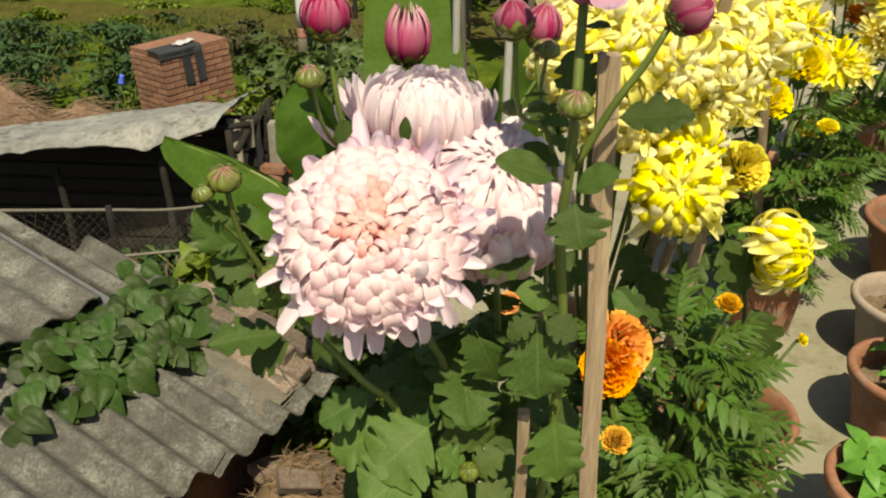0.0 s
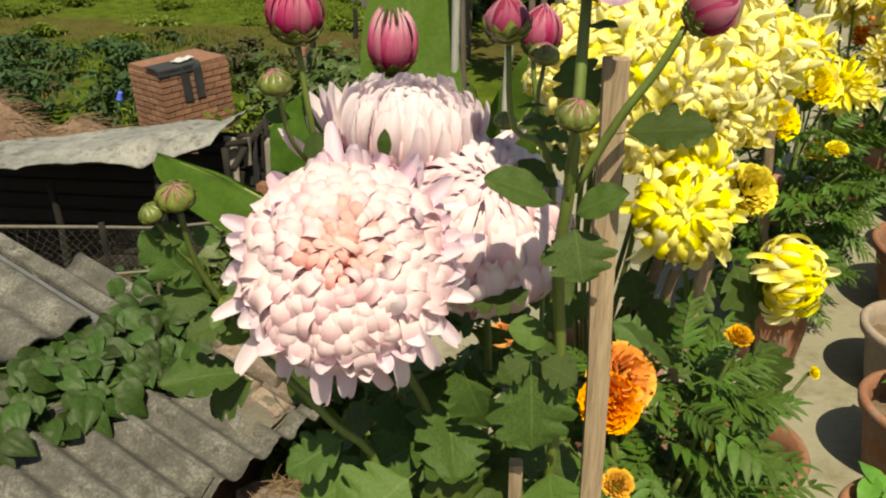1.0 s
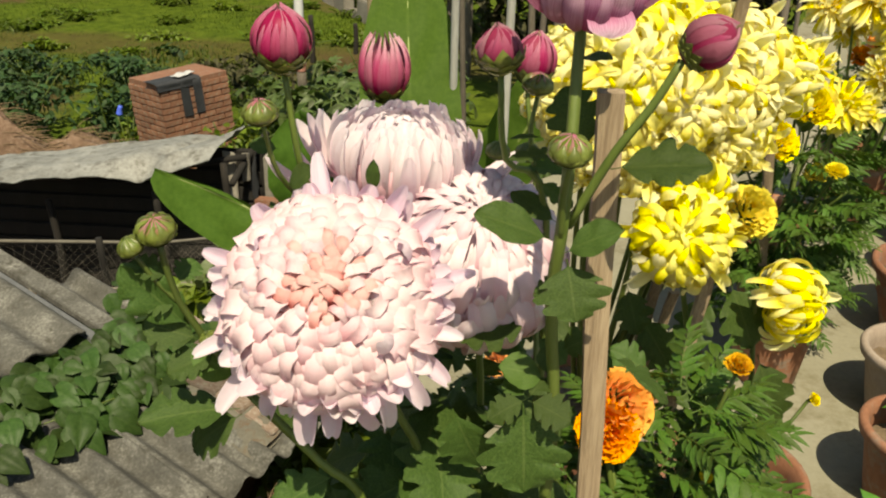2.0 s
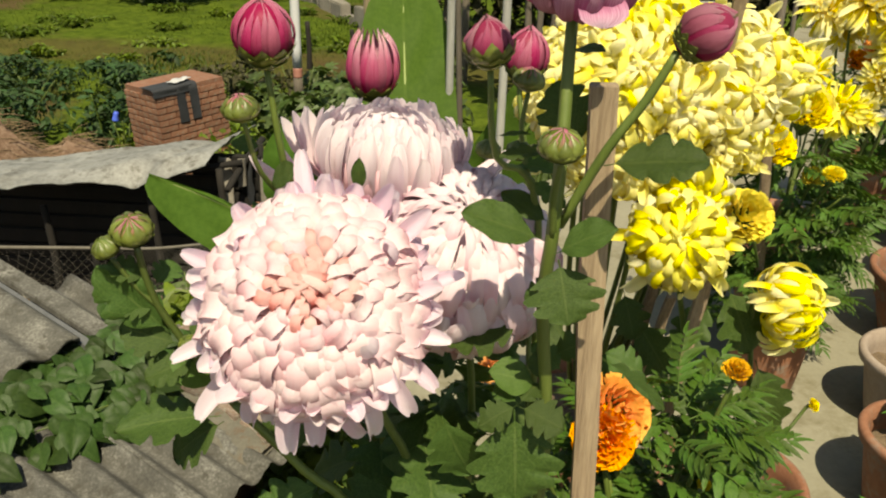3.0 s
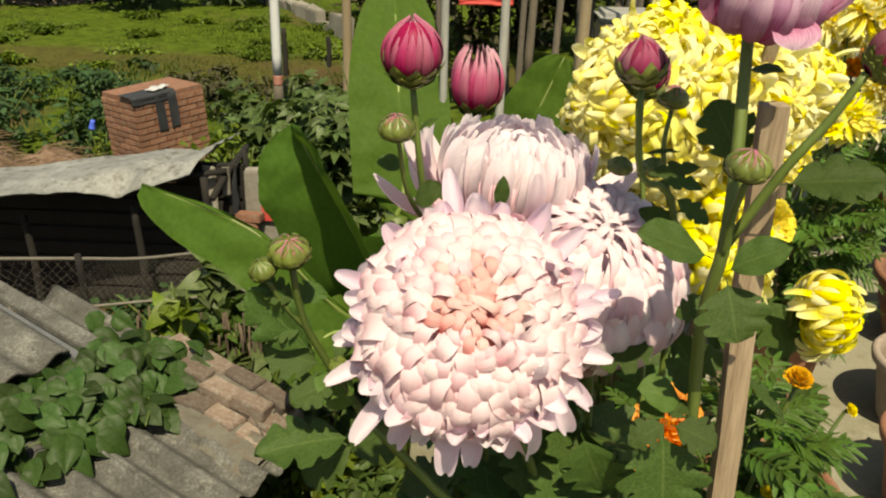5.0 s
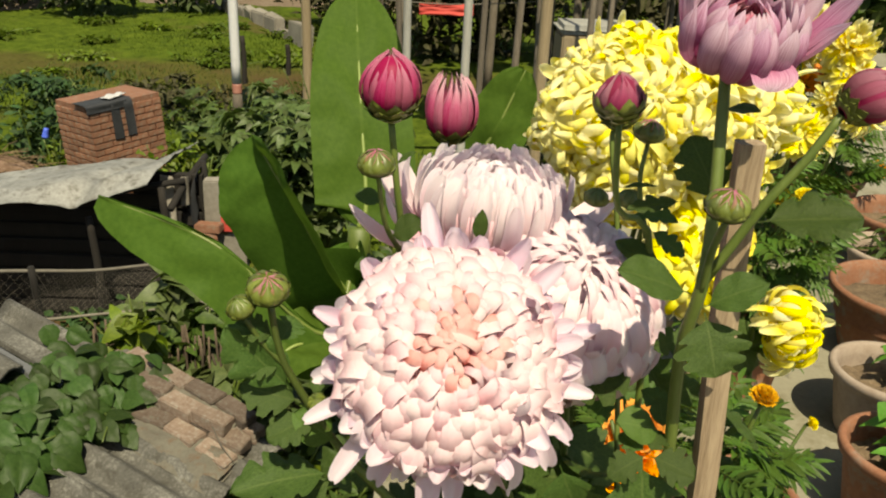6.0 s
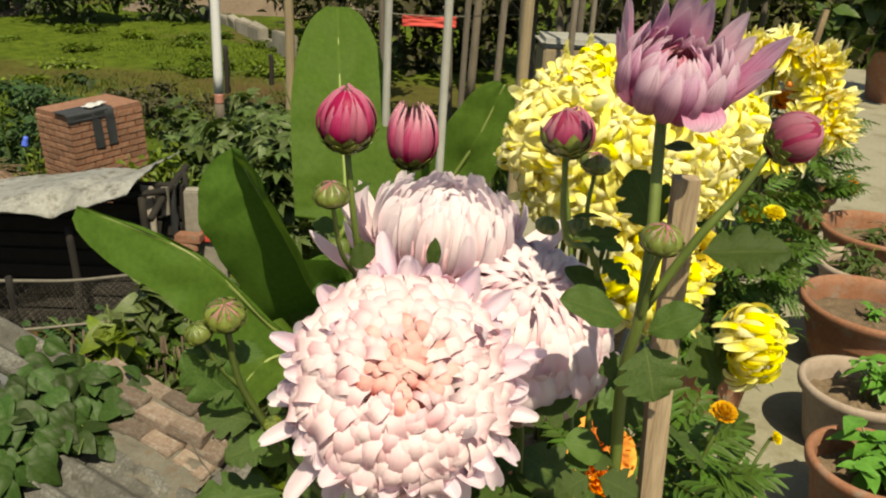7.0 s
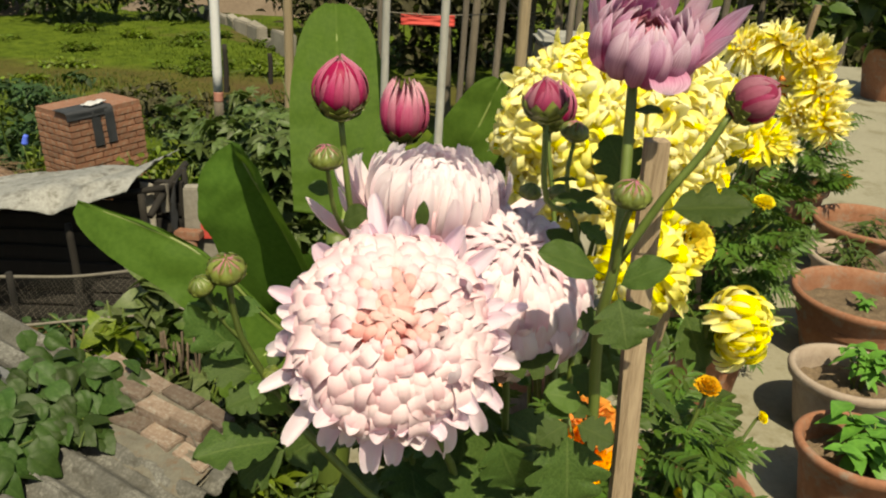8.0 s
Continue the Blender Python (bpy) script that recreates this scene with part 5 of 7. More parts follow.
# ---- petals and blooms ----
def petal(length, width, a0, a1, cup, n=9, m=4, notch=0.0, point=0.35, base=0.35, twist=0.0, bend=1.0):
    """A strap petal in the x-z plane; it starts at angle a0 and curls to a1 (degrees)."""
    verts, uvs = [], []
    x = z = 0.0
    last = 0.0
    for i in range(n + 1):
        t = 1 - (1 - i / n) ** 1.35
        ang = radians(a0 + (a1 - a0) * t ** bend)
        x += math.cos(ang) * length * (t - last)
        z += math.sin(ang) * length * (t - last)
        last = t
        w = width * 0.5 * (base + (1 - base) * math.sin(math.pi * min(1.0, t * 0.70)) ** 0.8) * (1 - max(0, (t - 0.70) / 0.30) ** 2.2 * 0.96) ** (0.5 + point)
        nx, nz = -math.sin(ang), math.cos(ang)
        for c in range(m + 1):
            s = c / m * 2 - 1
            tw = twist * t * s
            lift = cup * w * s * s + tw * w
            verts.append((x + nx * lift - notch * width * (1 - abs(s)) * (t ** 8) * math.cos(ang), w * s, z + nz * lift - notch * width * (1 - abs(s)) * (t ** 8) * math.sin(ang)))
            uvs.append((s, t))
    return mesh_of("petal", verts, grid_faces(n + 1, m + 1), uvs)


def scale_petal(radius, length, width, base, tuck, arch, point=0.0, twist=0.0, n=11, m=4, crest=0.70):
    """A boat-shaped petal that lies on a ball: its base is sunk, its back swells outward, its tip points along +x. The origin lies on the ball's skin."""
    verts, uvs = [], []
    for i in range(n + 1):
        t = i / n
        ang = (t - crest) * length / radius
        f = base + (1 - base) * math.sin(math.pi * 0.5 * min(1.0, t / crest)) ** 0.85 - tuck * max(0.0, (t - crest) / (1 - crest)) ** 2
        x, z = radius * f * math.sin(ang), radius * f * math.cos(ang) - radius
        w = width * 0.5 * (0.42 + 0.58 * math.sin(math.pi * min(1.0, t * 0.66)) ** 0.9)
        if t > 0.70:
            w *= max(0.0025, 1 - ((t - 0.70) / 0.30) ** 2.4) ** (0.5 + point)
        nx, nz = math.sin(ang), math.cos(ang)
        for c in range(m + 1):
            k = c / m * 2 - 1
            lift = -arch * w * (1 - math.cos(k * 1.35)) / 0.78 + twist * w * k * t
            verts.append((x + nx * lift, w * k, z + nz * lift))
            uvs.append((k, t))
    return mesh_of("petal", verts, grid_faces(n + 1, m + 1), uvs)


def globe_bloom(name, parent, at, axis, radius, count, mats, seed, bottom=112.0, flat=0.76, label="", hint=(1, 0, 0), heart_to=20.0, width=(0.075, 0.20), length=(0.42, 0.62), wild=1.0, dip=0.10, arch=0.75, hook=(0.10, 0.32), swerve=0.0, lean=0.0, spread=0.62, swirl=None, rim=0, hanging=(), base=0.60, core=0.66, pointed=0.0):
    """A dense incurved bloom: petals sit like scales on a flattened ball with their tips toward the heart, narrow and hooked at the heart, broad and swollen outside it. swirl: (phi, azimuth, reach) of a second small whorl. rim: number of loose straps round the back. hanging: angle, length, width, first and last slope of the long outer petals."""
    r = random.Random(seed)
    bins, kinds, shapes = 10, 7, []
    for b in range(bins):
        phi = bottom * (b + 0.5) / bins
        k1 = min(1.0, max(0.0, phi - 5) / 62)
        row = []
        for k in range(kinds):
            w = radius * (width[0] + (width[1] - width[0]) * k1) * r.uniform(0.84, 1.2)
            ln = radius * (length[0] + (length[1] - length[0]) * k1) * r.uniform(0.86, 1.16)
            me = scale_petal(radius, ln, w, base, r.uniform(*hook), arch * (r.uniform(0.6, 1.2) if k < 5 else r.uniform(-0.7, -0.2)), pointed + r.uniform(-0.12, 0.12), r.uniform(-0.25, 0.25) * wild)
            tint = mats[0] if phi < heart_to or (phi < heart_to * 2 and k < 5 - 7 * (phi - heart_to) / heart_to) else mats[1] if phi < 84 else mats[2]
            me.materials.append(tint)
            row.append(me)
        shapes.append(row)
    prof = [(0.0, -radius * 0.30), (radius * 0.16, -radius * 0.28)]
    for k in range(9):
        ph = radians(125 - 125 * k / 8)
        q = radius * core / math.sqrt(math.sin(ph) ** 2 + (math.cos(ph) / flat) ** 2)
        prof.append((max(0.0, q * math.sin(ph)), q * math.cos(ph)))
    v, f = lathe(prof, 18)
    heart = part(name, mesh_of("heart", v, f, [(0.0, 0.3 if heart_to else 0.9)] * len(v)), mats[0] if heart_to else mats[1], parent, label, Matrix.Translation(at) @ frame_of(axis, hint))
    whorl = None
    if swirl:
        p, a = radians(swirl[0]), radians(swirl[1])
        whorl = Vector((math.sin(p) * math.cos(a), math.sin(p) * math.sin(a), math.cos(p)))
    for i in range(count):
        phi = 3 + (bottom - 3) * ((i + 0.5) / count) ** spread
        b = min(bins - 1, int(phi / bottom * bins))
        a = i * 2.399963 + r.uniform(-0.12, 0.12) * wild
        p = radians(phi)
        n0 = Vector((math.sin(p) * math.cos(a), math.sin(p) * math.sin(a), math.cos(p)))
        q = radius / math.sqrt(math.sin(p) ** 2 + (math.cos(p) / flat) ** 2)
        q *= (1 - dip * max(0.0, 1 - phi / 34) ** 1.5) * r.uniform(1 - 0.045 * wild, 1 + 0.045 * wild)
        pos = n0 * q
        nrm = Vector((n0.x, n0.y, n0.z / flat ** 1.4)).normalized()
        goal = Vector((0, 0, radius))
        if whorl and n0.angle(whorl) < radians(swirl[2]):
            goal = whorl * radius
        d = goal - pos
        stand = -1.15 * max(0.0, 1 - phi / 32) if heart_to else -0.3 * max(0.0, 1 - phi / 20)
        m = Matrix.Translation(pos) @ frame_of(nrm, d) @ Matrix.Rotation(r.gauss(0, 0.16) * wild + r.choice((-1, 1)) * swerve * r.random(), 4, "Z") @ Matrix.Rotation(stand + lean + r.gauss(0, 0.12) * wild, 4, "Y") @ Matrix.Rotation(r.gauss(0, 0.16) * wild, 4, "X") @ Matrix.Scale(r.uniform(0.88, 1.12), 4)
        part("petal", r.choice(shapes[b]), None, heart, "", m)
    straps = []
    for k in range(6 if rim else 0):
        me = petal(radius * r.uniform(1.08, 1.24), radius * width[1] * r.uniform(0.9, 1.2), r.uniform(-22, 5), r.uniform(45, 130), r.uniform(0.7, 1.1), 12, 6, 0.06, -0.24, 0.40, r.uniform(-0.35, 0.35), 1.8)
        me.materials.append(mats[2])
        straps.append(me)
    for i in range(rim):
        part("petal", r.choice(straps), None, heart, "", Matrix.Rotation(i * 2.399963 + r.uniform(-0.15, 0.15), 4, "Z") @ Matrix.Translation((radius * 0.08, 0, -radius * r.uniform(0.0, 0.14))) @ Matrix.Rotation(r.gauss(0, 0.16), 4, "X") @ Matrix.Scale(r.uniform(0.9, 1.06), 4))
    for a, length_, width_, a0, a1 in hanging:
        me = petal(radius * length_, radius * width_ * 0.60, a0, a1, 0.95, 13, 6, 0.05, -0.15, 0.45, r.uniform(-0.4, 0.4), 1.7)
        me.materials.append(mats[2])
        part("petal", me, None, heart, "", Matrix.Rotation(radians(a), 4, "Z") @ Matrix.Translation((radius * 0.1, 0, -radius * 0.05)) @ Matrix.Rotation(r.gauss(0, 0.15), 4, "X"))
    return heart


def cup_bloom(name, parent, at, axis, radius, mats, seed, label="", loose=(), hint=(1, 0, 0)):
    """A half-open bloom: rings of narrow upright straps that close in at the top to a bowl with a fringe of round tips."""
    r = random.Random(seed)
    v, f = lathe([(0.0, -radius * 0.06), (radius * 0.3, 0.0), (radius * 0.62, radius * 0.25), (radius * 0.66, radius * 0.55), (0.0, radius * 0.62)], 14)
    heart = part(name, mesh_of("heart", v, f, [(0.0, 0.3)] * len(v)), mats[0], parent, label, Matrix.Translation(at) @ frame_of(axis, hint))
    rings = 9
    for k in range(rings):
        q = k / (rings - 1)
        row = []
        for j in range(6):
            me = petal(radius * (1.20 - 0.30 * q) * r.uniform(0.93, 1.05), radius * r.uniform(0.15, 0.24), -6 + 44 * q + r.uniform(-5, 5), 104 + 20 * q + r.uniform(-14, 22), -0.55, 13, 4, r.uniform(0, 0.06), -0.15, 0.45, r.uniform(-0.2, 0.2), 0.95)
            me.materials.append(mats[1] if q < 0.5 else mats[0])
            row.append(me)
        n = int(34 - 14 * q)
        for i in range(n):
            m = Matrix.Rotation(TAU * (i + 0.5 * (k % 2)) / n + r.uniform(-0.08, 0.08), 4, "Z") @ Matrix.Translation((radius * (0.14 - 0.10 * q), 0, radius * 0.06 * q)) @ Matrix.Rotation(r.gauss(0, 0.07), 4, "X") @ Matrix.Rotation(r.gauss(0, 0.04), 4, "Y") @ Matrix.Scale(r.uniform(0.94, 1.05), 4)
            part("petal", r.choice(row), None, heart, "", m)
    for a, length, width, a0, a1 in loose:
        me = petal(radius * length, radius * width, a0, a1, 0.5, 12, 4, 0, 0.2, 0.4, r.uniform(-0.3, 0.3), 1.4)
        me.materials.append(mats[1])
        part("petal", me, None, heart, "", Matrix.Rotation(radians(a), 4, "Z") @ Matrix.Translation((radius * 0.1, 0, -radius * 0.02)))
    return heart


def spider_bloom(name, parent, at, axis, radius, count, mats, seed, thin=0.16, label=""):
    """A loose bloom with narrow, hooked and hanging petals."""
    r = random.Random(seed)
    shapes = []
    for b in range(5):
        phi = 10 + 105 * (b + 0.5) / 5
        row = []
        for k in range(5):
            hook = r.choice((70, 110, -70, -100, -120)) if b > 1 else r.uniform(50, 110)
            me = petal(radius * (0.6 + 0.55 * math.sin(radians(min(90, phi)))) * r.uniform(0.9, 1.1), radius * thin * r.uniform(0.8, 1.25), 90 - phi - 12, 90 - phi + hook, 0.7, 8, 2, 0, 0.7, 0.45, r.uniform(-0.6, 0.6), 2.4)
            me.materials.append(mats[0] if b < 2 else mats[-1])
            row.append(me)
        shapes.append(row)
    v, f = lathe([(0.0, -radius * 0.28), (radius * 0.18, -radius * 0.24), (radius * 0.24, -radius * 0.1), (radius * 0.2, 0.02 * radius), (0.0, radius * 0.12)], 12)
    heart = part(name, mesh_of("heart", v, f), M_CALYX, parent, label, Matrix.Translation(at) @ frame_of(axis))
    for i in range(count):
        t = (i + 0.5) / count
        phi = 115 * t ** 0.62
        b = min(4, int(phi / 115 * 5))
        m = Matrix.Rotation(i * 2.399963 + r.uniform(-0.2, 0.2), 4, "Z") @ Matrix.Translation((radius * 0.05, 0, 0)) @ Matrix.Rotation(r.gauss(0, 0.2), 4, "X") @ Matrix.Rotation(r.gauss(0, 0.15), 4, "Y") @ Matrix.Scale(r.uniform(0.8, 1.15), 4)
        part("petal", r.choice(shapes[b]), None, heart, "", m)
    return heart


def sepal_ring(parent, r0, length, count, a0, a1, width, z=0.0):
    me = petal(length, width, a0, a1, 0.5, 5, 2, 0, 0.5, 0.7)
    me.materials.append(M_CALYX)
    for i in range(count):
        part("sepal", me, None, parent, "", Matrix.Rotation(TAU * i / count + rnd.uniform(-0.1, 0.1), 4, "Z") @ Matrix.Translation((r0, 0, z)) @ Matrix.Scale(rnd.uniform(0.85, 1.15), 4))


def hug_strip(r, h, a, half, t1, layer, twist, shut, flare=0.0, n=9, m=4, lift=0.0, point=4):
    """A strip that lies on an egg of radius r and height h, round the angle a, up to the share t1 of its height."""
    verts, uvs = [], []
    for k in range(n + 1):
        q = k / n
        t = q * t1
        z = h * (0.01 + 0.99 * t)
        if t < 0.45:
            rad = r * math.sin(math.pi * 0.5 * (0.16 + 0.84 * t / 0.45))
        else:
            rad = r * max(0.03, math.cos(math.pi * 0.5 * shut * ((t - 0.45) / 0.55) ** 1.25)) ** 0.75
        rad = rad * layer + lift * r * q * q + flare * r * max(0.0, t - 0.4) ** 1.5
        for c in range(m + 1):
            s = c / m * 2 - 1
            w = half * (1 - 0.85 * q ** point) * (0.75 + 0.25 * math.sin(math.pi * min(1, q * 1.1)))
            b = a + s * w + twist * t * t
            g = rad * (1 + 0.05 * (1 - s * s))
            verts.append((g * math.cos(b), g * math.sin(b), z - 0.04 * h * s * s * q))
            uvs.append((s, t))
    return mesh_of("strip", verts, grid_faces(n + 1, m + 1), uvs)


def closed_bud(parent, at, axis, w, h, petal_mat_, cover=0.4, petals=15, open_=0.0, twist=0.35, label=""):
    """A bud: an egg of wrapped petals in a cup of sepals. w: width, h: height; at: its base."""
    r = w * 0.5
    prof = [(r * 0.2, 0.0), (r * 0.52, h * 0.08), (r * 0.80, h * 0.25), (r * 0.90, h * 0.45), (r * 0.82, h * 0.65), (r * 0.58, h * 0.82), (r * 0.28, h * 0.90), (0.0, h * 0.92)]
    if open_ > 0:
        prof = [(r * 0.2, 0.0), (r * 0.52, h * 0.08), (r * 0.76, h * 0.25), (r * 0.76, h * 0.42), (r * 0.5, h * 0.55), (0.0, h * 0.56)]
    v, f = lathe(prof, 18)
    uv = [(0, 0.0) for p in v]
    bud = part("bud", mesh_of("bud", v, f, uv), petal_mat_, parent, label, Matrix.Translation(at) @ frame_of(axis))
    for i in range(petals):
        me = hug_strip(r, h * rnd.uniform(0.93, 1.03), TAU * i / petals, TAU / petals * rnd.uniform(0.55, 0.8), 1.0, (0.93, 1.04, 0.98)[i % 3], twist * rnd.uniform(0.5, 1.2), 1.0 - 0.8 * open_, open_ * rnd.uniform(-0.2, 0.7))
        me.materials.append(petal_mat_)
        part("petal", me, None, bud)
    if open_ > 0:
        for i in range(9):
            me = hug_strip(r * 0.7, h * rnd.uniform(0.75, 0.9), TAU * i / 9, 0.35, 1.0, 1.0, 0.3, 0.5)
            me.materials.append(petal_mat_)
            part("petal", me, None, bud)
    for ring, (count, top, lay) in enumerate(((9, 0.20 + 0.62 * cover, 1.07), (8, 0.12 + 0.40 * cover, 1.13), (6, 0.06 + 0.22 * cover, 1.19))):
        for i in range(count):
            me = hug_strip(r, h, TAU * (i + 0.5 * ring) / count, TAU / count * 0.66, top * rnd.uniform(0.9, 1.1), lay, 0.0, 1.0, 0.0, 6, 4, 0.03, 5)
            me.materials.append(M_CALYX)
            part("sepal", me, None, bud)
    return bud


def green_bud(parent, at, axis, w, pink=True, label=""):
    """A young bud: a squat ball of sepals with a pink or green crown."""
    ax = Vector(axis).normalized()
    return closed_bud(parent, Vector(at) - ax * w * 0.42, axis, w * 0.96, w * 0.86, M_BUD_TIP if pink else M_STEM, 1.14 if pink else 1.28, 11, 0.0, 0.25, label)


# ---- chrysanthemum leaves ----
def lobed_leaf(length, width, lobes=3, droop=0.3, fold=0.18, seed=0, teeth=0.035):
    """A lobed, toothed leaf along +x with a short stalk at the origin."""
    n, m = 34, 4
    verts, uvs = [], []
    for i in range(n + 1):
        t = i / n
        body = math.sin(math.pi * min(1.0, max(0.0, (t - 0.14) / 0.86)) ** 0.78) ** 0.75 if t > 0.14 else 0.0
        lob = 1.0 - sum(k * math.exp(-((t - c) / 0.034) ** 2) for c, k in ((0.37, 0.40), (0.61, 0.40), (0.82, 0.18))) * (1 if lobes else 0)
        tooth = 1 + teeth * math.sin(t * 44 + seed)
        w = max(0.010 * width, width * 0.5 * body * lob * tooth)
        for c in range(-m, m + 1):
            s = c / m
            lean = 0.26 * w * abs(s)
            x = length * t + lean
            z = -droop * length * t ** 2 + fold * w * abs(s) - 0.30 * fold * w * s * s * 2 + 0.05 * width * math.sin(5 * s + seed) * t * abs(s) + 0.012 * length * math.sin(t * 19 + seed) * abs(s)
            verts.append((x, w * s, z))
            uvs.append((s, t))
    return verts, grid_faces(n + 1, 2 * m + 1), uvs


LOBED = [mesh_of("lobed_leaf", *lobed_leaf(1.0, w, l, d, fo, s)) for w, l, d, fo, s in ((0.86, 3, 0.15, 0.18, 0.0), (0.80, 3, 0.30, 0.25, 1.7), (0.92, 3, 0.22, 0.12, 3.1), (0.72, 3, 0.05, 0.30, 4.4))]
OVAL = [mesh_of("oval_leaf", *lobed_leaf(1.0, w, 0, d, f, q, 0.012)) for w, f, d, q in ((0.60, 0.22, 0.12, 0.6), (0.66, 0.12, 0.2, 2.1))]
MAT_COPIES = {}


def dressed(me, material):
    """The same shape in another material."""
    key = (me.name, material.name)
    if key not in MAT_COPIES:
        c = me.copy()
        c.materials.append(material)
        MAT_COPIES[key] = c
    return MAT_COPIES[key]


def leaf_between(parent, inv, base, tip, face, shape, material, roll=0.0, stretch=1.0):
    """A leaf from base to tip whose upper side turns to the direction face."""
    b, t = Vector(base), Vector(tip)
    d = t - b
    f = Vector(face).normalized()
    x = d.normalized()
    z = (f - x * f.dot(x)).normalized()
    y = z.cross(x)
    m = Matrix((x, y, z)).transposed().to_4x4() @ Matrix.Rotation(roll, 4, "X")
    return part("leaf", dressed(shape, material), None, parent, "", Matrix.Translation(b + inv) @ m @ Matrix.Diagonal((d.length, d.length * stretch, d.length, 1)))


# ---- pink chrysanthemum with its buds ----
PINK_BASE = Vector((0.03, 0.72, SOIL_PINK))
pink = thing("pink_chrysanthemum", PINK_BASE, "chrysanthemum with three huge pale pink blooms and rosy buds", "flower")
PINV = -PINK_BASE


def pink_stem(points, r0, r1, name="stem", label=""):
    return part(name, stem_mesh([Vector(p) + PINV for p in points], r0 * 0.60, r1 * 0.62, 14, 0.14), M_STEM, pink, label)


ROOT = Vector((0.03, 0.72, 0.17))
pink_stem([ROOT, (0.02, 0.70, 0.55), (0.017, 0.680, 0.817), (-0.008, 0.665, 0.908), (-0.046, 0.650, 1.01)], 0.0075, 0.0048)
pink_stem([ROOT + Vector((0.02, 0, 0)), (0.05, 0.73, 0.6), (0.06, 0.735, 0.85), (0.045, 0.735, 1.02)], 0.007, 0.0048)
pink_stem([ROOT + Vector((0, 0.02, 0)), (0.0, 0.77, 0.6), (-0.03, 0.78, 0.85), (-0.045, 0.765, 1.05)], 0.007, 0.0048)
pink_stem([ROOT + Vector((-0.02, 0, 0)), (-0.02, 0.69, 0.6), (-0.030, 0.660, 0.805), (-0.066, 0.650, 0.861), (-0.114, 0.645, 0.922)], 0.0072, 0.0055)
pink_stem([(-0.066, 0.650, 0.861), (-0.116, 0.645, 0.924), (-0.151, 0.635, 0.993), (-0.160, 0.630, 1.023), (-0.163, 0.625, 1.056)], 0.0052, 0.0038)
pink_stem([(-0.156, 0.633, 1.006), (-0.170, 0.628, 1.026), (-0.179, 0.622, 1.047)], 0.0034, 0.0026)
pink_stem([ROOT + Vector((0.03, 0, 0)), (0.10, 0.68, 0.6), (0.115, 0.645, 0.88), (0.104, 0.625, 1.025), (0.105, 0.612, 1.084), (0.107, 0.620, 1.132), (0.108, 0.635, 1.180), (0.109, 0.646, 1.211)], 0.0085, 0.0058)
pink_stem([(0.105, 0.612, 1.080), (0.103, 0.600, 1.113), (0.105, 0.592, 1.137)], 0.0048, 0.0034)
pink_stem([(0.109, 0.618, 1.087), (0.132, 0.610, 1.139), (0.150, 0.607, 1.169), (0.163, 0.604, 1.197)], 0.0055, 0.0040)
pink_stem([(-0.03, 0.775, 0.80), (-0.077, 0.730, 1.037), (-0.085, 0.710, 1.092), (-0.092, 0.707, 1.158)], 0.0052, 0.0038)
pink_stem([(-0.081, 0.720, 1.051), (-0.093, 0.680, 1.091), (-0.098, 0.664, 1.133)], 0.0036, 0.0026)
pink_stem([(-0.03, 0.79, 0.80), (-0.045, 0.87, 0.98), (-0.046, 0.892, 1.090)], 0.0046, 0.0034)
pink_stem([(0.11, 0.70, 0.75), (0.102, 0.710, 1.054), (0.069, 0.700, 1.103), (0.062, 0.700, 1.165)], 0.0050, 0.0036)
pink_stem([(0.11, 0.72, 0.80), (0.10, 0.80, 1.02), (0.086, 0.815, 1.116), (0.088, 0.819, 1.130)], 0.0042, 0.0034)
pink_stem([(0.095, 0.710, 1.077), (0.086, 0.715, 1.116), (0.089, 0.720, 1.145)], 0.0036, 0.0026)

BLUSH = (M_PINK_IN, M_PINK_MID, M_PINK_OUT)
globe_bloom("bloom", pink, Vector((-0.047, 0.632, 1.017)) + PINV, (0.04, -0.74, 0.67), 0.0765, 480, BLUSH, 3, 108, 0.72, "huge pale pink incurved bloom with a peach heart", swirl=(36, 318, 19), width=(0.042, 0.205), length=(0.34, 0.92), arch=0.50, hook=(0.25, 0.55), swerve=0.45, base=0.60, core=0.74, wild=1.05, heart_to=21, spread=0.60, pointed=-0.22, rim=44, hanging=(
    (225, 1.36, 0.30, 0, -28), (238, 1.36, 0.34, -10, -70), (262, 1.28, 0.36, 5, -50), (290, 1.40, 0.29, 20, -95), (302, 1.36, 0.30, 24, -80), (316, 1.30, 0.30, 26, -60), (330, 1.24, 0.31, 10, -40),
    (205, 1.26, 0.28, 2, -12), (190, 1.12, 0.30, 10, -25), (165, 1.20, 0.32, -5, 40), (150, 1.34, 0.28, 5, -75), (95, 1.32, 0.31, 5, 30), (60, 1.24, 0.30, 8, 60), (40, 1.26, 0.30, 0, 45), (10, 1.28, 0.30, 0, 35), (250, 1.16, 0.30, -10, -60), (275, 1.18, 0.34, -8, -40), (345, 1.20, 0.30, 0, 30)))
globe_bloom("bloom", pink, Vector((0.044, 0.735, 1.010)) + PINV, (0.16, -0.42, 0.89), 0.079, 520, (M_PINK_PALE, M_PINK_PALE, M_PINK_PALE), 5, 128, 0.82, "pale pink bloom with its heart turned upward", heart_to=0, width=(0.05, 0.17), length=(0.36, 1.05), dip=0.05, wild=1.0, arch=0.5, spread=0.58, base=0.62, core=0.70, hook=(0.10, 0.30), pointed=-0.20, rim=10)
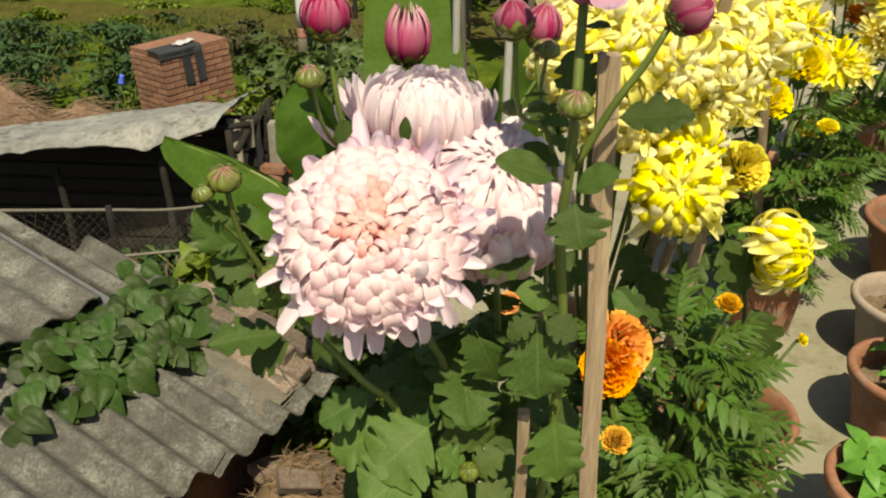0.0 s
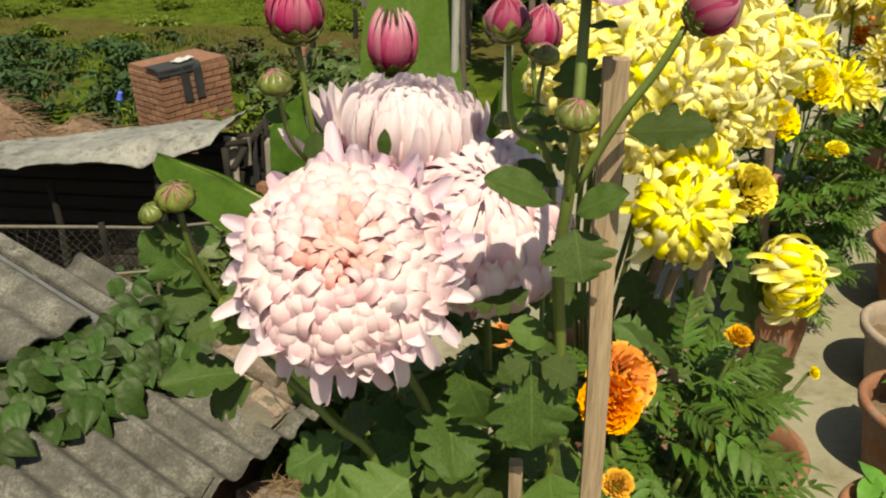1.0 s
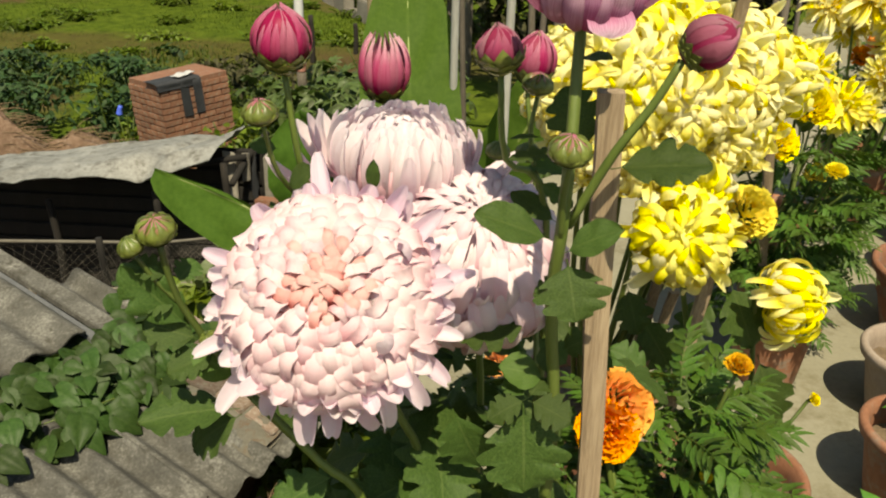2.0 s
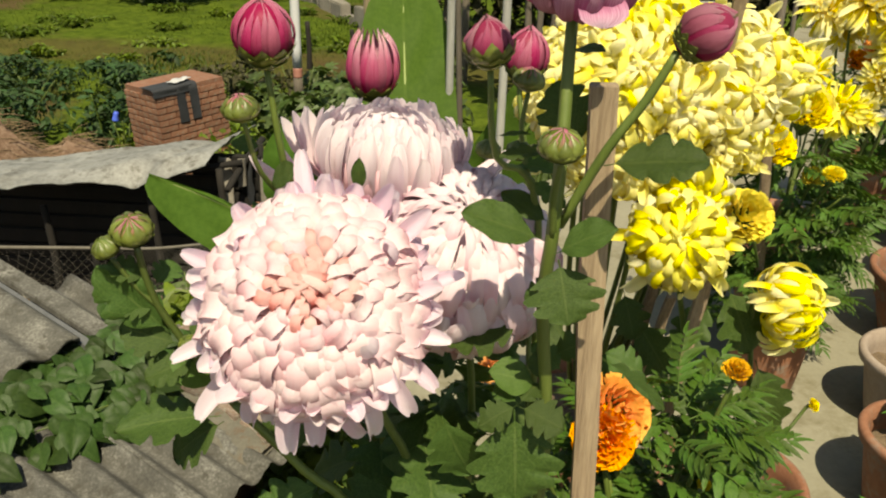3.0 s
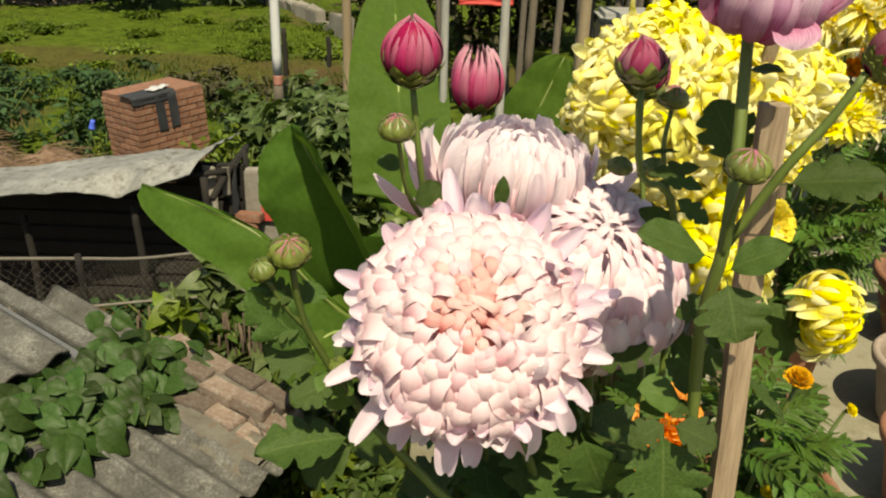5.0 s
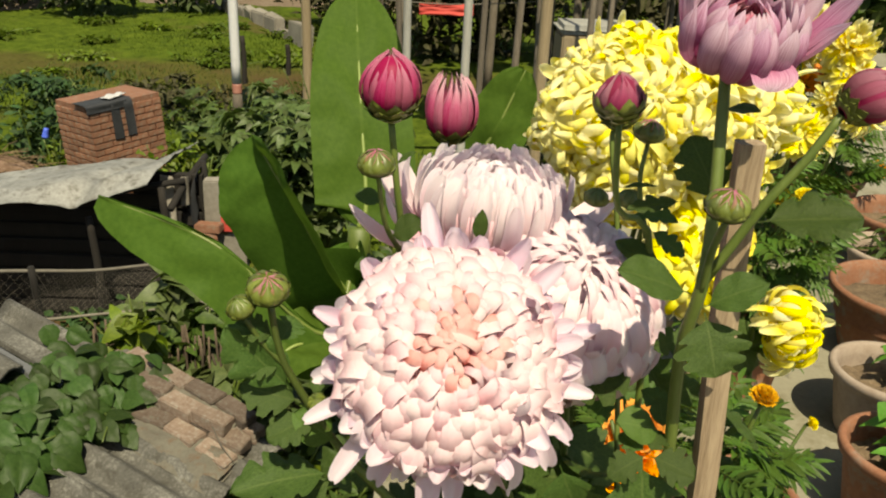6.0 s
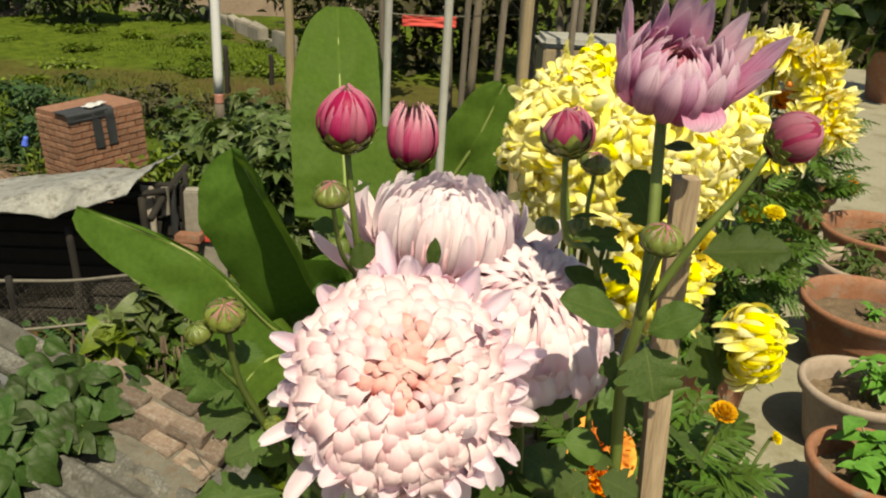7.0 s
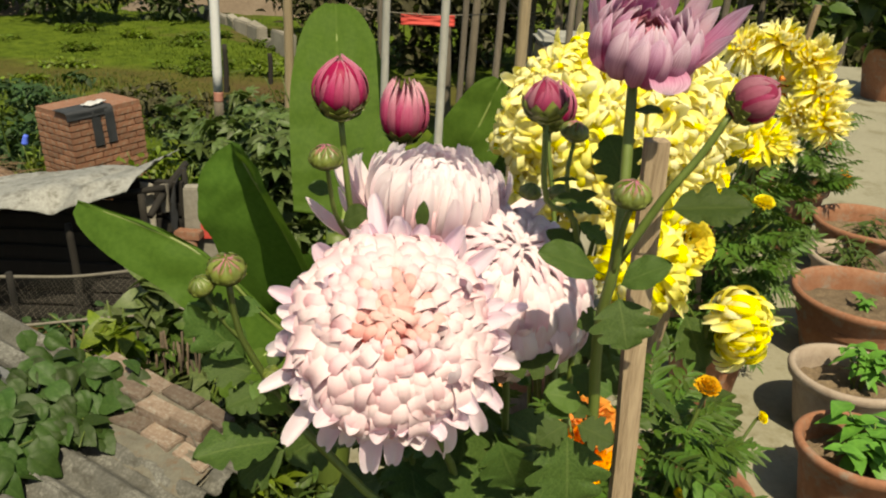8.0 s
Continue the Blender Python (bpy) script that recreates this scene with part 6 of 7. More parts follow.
cup_bloom("bloom", pink, Vector((-0.019, 0.772, 1.041)) + PINV, (0.10, -0.06, 0.99), 0.078, (M_PINK_PALE, M_PINK_PALE), 9, "pale pink half-open cup-shaped bloom", (
    (168, 1.4, 0.32, -4, 72), (185, 1.5, 0.26, -24, 60), (200, 1.35, 0.30, -10, 80), (155, 1.35, 0.32, 0, 80), (215, 1.3, 0.30, -10, 55), (176, 1.35, 0.30, 4, 85), (15, 1.5, 0.32, 0, 60), (350, 1.45, 0.3, 4, 70)))

closed_bud(pink, Vector((-0.092, 0.707, 1.157)) + PINV, (-0.02, -0.05, 1), 0.040, 0.049, M_BUD, 0.30, 19, 0.0, 0.25, "plump rosy red bud")
closed_bud(pink, Vector((-0.046, 0.892, 1.091)) + PINV, (0.0, -0.05, 1), 0.047, 0.066, M_BUD_PALE, 0.14, 17, 0.30, 0.2, "rosy red bud just opening at its tip")
closed_bud(pink, Vector((0.163, 0.604, 1.198)) + PINV, (0.80, 0.05, 0.52), 0.0310, 0.035, M_BUD_MAUVE, 0.04, 13, 0.0, 0.9, "dark mauve twisted bud")
closed_bud(pink, Vector((0.062, 0.700, 1.164)) + PINV, (-0.12, -0.1, 1), 0.0320, 0.036, M_BUD_MAUVE, 0.62, 14, 0.0, 0.5, "mauve bud half covered by green sepals")
closed_bud(pink, Vector((0.088, 0.819, 1.129)) + PINV, (0.08, 0, 1), 0.035, 0.046, M_BUD, 0.30, 14, 0.0, 0.4, "rosy pointed bud")
green_bud(pink, Vector((0.104, 0.591, 1.146)) + PINV, (0.02, -0.25, 1), 0.0240, True, "small green bud with a pink crown")
green_bud(pink, Vector((-0.164, 0.624, 1.068)) + PINV, (0.10, -0.45, 1), 0.0248, True, "small green bud with a pink crown")
green_bud(pink, Vector((-0.099, 0.664, 1.140)) + PINV, (0.02, -0.2, 1), 0.0225, True, "small green bud with a pink crown")
green_bud(pink, Vector((-0.181, 0.620, 1.056)) + PINV, (-0.3, -0.4, 1), 0.0172, False, "small closed green bud")
green_bud(pink, Vector((0.089, 0.720, 1.154)) + PINV, (0.15, -0.1, 1), 0.0210, True, "small green bud with a mauve crown")
green_bud(pink, Vector((0.063, 0.745, 1.095)) + PINV, (0.1, -0.2, 1), 0.0175, False, "small closed green bud")
green_bud(pink, Vector((0.086, 0.735, 1.098)) + PINV, (0.1, -0.2, 1), 0.0180, False, "small closed green bud")
green_bud(pink, Vector((0.037, 0.600, 0.802)) + PINV, (-0.1, -0.5, 0.8), 0.0165, False, "small closed green bud")
green_bud(pink, Vector((-0.134, 0.620, 0.987)) + PINV, (-0.1, -0.5, 0.8), 0.0120, False, "tiny green bud")


def open_flower(at, axis, hint):
    r = random.Random(21)
    v, f = lathe([(0.0, 0.0), (0.012, 0.002), (0.018, 0.012), (0.018, 0.022), (0.010, 0.028), (0.0, 0.029)], 14)
    heart = part("bloom", mesh_of("heart", v, f, [(0.0, 0.15)] * len(v)), M_MAUVE_DEEP, pink, "mauve half-open bloom with long pointed outer petals", Matrix.Translation(Vector(at)) @ frame_of(axis, hint) @ Matrix.Diagonal((1.06, 1.06, 0.98, 1.0)))
    for rc, n, wide, a0, a1, mat_, lift in ((0.0270, 13, 0.0150, -16, 124, M_MAUVE, 0.0), (0.0262, 13, 0.0138, -8, 128, M_MAUVE, 0.0), (0.0246, 14, 0.0110, 2, 134, M_MAUVE, 0.001), (0.0225, 16, 0.0080, 10, 146, M_MAUVE, 0.002), (0.0190, 20, 0.0052, 18, 150, M_MAUVE_DEEP, 0.004), (0.0150, 18, 0.0042, 28, 168, M_MAUVE_DEEP, 0.008), (0.0105, 14, 0.0038, 40, 180, M_MAUVE_DEEP, 0.013), (0.0060, 9, 0.0035, 45, 200, M_MAUVE_DEEP, 0.019)):
        row = []
        for k in range(4):
            me = petal(rc * radians(a1 - a0) * r.uniform(0.94, 1.04), wide * r.uniform(0.85, 1.15), a0, a1 + r.uniform(-10, 10), 0.85, 13, 4, 0, 0.45, 0.5, r.uniform(-0.25, 0.25), 1.0)
            me.materials.append(mat_)
            row.append(me)
        for i in range(n):
            part("petal", r.choice(row), None, heart, "", Matrix.Rotation(TAU * i / n + r.uniform(-0.12, 0.12) + rc * 90, 4, "Z") @ Matrix.Translation((0.005, 0, lift)) @ Matrix.Rotation(r.gauss(0, 0.06), 4, "X") @ Matrix.Scale(r.uniform(0.96, 1.04), 4))
    outer = []
    for k in range(7):
        me = petal(r.uniform(0.064, 0.080), r.uniform(0.0125, 0.0160), r.uniform(-12, 2), r.uniform(84, 104), 0.7, 13, 4, 0, 0.55, 0.60, r.uniform(-0.35, 0.35), 0.5)
        me.materials.append(M_MAUVE)
        outer.append(me)
    for i in range(17):
        a = TAU * i / 17 + r.uniform(-0.1, 0.1)
        if 3.75 < a < 5.6:
            continue
        lay = 0.34 * max(0.0, math.cos(a - 0.3)) ** 2 - 0.30 * max(0.0, math.sin(a)) ** 2 - 0.02
        part("petal", r.choice(outer), None, heart, "", Matrix.Rotation(a, 4, "Z") @ Matrix.Translation((0.007, 0, 0.001)) @ Matrix.Rotation(lay + r.uniform(-0.05, 0.10), 4, "Y") @ Matrix.Scale(r.uniform(0.80, 1.04) + 0.20 * max(0.0, math.cos(a - 0.2)), 4))
    curl = petal(0.023, 0.025, 70, -85, 0.30, 12, 4, 0, 0.7, 0.6, 0.3, 1.3)
    curl.materials.append(M_MAUVE)
    part("petal", curl, None, heart, "", Matrix.Rotation(5.0, 4, "Z") @ Matrix.Translation((0.0215, 0, 0.013)))
    sepal_ring(heart, 0.002, 0.026, 10, -10, 66, 0.010, -0.003)


open_flower(Vector((0.109, 0.646, 1.213)) + PINV, (0.10, -0.40, 0.91), (1, 0, 0))

LF = M_LEAF
for base, tip, face, shape, mat_, st in (
        ((0.110, 0.612, 1.067), (0.118, 0.590, 1.034), (0.05, -0.9, 0.35), LOBED[0], LF, 1.45), ((0.100, 0.612, 1.079), (0.053, 0.600, 1.104), (0.15, -0.42, 0.9), OVAL[0], LF, 1.0),
        ((0.107, 0.610, 1.071), (0.136, 0.598, 1.099), (-0.15, -0.45, 0.9), OVAL[1], LF, 1.0), ((0.131, 0.612, 1.129), (0.188, 0.600, 1.140), (0, -0.34, 0.94), LOBED[3], LF, 1.1),
        ((0.122, 0.650, 1.125), (0.102, 0.665, 1.166), (-0.2, -0.85, 0.3), LOBED[1], LF, 1.0), ((0.109, 0.640, 1.190), (0.127, 0.628, 1.194), (0, -0.3, 0.95), OVAL[0], LF, 1.2),
        ((0.118, 0.640, 1.035), (0.091, 0.640, 1.029), (0, -0.5, 0.8), LOBED[1], LF, 1.0)):
    leaf_between(pink, PINV, base, tip, face, shape, mat_, 0.0, st)
for base, tip, face, shape, mat_, st in (
        ((-0.125, 0.645, 0.911), (-0.190, 0.615, 0.926), (0, -0.30, 0.95), LOBED[2], LF, 0.75), ((-0.125, 0.650, 0.902), (-0.172, 0.640, 0.877), (-0.1, -0.6, 0.8), LOBED[1], LF, 1.0),
        ((0.090, 0.625, 0.946), (0.095, 0.600, 0.883), (0.05, -0.88, 0.4), LOBED[0], LF, 1.15), ((0.039, 0.650, 0.920), (0.060, 0.640, 0.863), (-0.3, -0.8, 0.5), LOBED[1], LF, 1.0),
        ((0.013, 0.660, 0.848), (0.052, 0.640, 0.795), (0, -0.75, 0.65), LOBED[0], M_LEAF_FRESH, 1.15), ((0.004, 0.640, 0.825), (-0.050, 0.600, 0.796), (0, -0.55, 0.85), LOBED[2], M_LEAF_FRESH, 1.3),
        ((-0.035, 0.655, 0.806), (-0.099, 0.640, 0.780), (-0.1, -0.6, 0.8), LOBED[0], M_LEAF_FRESH, 1.0), ((-0.053, 0.655, 0.846), (-0.107, 0.640, 0.816), (-0.1, -0.6, 0.8), LOBED[3], LF, 1.0),
        ((0.111, 0.640, 0.843), (0.122, 0.620, 0.773), (0.1, -0.85, 0.4), LOBED[0], M_LEAF_FRESH, 1.05), ((-0.004, 0.620, 0.795), (-0.057, 0.580, 0.777), (0, -0.5, 0.85), LOBED[2], M_LEAF_FRESH, 1.2)):
    leaf_between(pink, PINV, base, tip, face, shape, mat_, 0.0, st)
for base, tip, face, shape, mat_, st in (
        ((0.097, 0.680, 0.986), (0.038, 0.660, 0.991), (0, -0.5, 0.85), LOBED[1], LF, 1.1), ((0.157, 0.690, 0.952), (0.219, 0.720, 0.891), (0.1, -0.3, 0.95), LOBED[3], LF, 0.42),
        ((0.092, 0.620, 0.953), (0.065, 0.610, 0.944), (0, -0.5, 0.85), LOBED[1], LF, 1.0), ((0.092, 0.622, 0.953), (0.076, 0.640, 0.956), (0, -0.6, 0.8), LOBED[3], LF, 1.0),
        ((0.093, 0.620, 0.954), (0.106, 0.640, 0.961), (0, -0.6, 0.8), LOBED[0], LF, 0.9), ((0.093, 0.620, 0.952), (0.122, 0.605, 0.950), (0, -0.5, 0.85), LOBED[2], LF, 1.0),
        ((0.037, 0.605, 0.793), (0.009, 0.600, 0.823), (0, -0.5, 0.85), LOBED[3], M_LEAF_FRESH, 1.1), ((0.038, 0.605, 0.793), (0.062, 0.605, 0.822), (0, -0.5, 0.85), LOBED[1], M_LEAF_FRESH, 1.1),
        ((0.038, 0.600, 0.792), (0.009, 0.580, 0.775), (0, -0.5, 0.85), LOBED[2], M_LEAF_FRESH, 1.1), ((0.040, 0.600, 0.791), (0.076, 0.585, 0.776), (0, -0.5, 0.85), LOBED[0], M_LEAF_FRESH, 1.1)):
    leaf_between(pink, PINV, base, tip, face, shape, mat_, 0.0, st)
for base, tip, face, shape, mat_, st in (
        ((-0.094, 0.690, 1.106), (-0.114, 0.685, 1.112), (-0.1, -0.5, 0.8), OVAL[0], LF, 1.2), ((-0.091, 0.690, 1.078), (-0.072, 0.680, 1.097), (0.1, -0.6, 0.8), OVAL[1], LF, 1.1),
        ((-0.089, 0.708, 1.126), (-0.076, 0.700, 1.139), (0, -0.5, 0.8), OVAL[0], LF, 0.6), ((-0.087, 0.700, 1.053), (-0.115, 0.690, 1.056), (0, -0.4, 0.9), LOBED[3], LF, 1.0),
        ((-0.152, 0.636, 0.985), (-0.192, 0.622, 1.038), (-0.1, -0.9, 0.45), LOBED[3], LF, 0.85), ((-0.147, 0.638, 0.975), (-0.184, 0.628, 0.992), (-0.1, -0.8, 0.6), LOBED[1], LF, 1.0), ((-0.162, 0.632, 1.028), (-0.182, 0.625, 1.044), (-0.2, -0.5, 0.8), LOBED[1], LF, 1.0), ((-0.158, 0.633, 1.006), (-0.182, 0.630, 1.010), (-0.1, -0.6, 0.8), LOBED[0], LF, 1.1),
        ((-0.161, 0.640, 1.019), (-0.153, 0.660, 1.031), (0, -0.8, 0.5), LOBED[2], LF, 1.0), ((-0.135, 0.640, 0.964), (-0.168, 0.620, 0.959), (0, -0.5, 0.85), LOBED[0], LF, 0.9),
        ((-0.139, 0.640, 0.976), (-0.132, 0.650, 0.996), (0, -0.8, 0.5), OVAL[1], LF, 0.9), ((-0.123, 0.640, 0.940), (-0.149, 0.630, 0.971), (0, -0.6, 0.8), OVAL[0], M_LEAF_FRESH, 1.1)):
    leaf_between(pink, PINV, base, tip, face, shape, mat_, 0.0, st)
for base, tip, face, shape, mat_, st in (
        ((0.107, 0.640, 0.958), (0.075, 0.630, 0.975), (0, -0.5, 0.85), OVAL[1], M_LEAF_FRESH, 1.2), ((0.108, 0.642, 0.958), (0.106, 0.655, 0.977), (0, -0.6, 0.8), OVAL[0], LF, 1.2),
        ((0.081, 0.715, 1.093), (0.110, 0.700, 1.102), (0, -0.4, 0.9), LOBED[1], LF, 0.7), ((0.093, 0.700, 1.088), (0.119, 0.690, 1.073), (0.1, -0.6, 0.8), LOBED[3], LF, 0.8),
        ((0.067, 0.700, 1.118), (0.090, 0.690, 1.126), (0, -0.4, 0.9), OVAL[0], LF, 0.4), ((-0.028, 0.700, 1.072), (-0.027, 0.690, 1.098), (0, -0.9, 0.3), OVAL[1], LF, 0.6),
        ((0.109, 0.680, 1.117), (0.070, 0.680, 1.111), (0, -0.4, 0.9), LOBED[3], LF, 0.6), ((0.110, 0.700, 1.055), (0.075, 0.710, 1.076), (0, -0.6, 0.8), OVAL[0], LF, 0.8),
        ((0.117, 0.690, 0.950), (0.146, 0.690, 0.969), (0.1, -0.6, 0.8), LOBED[0], LF, 0.9), ((0.127, 0.680, 0.944), (0.106, 0.680, 0.966), (0, -0.7, 0.7), LOBED[1], LF, 0.9)):
    leaf_between(pink, PINV, base, tip, face, shape, mat_, 0.0, st)

# leaves deeper in the plant
deep = random.Random(31)
for i in range(330):
    z = deep.uniform(0.30, 0.95)
    x, y = deep.uniform(-0.10, 0.16), deep.uniform(0.67, 0.92)
    if (x < -0.02 and z > 0.80) or (x > 0.09 and z > 0.55):
        continue
    a = deep.uniform(0, TAU)
    d = Vector((math.cos(a), math.sin(a), deep.uniform(-0.6, 0.1)))
    ln = deep.uniform(0.05, 0.085)
    leaf_between(pink, PINV, Vector((x, y, z)), Vector((x, y, z)) + d * ln, (deep.gauss(0, 0.3), -0.4, 0.9), deep.choice(LOBED), M_LEAF, deep.uniform(-0.5, 0.5), deep.uniform(0.8, 1.2))


# ---- stakes ----
def split_stake(name, top, foot, w, d, label, seed, group="stakes"):
    """A rough split-wood stake with slightly uneven sides."""
    t, f = Vector(top), Vector(foot)
    n = 26
    verts = []
    for i in range(n):
        k = i / (n - 1)
        p = f.lerp(t, k) + Vector((0.004 * noise.noise((k * 5, seed, 0)), 0.003 * noise.noise((k * 5, seed, 4)), 0))
        for q, (a, b) in enumerate(((-1, -1), (-0.2, -1.08), (1, -0.9), (1.05, 0.3), (0.9, 1), (-0.9, 1.0), (-1.06, 0.2))):
            j = 1 + 0.10 * noise.noise((k * 14, q * 3.1, seed))
            verts.append(p + Vector((a * w / 2 * j, b * d / 2 * j, 0.0025 * noise.noise((q * 2.0, seed, 9)) if i == n - 1 else 0)))
    faces = grid_faces(n, 7, 0, True) + [tuple(range(7))[::-1], tuple(range((n - 1) * 7, n * 7))]
    return tagged(part(name, mesh_of(name, verts, faces, None, False), M_STAKE), label, "stake", group)


split_stake("wooden_stake", (0.131, 0.644, 1.169), (0.178, 0.636, 0.16), 0.0165, 0.014, "rough split wooden stake beside the pink chrysanthemum", 1)
split_stake("wooden_stake", (0.085, 0.640, 0.841), (0.085, 0.665, 0.16), 0.011, 0.010, "short broken wooden stake among chrysanthemum leaves", 2)
split_stake("wooden_stake", (0.433, 1.420, 0.695), (0.40, 1.50, 0.12), 0.020, 0.018, "brown wooden stake under yellow blooms", 3)
split_stake("wooden_stake", (0.430, 1.620, 0.545), (0.37, 1.70, 0.12), 0.018, 0.016, "thin brown stake behind yellow blooms", 4)
split_stake("wooden_stake", (0.443, 1.520, 1.139), (0.36, 1.72, 0.12), 0.020, 0.018, "brown wooden stake rising through yellow blooms", 5)
split_stake("wooden_stake", (1.458, 3.250, 1.063), (1.46, 3.45, 0.10), 0.022, 0.020, "tan cane stake behind yellow blooms", 6)
split_stake("wooden_stake", (0.697, 2.100, 0.891), (0.85, 2.3, 0.10), 0.022, 0.020, "brown wooden stake behind yellow blooms", 7)


# ---- marigolds ----
def feather_leaf(length, pairs=6, seed=0):
    pieces = []
    r = random.Random(seed)
    v, f = tube([(0, 0, 0), (length * 0.5, 0, 0.01 * length), (length, 0, -0.10 * length)], [length * 0.012, length * 0.010, length * 0.006], 4, False)
    pieces.append((v, f, [(0, 0.5)] * len(v)))
    for i in range(pairs):
        t = 0.16 + 0.74 * i / (pairs - 1)
        ln = length * (0.42 - 0.24 * abs(t - 0.45)) * r.uniform(0.9, 1.1)
        for s in (-1, 1):
            v, f, u = simple_leaf(ln, ln * 0.33, 0.35, 0.25, 0, 5)
            m = Matrix.Translation((length * t, 0, 0.01 * length - 0.1 * length * t * t)) @ Matrix.Rotation(s * r.uniform(0.75, 1.0), 4, "Z") @ Matrix.Rotation(r.uniform(-0.1, 0.25), 4, "Y")
            pieces.append(([m @ Vector(p) for p in v], f, u))
    v, f, u = simple_leaf(length * 0.3, length * 0.085, 0.35, 0.3, 0, 5)
    pieces.append(([Vector(p) + Vector((length * 0.96, 0, -0.09 * length)) for p in v], f, u))
    return mesh_of("feather_leaf", *joined(pieces))


FEATHER = [feather_leaf(1.0, 6, 1), feather_leaf(1.0, 7, 2), feather_leaf(1.0, 6, 3)]


def pompom(radius, material, seed, count=90, flat=0.62):
    """A ruffled marigold head in one mesh."""
    r = random.Random(seed)
    pieces = []
    for i in range(count):
        t = (i + 0.5) / count
        phi = math.acos(1 - 1.12 * t)
        a = i * 2.39996
        n = 4
        verts, uvs = [], []
        ln, w = radius * r.uniform(0.42, 0.60), radius * r.uniform(0.34, 0.48)
        for k in range(n + 1):
            q = k / n
            for c in range(5):
                s = c / 4 * 2 - 1
                verts.append(Vector((ln * q, w * 0.5 * s * (0.35 + 0.75 * q), ln * 0.30 * q * q + 0.14 * w * math.sin(c * 2.6 + seed + i) * q + 0.08 * ln * q)))
                uvs.append((s, q))
        base = Vector((math.sin(phi) * math.cos(a), math.sin(phi) * math.sin(a), math.cos(phi) * flat)) * radius * 0.62
        m = Matrix.Translation(base) @ Matrix.Rotation(a, 4, "Z") @ Matrix.Rotation(-(math.pi / 2 - phi) * 0.85 + r.uniform(-0.25, 0.25), 4, "Y") @ Matrix.Rotation(r.uniform(-0.4, 0.4), 4, "X")
        pieces.append(([m @ v for v in verts], grid_faces(n + 1, 5), uvs))
    me = mesh_of("flower_head", *joined(pieces))
    me.materials.append(material)
    return me


def cup_mesh(r):
    v, f = lathe([(r * 0.1, -r * 1.1), (r * 0.32, -r * 0.8), (r * 0.44, -r * 0.3), (r * 0.5, r * 0.05)], 10)
    return mesh_of("calyx", v, f)


def marigold(x, y, z, spread, height, count, leaf_len, heads, label, low=0.15, seed=1, material=None):
    """A bushy marigold. heads: (place, axis, radius, material)."""
    r = random.Random(seed)
    base = Vector((x, y, z))
    g = thing("marigold_plant", base, label, "flower", "marigolds in pots")
    for i in range(7):
        a = TAU * i / 7 + r.uniform(-0.3, 0.3)
        tip = Vector((math.cos(a) * spread * 0.6, math.sin(a) * spread * 0.6, height * r.uniform(0.65, 0.95)))
        part("stem", stem_mesh([(0.01 * math.cos(a), 0.01 * math.sin(a), -0.03), tip * 0.5 + Vector((0, 0, height * 0.1)), tip], 0.006, 0.003, 6), M_STEM, g)
    for i in range(count):
        a, q = r.uniform(0, TAU), r.random() ** 0.6
        h = height * (low + (1 - low) * r.random())
        k = math.sqrt(max(0.08, 1 - ((h / height - 0.45) / 0.62) ** 2))
        p = Vector((math.cos(a) * spread * q * k * 0.75, math.sin(a) * spread * q * k * 0.75, h))
        if any(rad > 0.015 and (p + base - Vector(at)).dot(Vector((-0.2, -0.86, 0.45))) > 0 and ((p + base - Vector(at)) - Vector((-0.2, -0.86, 0.45)) * (p + base - Vector(at)).dot(Vector((-0.2, -0.86, 0.45)))).length < rad * 1.9 for at, ax, rad, mt in heads):
            continue
        m = Matrix.Translation(p) @ Matrix.Rotation(a + r.gauss(0, 0.5), 4, "Z") @ Matrix.Rotation(r.uniform(-0.6, 0.45), 4, "Y") @ Matrix.Rotation(r.gauss(0, 0.35), 4, "X") @ Matrix.Scale(leaf_len * r.uniform(0.7, 1.25), 4)
        part("leaf", dressed(r.choice(FEATHER), material or M_FEATHER), None, g, "", m)
    for k, (at, axis, rad, mat_) in enumerate(heads):
        p = Vector(at) - base
        ax = Vector(axis).normalized()
        foot = Vector((p.x * 0.35, p.y * 0.35, max(0.02, p.z * 0.35)))
        part("flower_stalk", stem_mesh([foot, foot.lerp(p, 0.6) + Vector((0, 0, 0.02)), p - ax * rad * 1.0], 0.0035, 0.003, 6), M_STEM, g)
        hd = part("flower_head", pompom(rad, mat_, seed * 10 + k), None, g, "ruffled round flower head", Matrix.Translation(p) @ frame_of(ax))
        part("calyx", cup_mesh(rad), M_STEM, hd)
    return g


marigold(0.31, 1.10, SOIL_ORANGE, 0.20, 0.47, 360, 0.098, [
    ((0.264, 1.200, 0.554), (0.25, -0.75, 0.6), 0.050, M_ORANGE), ((0.251, 1.170, 0.529), (-0.05, -0.75, 0.6), 0.042, M_ORANGE),
    ((0.077, 1.020, 0.730), (-0.2, -0.6, 0.6), 0.016, M_ORANGE), ((0.229, 0.930, 0.576), (0, -0.45, 0.9), 0.018, M_AMBER), ((0.400, 1.100, 0.698), (0, -0.25, 0.95), 0.0165, M_AMBER),
    ((0.369, 1.050, 0.552), (0, -0.5, 0.8), 0.008, M_GOLD), ((0.645, 1.400, 0.457), (0.5, -0.4, 0.5), 0.011, M_GOLD)], "bushy marigold with orange ruffled flowers and feathery leaves", 0.12, 3)
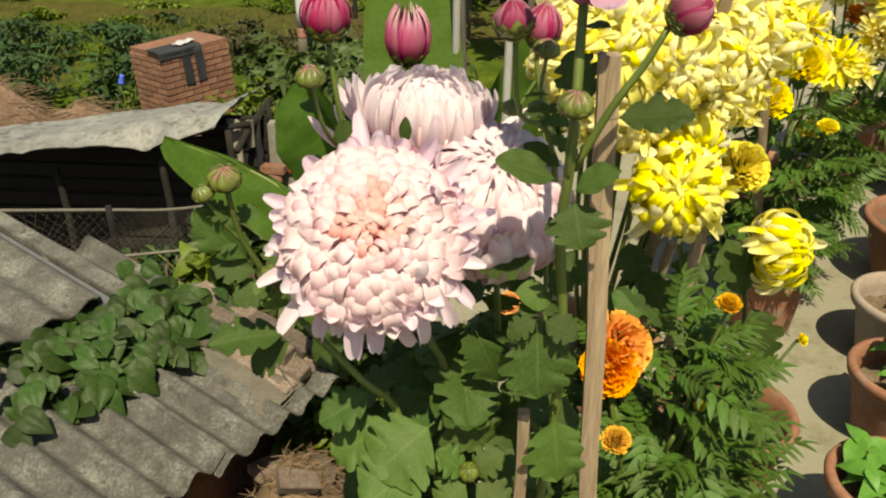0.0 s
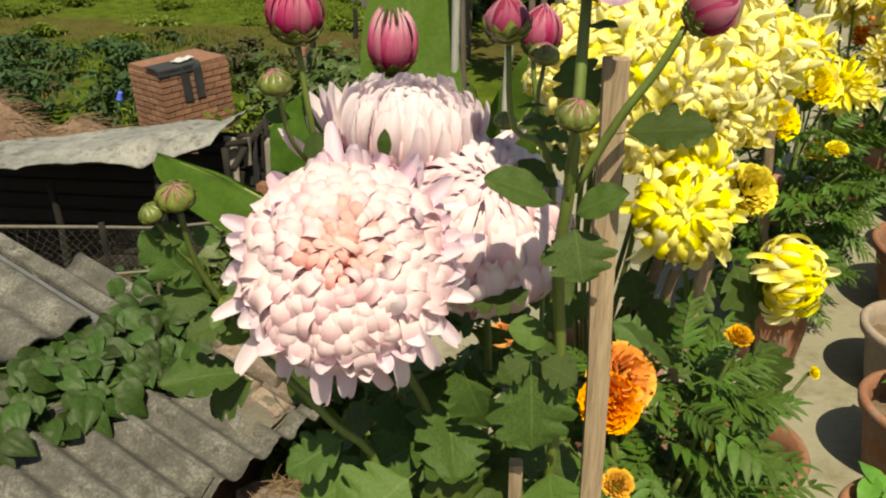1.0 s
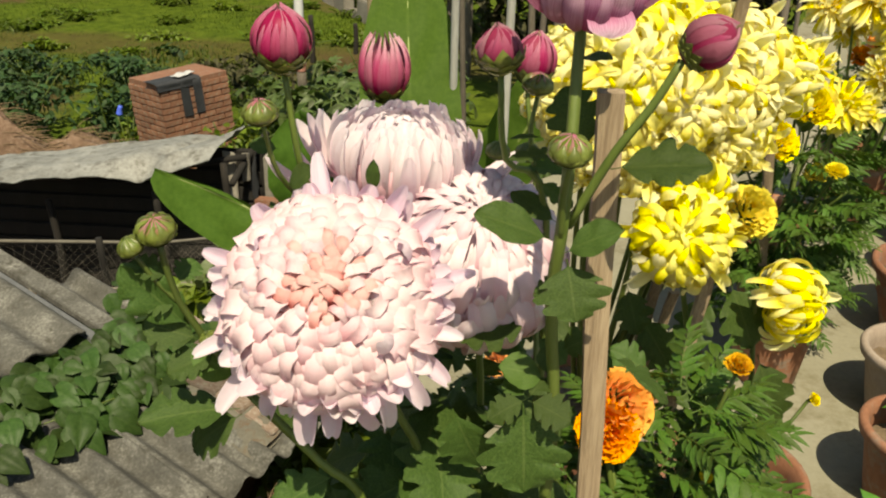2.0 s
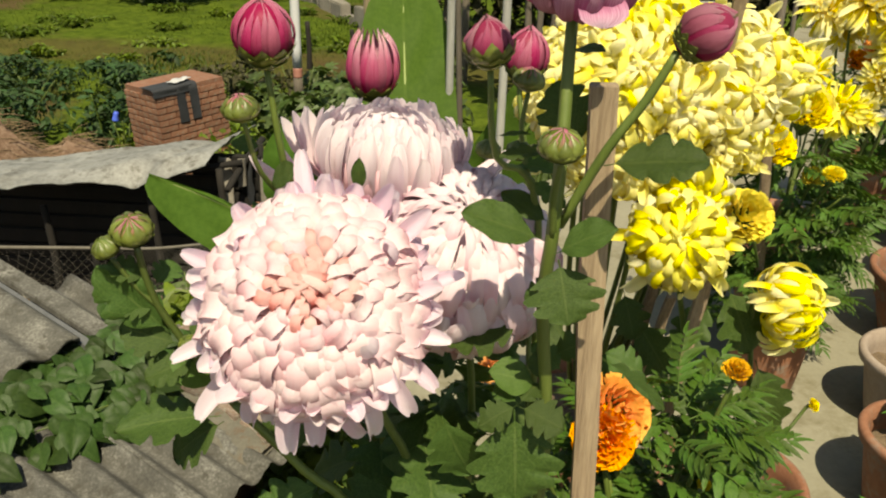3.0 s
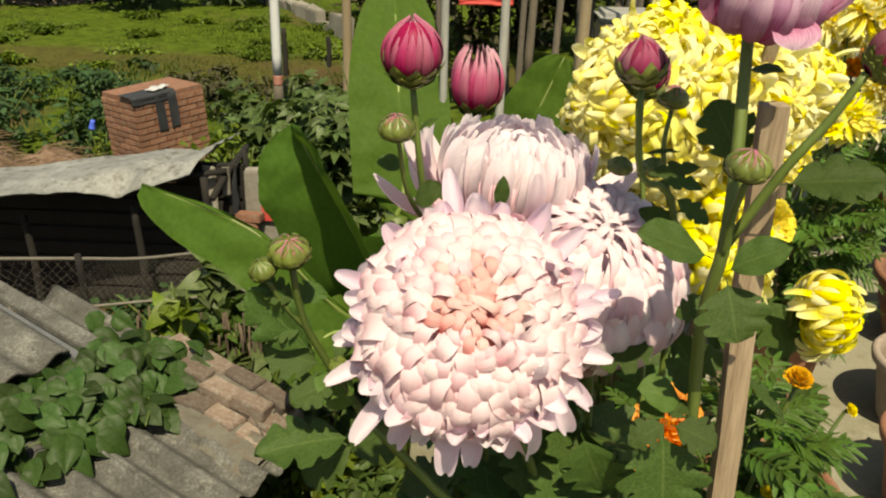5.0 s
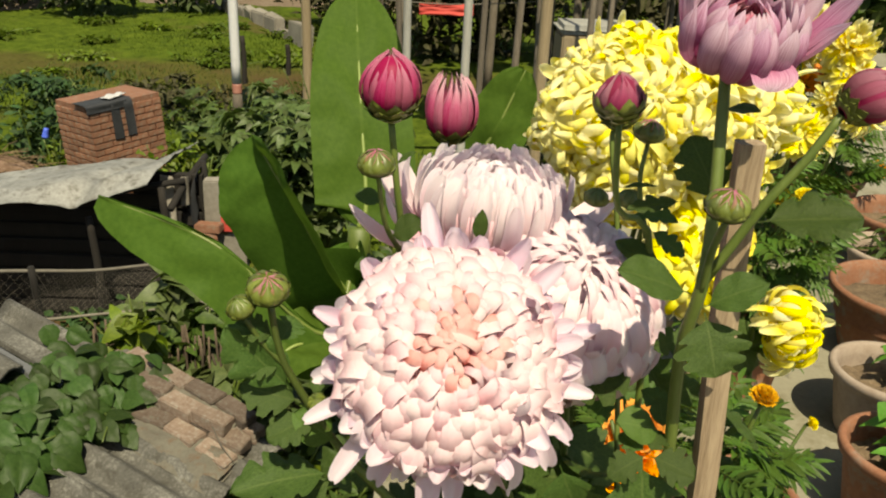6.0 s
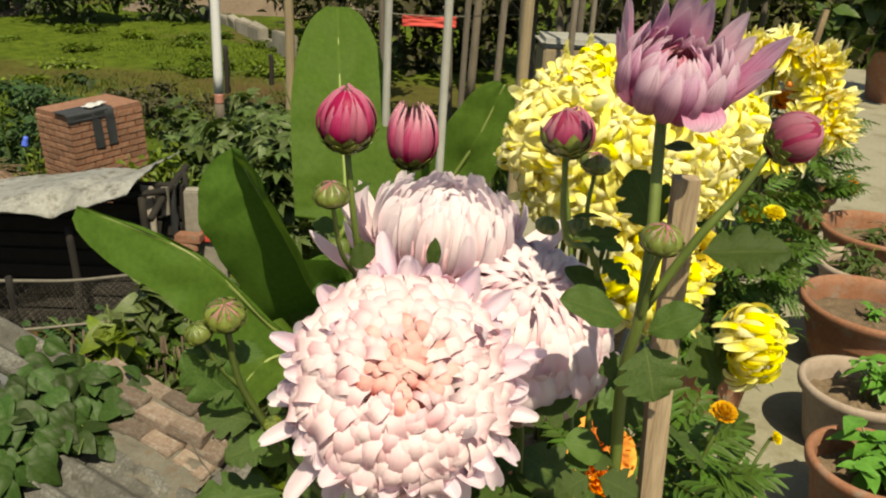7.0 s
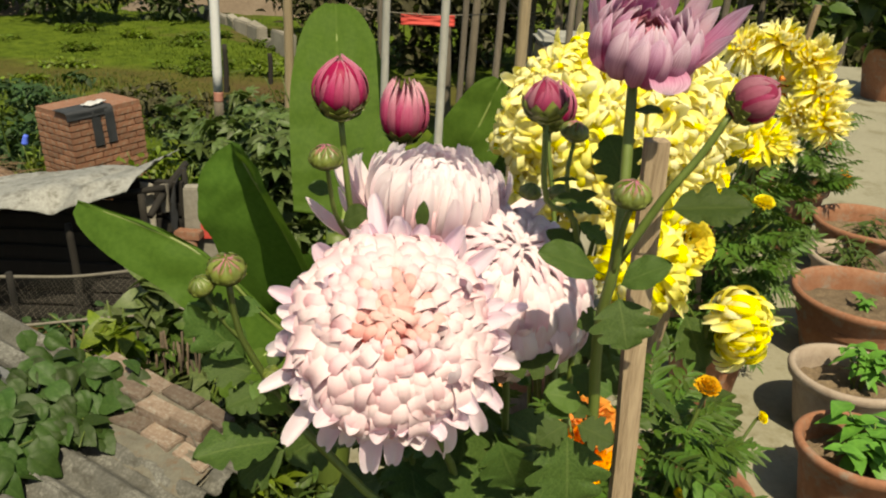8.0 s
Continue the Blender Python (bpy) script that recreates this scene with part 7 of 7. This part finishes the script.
marigold(0.90, 2.42, SOIL_D, 0.28, 0.50, 230, 0.125, [
    ((0.766, 2.250, 0.673), (0, -0.5, 0.85), 0.062, M_GOLD), ((0.965, 2.550, 0.690), (0, -0.4, 0.9), 0.070, M_GOLD), ((0.643, 1.950, 0.590), (0.1, -0.7, 0.6), 0.060, M_GOLD),
    ((0.917, 2.300, 0.578), (0, -0.3, 0.9), 0.030, M_GOLD), ((0.879, 2.350, 0.745), (0, -0.5, 0.85), 0.058, M_GOLD), ((0.908, 2.150, 0.636), (0, -0.3, 0.9), 0.024, M_GOLD)], "dense marigold bush with bright yellow flowers", 0.05, 5)
marigold(0.84, 2.20, SOIL_N, 0.14, 0.22, 60, 0.10, [((1.077, 2.500, 0.451), (0, -0.3, 0.9), 0.014, M_GOLD)], "small leafy marigold in a terracotta pot", 0.1, 7)
marigold(1.60, 3.50, SOIL_E, 0.24, 0.42, 140, 0.13, [
    ((1.959, 3.700, 0.262), (0.5, -0.5, 0.3), 0.042, M_ORANGE), ((1.379, 3.300, 0.709), (0, -0.6, 0.7), 0.04, M_ORANGE), ((1.483, 3.400, 0.738), (0, -0.6, 0.7), 0.045, M_ORANGE), ((1.485, 3.350, 0.685), (0.2, -0.6, 0.6), 0.045, M_ORANGE),
    ((1.732, 3.500, 0.471), (0.3, -0.5, 0.5), 0.03, M_ORANGE)], "dark green marigold with small orange flowers in a pot", 0.1, 9)


# ---- yellow chrysanthemums ----
def yellow_plant(name, base, blooms, label, seed, leaves):
    r = random.Random(seed)
    b = Vector(base)
    g = thing(name, b, label, "flower", "yellow chrysanthemums")
    for k, (at, axis, rad, count, mats, spider) in enumerate(blooms):
        p, ax = Vector(at) - b, Vector(axis).normalized()
        foot = Vector((r.uniform(-0.03, 0.03), r.uniform(-0.03, 0.03), -0.03))
        mid = Vector((p.x * 0.55, p.y * 0.55 + 0.02, p.z * 0.5))
        part("stem", stem_mesh([foot, mid, p - ax * rad * 0.9, p - ax * rad * 0.25], 0.006, 0.0042, 7), M_STEM, g)
        if spider:
            spider_bloom("bloom", g, p, ax, rad, count, mats, seed * 20 + k)
        else:
            globe_bloom("bloom", g, p, ax, rad, int(count * 0.95), mats, seed * 20 + k, 118, 0.76, "", heart_to=0, width=(0.08, 0.20), length=(0.60, 1.40), wild=1.8, dip=0.04, arch=0.55, lean=-0.12, hook=(0.20, 0.60), spread=0.60, hanging=[(r.uniform(0, 360), r.uniform(1.2, 1.6), r.uniform(0.34, 0.50), r.uniform(-15, 30), r.choice((-150, -110, -70, 110, 150))) for _ in range(14)], base=0.46, core=0.66, pointed=-0.15)
    for bs, tp, face, sh, st in leaves:
        leaf_between(g, -b, bs, tp, face, sh, M_LEAF, 0.0, st)
    return g


YEL, CRM = (M_YELLOW, M_YELLOW, M_CREAM), (M_CREAM, M_CREAM, M_CREAM)
yellow_plant("yellow_chrysanthemum", (0.54, 1.50, SOIL_M), [
    ((0.368, 1.380, 0.764), (-0.15, -0.85, 0.45), 0.082, 120, YEL, False), ((0.592, 1.450, 0.625), (0.80, -0.48, 0.22), 0.070, 110, YEL, False)],
    "yellow chrysanthemum with two loose nodding blooms", 2,
    [((0.494, 1.500, 0.631), (0.548, 1.450, 0.525), (0.1, -0.8, 0.5), LOBED[0], 0.95), ((0.550, 1.450, 0.512), (0.609, 1.400, 0.386), (0.2, -0.75, 0.6), LOBED[1], 0.85), ((0.333, 1.300, 0.554), (0.270, 1.300, 0.597), (0, -0.7, 0.7), LOBED[2], 0.9),
     ((0.466, 1.500, 0.606), (0.414, 1.450, 0.518), (-0.2, -0.7, 0.6), LOBED[3], 0.9), ((0.495, 1.480, 0.453), (0.415, 1.400, 0.447), (0, -0.6, 0.8), LOBED[0], 1.0), ((0.547, 1.450, 0.368), (0.582, 1.400, 0.282), (0.1, -0.7, 0.7), LOBED[2], 1.0)])
cluster = []
for px_, axis, rad, mats in (((0.197, 1.500, 1.039), (-0.55, -0.6, 0.6), 0.070, CRM), ((0.277, 1.550, 1.058), (-0.1, -0.5, 0.85), 0.080, YEL), ((0.163, 1.450, 0.977), (-0.7, -0.65, 0.2), 0.075, CRM), ((0.252, 1.450, 0.976), (-0.1, -0.95, 0.3), 0.090, YEL),
                             ((0.202, 1.460, 0.888), (-0.6, -0.75, -0.1), 0.070, CRM), ((0.287, 1.450, 0.885), (0, -0.95, -0.1), 0.080, CRM), ((0.382, 1.620, 1.031), (0.1, -0.5, 0.85), 0.090, YEL), ((0.369, 1.520, 0.943), (0.1, -0.95, 0.3), 0.085, CRM),
                             ((0.503, 1.660, 1.008), (0.4, -0.6, 0.7), 0.090, CRM), ((0.474, 1.580, 0.909), (0.4, -0.85, 0.2), 0.085, CRM), ((0.592, 1.700, 0.959), (0.7, -0.6, 0.4), 0.075, YEL), ((0.405, 1.500, 0.804), (0.1, -0.95, -0.1), 0.070, YEL)):
    cluster.append((px_, axis, rad, 78, mats, False))
for px_, axis, rad in (((0.282, 1.450, 1.014), (0, -0.9, 0.4), 0.080), ((0.354, 1.450, 0.968), (0.1, -0.95, 0.1), 0.078), ((0.462, 1.550, 0.966), (0.5, -0.8, 0.3), 0.080), ((0.476, 1.550, 0.878), (0.4, -0.85, -0.1), 0.060)):
    cluster.append((px_, axis, rad, 76, CRM, False))
yellow_plant("yellow_chrysanthemum", (0.30, 1.75, SOIL_C), cluster, "tall chrysanthemum crowded with large creamy yellow blooms", 3,
             [((0.322, 1.550, 0.588), (0.346, 1.500, 0.512), (0, -0.8, 0.5), LOBED[0], 0.95), ((0.362, 1.600, 0.499), (0.436, 1.550, 0.407), (0, -0.8, 0.5), LOBED[1], 0.95), ((0.358, 1.600, 0.430), (0.288, 1.550, 0.343), (0, -0.8, 0.5), LOBED[2], 0.95)])
far_set = []
for i, (px_, rad) in enumerate((((1.202, 3.200, 0.900), 0.10), ((1.312, 3.150, 0.933), 0.10), ((1.409, 3.100, 0.886), 0.10), ((1.448, 3.050, 0.776), 0.10), ((1.469, 3.000, 0.676), 0.09), ((1.374, 3.050, 0.690), 0.085), ((1.321, 3.300, 0.826), 0.09), ((1.449, 3.200, 0.798), 0.09))):
    far_set.append((px_, (0.2 * math.sin(i * 2.1), -0.7, 0.5 - 0.12 * i + 0.2), rad, 105, (M_CREAM, M_CREAM), True))
yellow_plant("yellow_chrysanthemum", (1.35, 3.25, 0.0), far_set, "tall chrysanthemum with shaggy hanging yellow blooms", 4, [])
mid_set = [((1.107, 2.700, 0.674), (0, -0.8, 0.4), 0.085, 72, (M_YELLOW, M_YELLOW), True), ((1.183, 2.750, 0.648), (0.1, -0.8, 0.4), 0.085, 72, (M_YELLOW, M_CREAM), True), ((1.036, 2.800, 0.768), (0, -0.7, 0.6), 0.09, 50, (M_YELLOW, M_CREAM), True),
           ((1.002, 2.900, 0.775), (-0.3, -0.7, 0.6), 0.085, 44, (M_YELLOW, M_CREAM), True)]
yellow_plant("yellow_chrysanthemum", (1.05, 2.95, SOIL_F), mid_set, "chrysanthemum with shaggy bright yellow blooms above marigolds", 6, [])


# ---- large planter at the back of the terrace ----
def planter():
    x, y = 4.12, 7.25
    g = thing("large_planter", (x, y, 0), "large brown clay planter at the back of the terrace", "flower pot")
    part("pot_body", pot_mesh(0.27, 0.44, 0.05, 0.02), M_TERRA, g)
    part("soil", soil_mesh(0.24, 3), M_SOIL, g, "", Matrix.Translation((0, 0, 0.36)))
    s = thing("leafy_shrub", (x, y, 0.36), "leafy green shrub in a large clay planter", "shrub")
    pieces = []
    for i in range(6):
        a = TAU * i / 6
        v, f = tube(curve_points([(0, 0, 0), (math.cos(a) * 0.2, math.sin(a) * 0.2, 0.3), (math.cos(a) * 0.5, math.sin(a) * 0.4, 0.7)]), [0.015 - 0.001 * k for k in range(9)], 6)
        pieces.append((v, f, None))
    v, f, u = joined(pieces)
    part("branchwork", mesh_of("branchwork", v, f), M_STEM, s)
    foliage("leaves", (0, -0.1, 0.45), (0.75, 0.55, 0.45), 420, simple_leaf(0.17, 0.14, 0.2, 0.3, 0.7), M_BUSH, s, (0.7, 1.3))


planter()
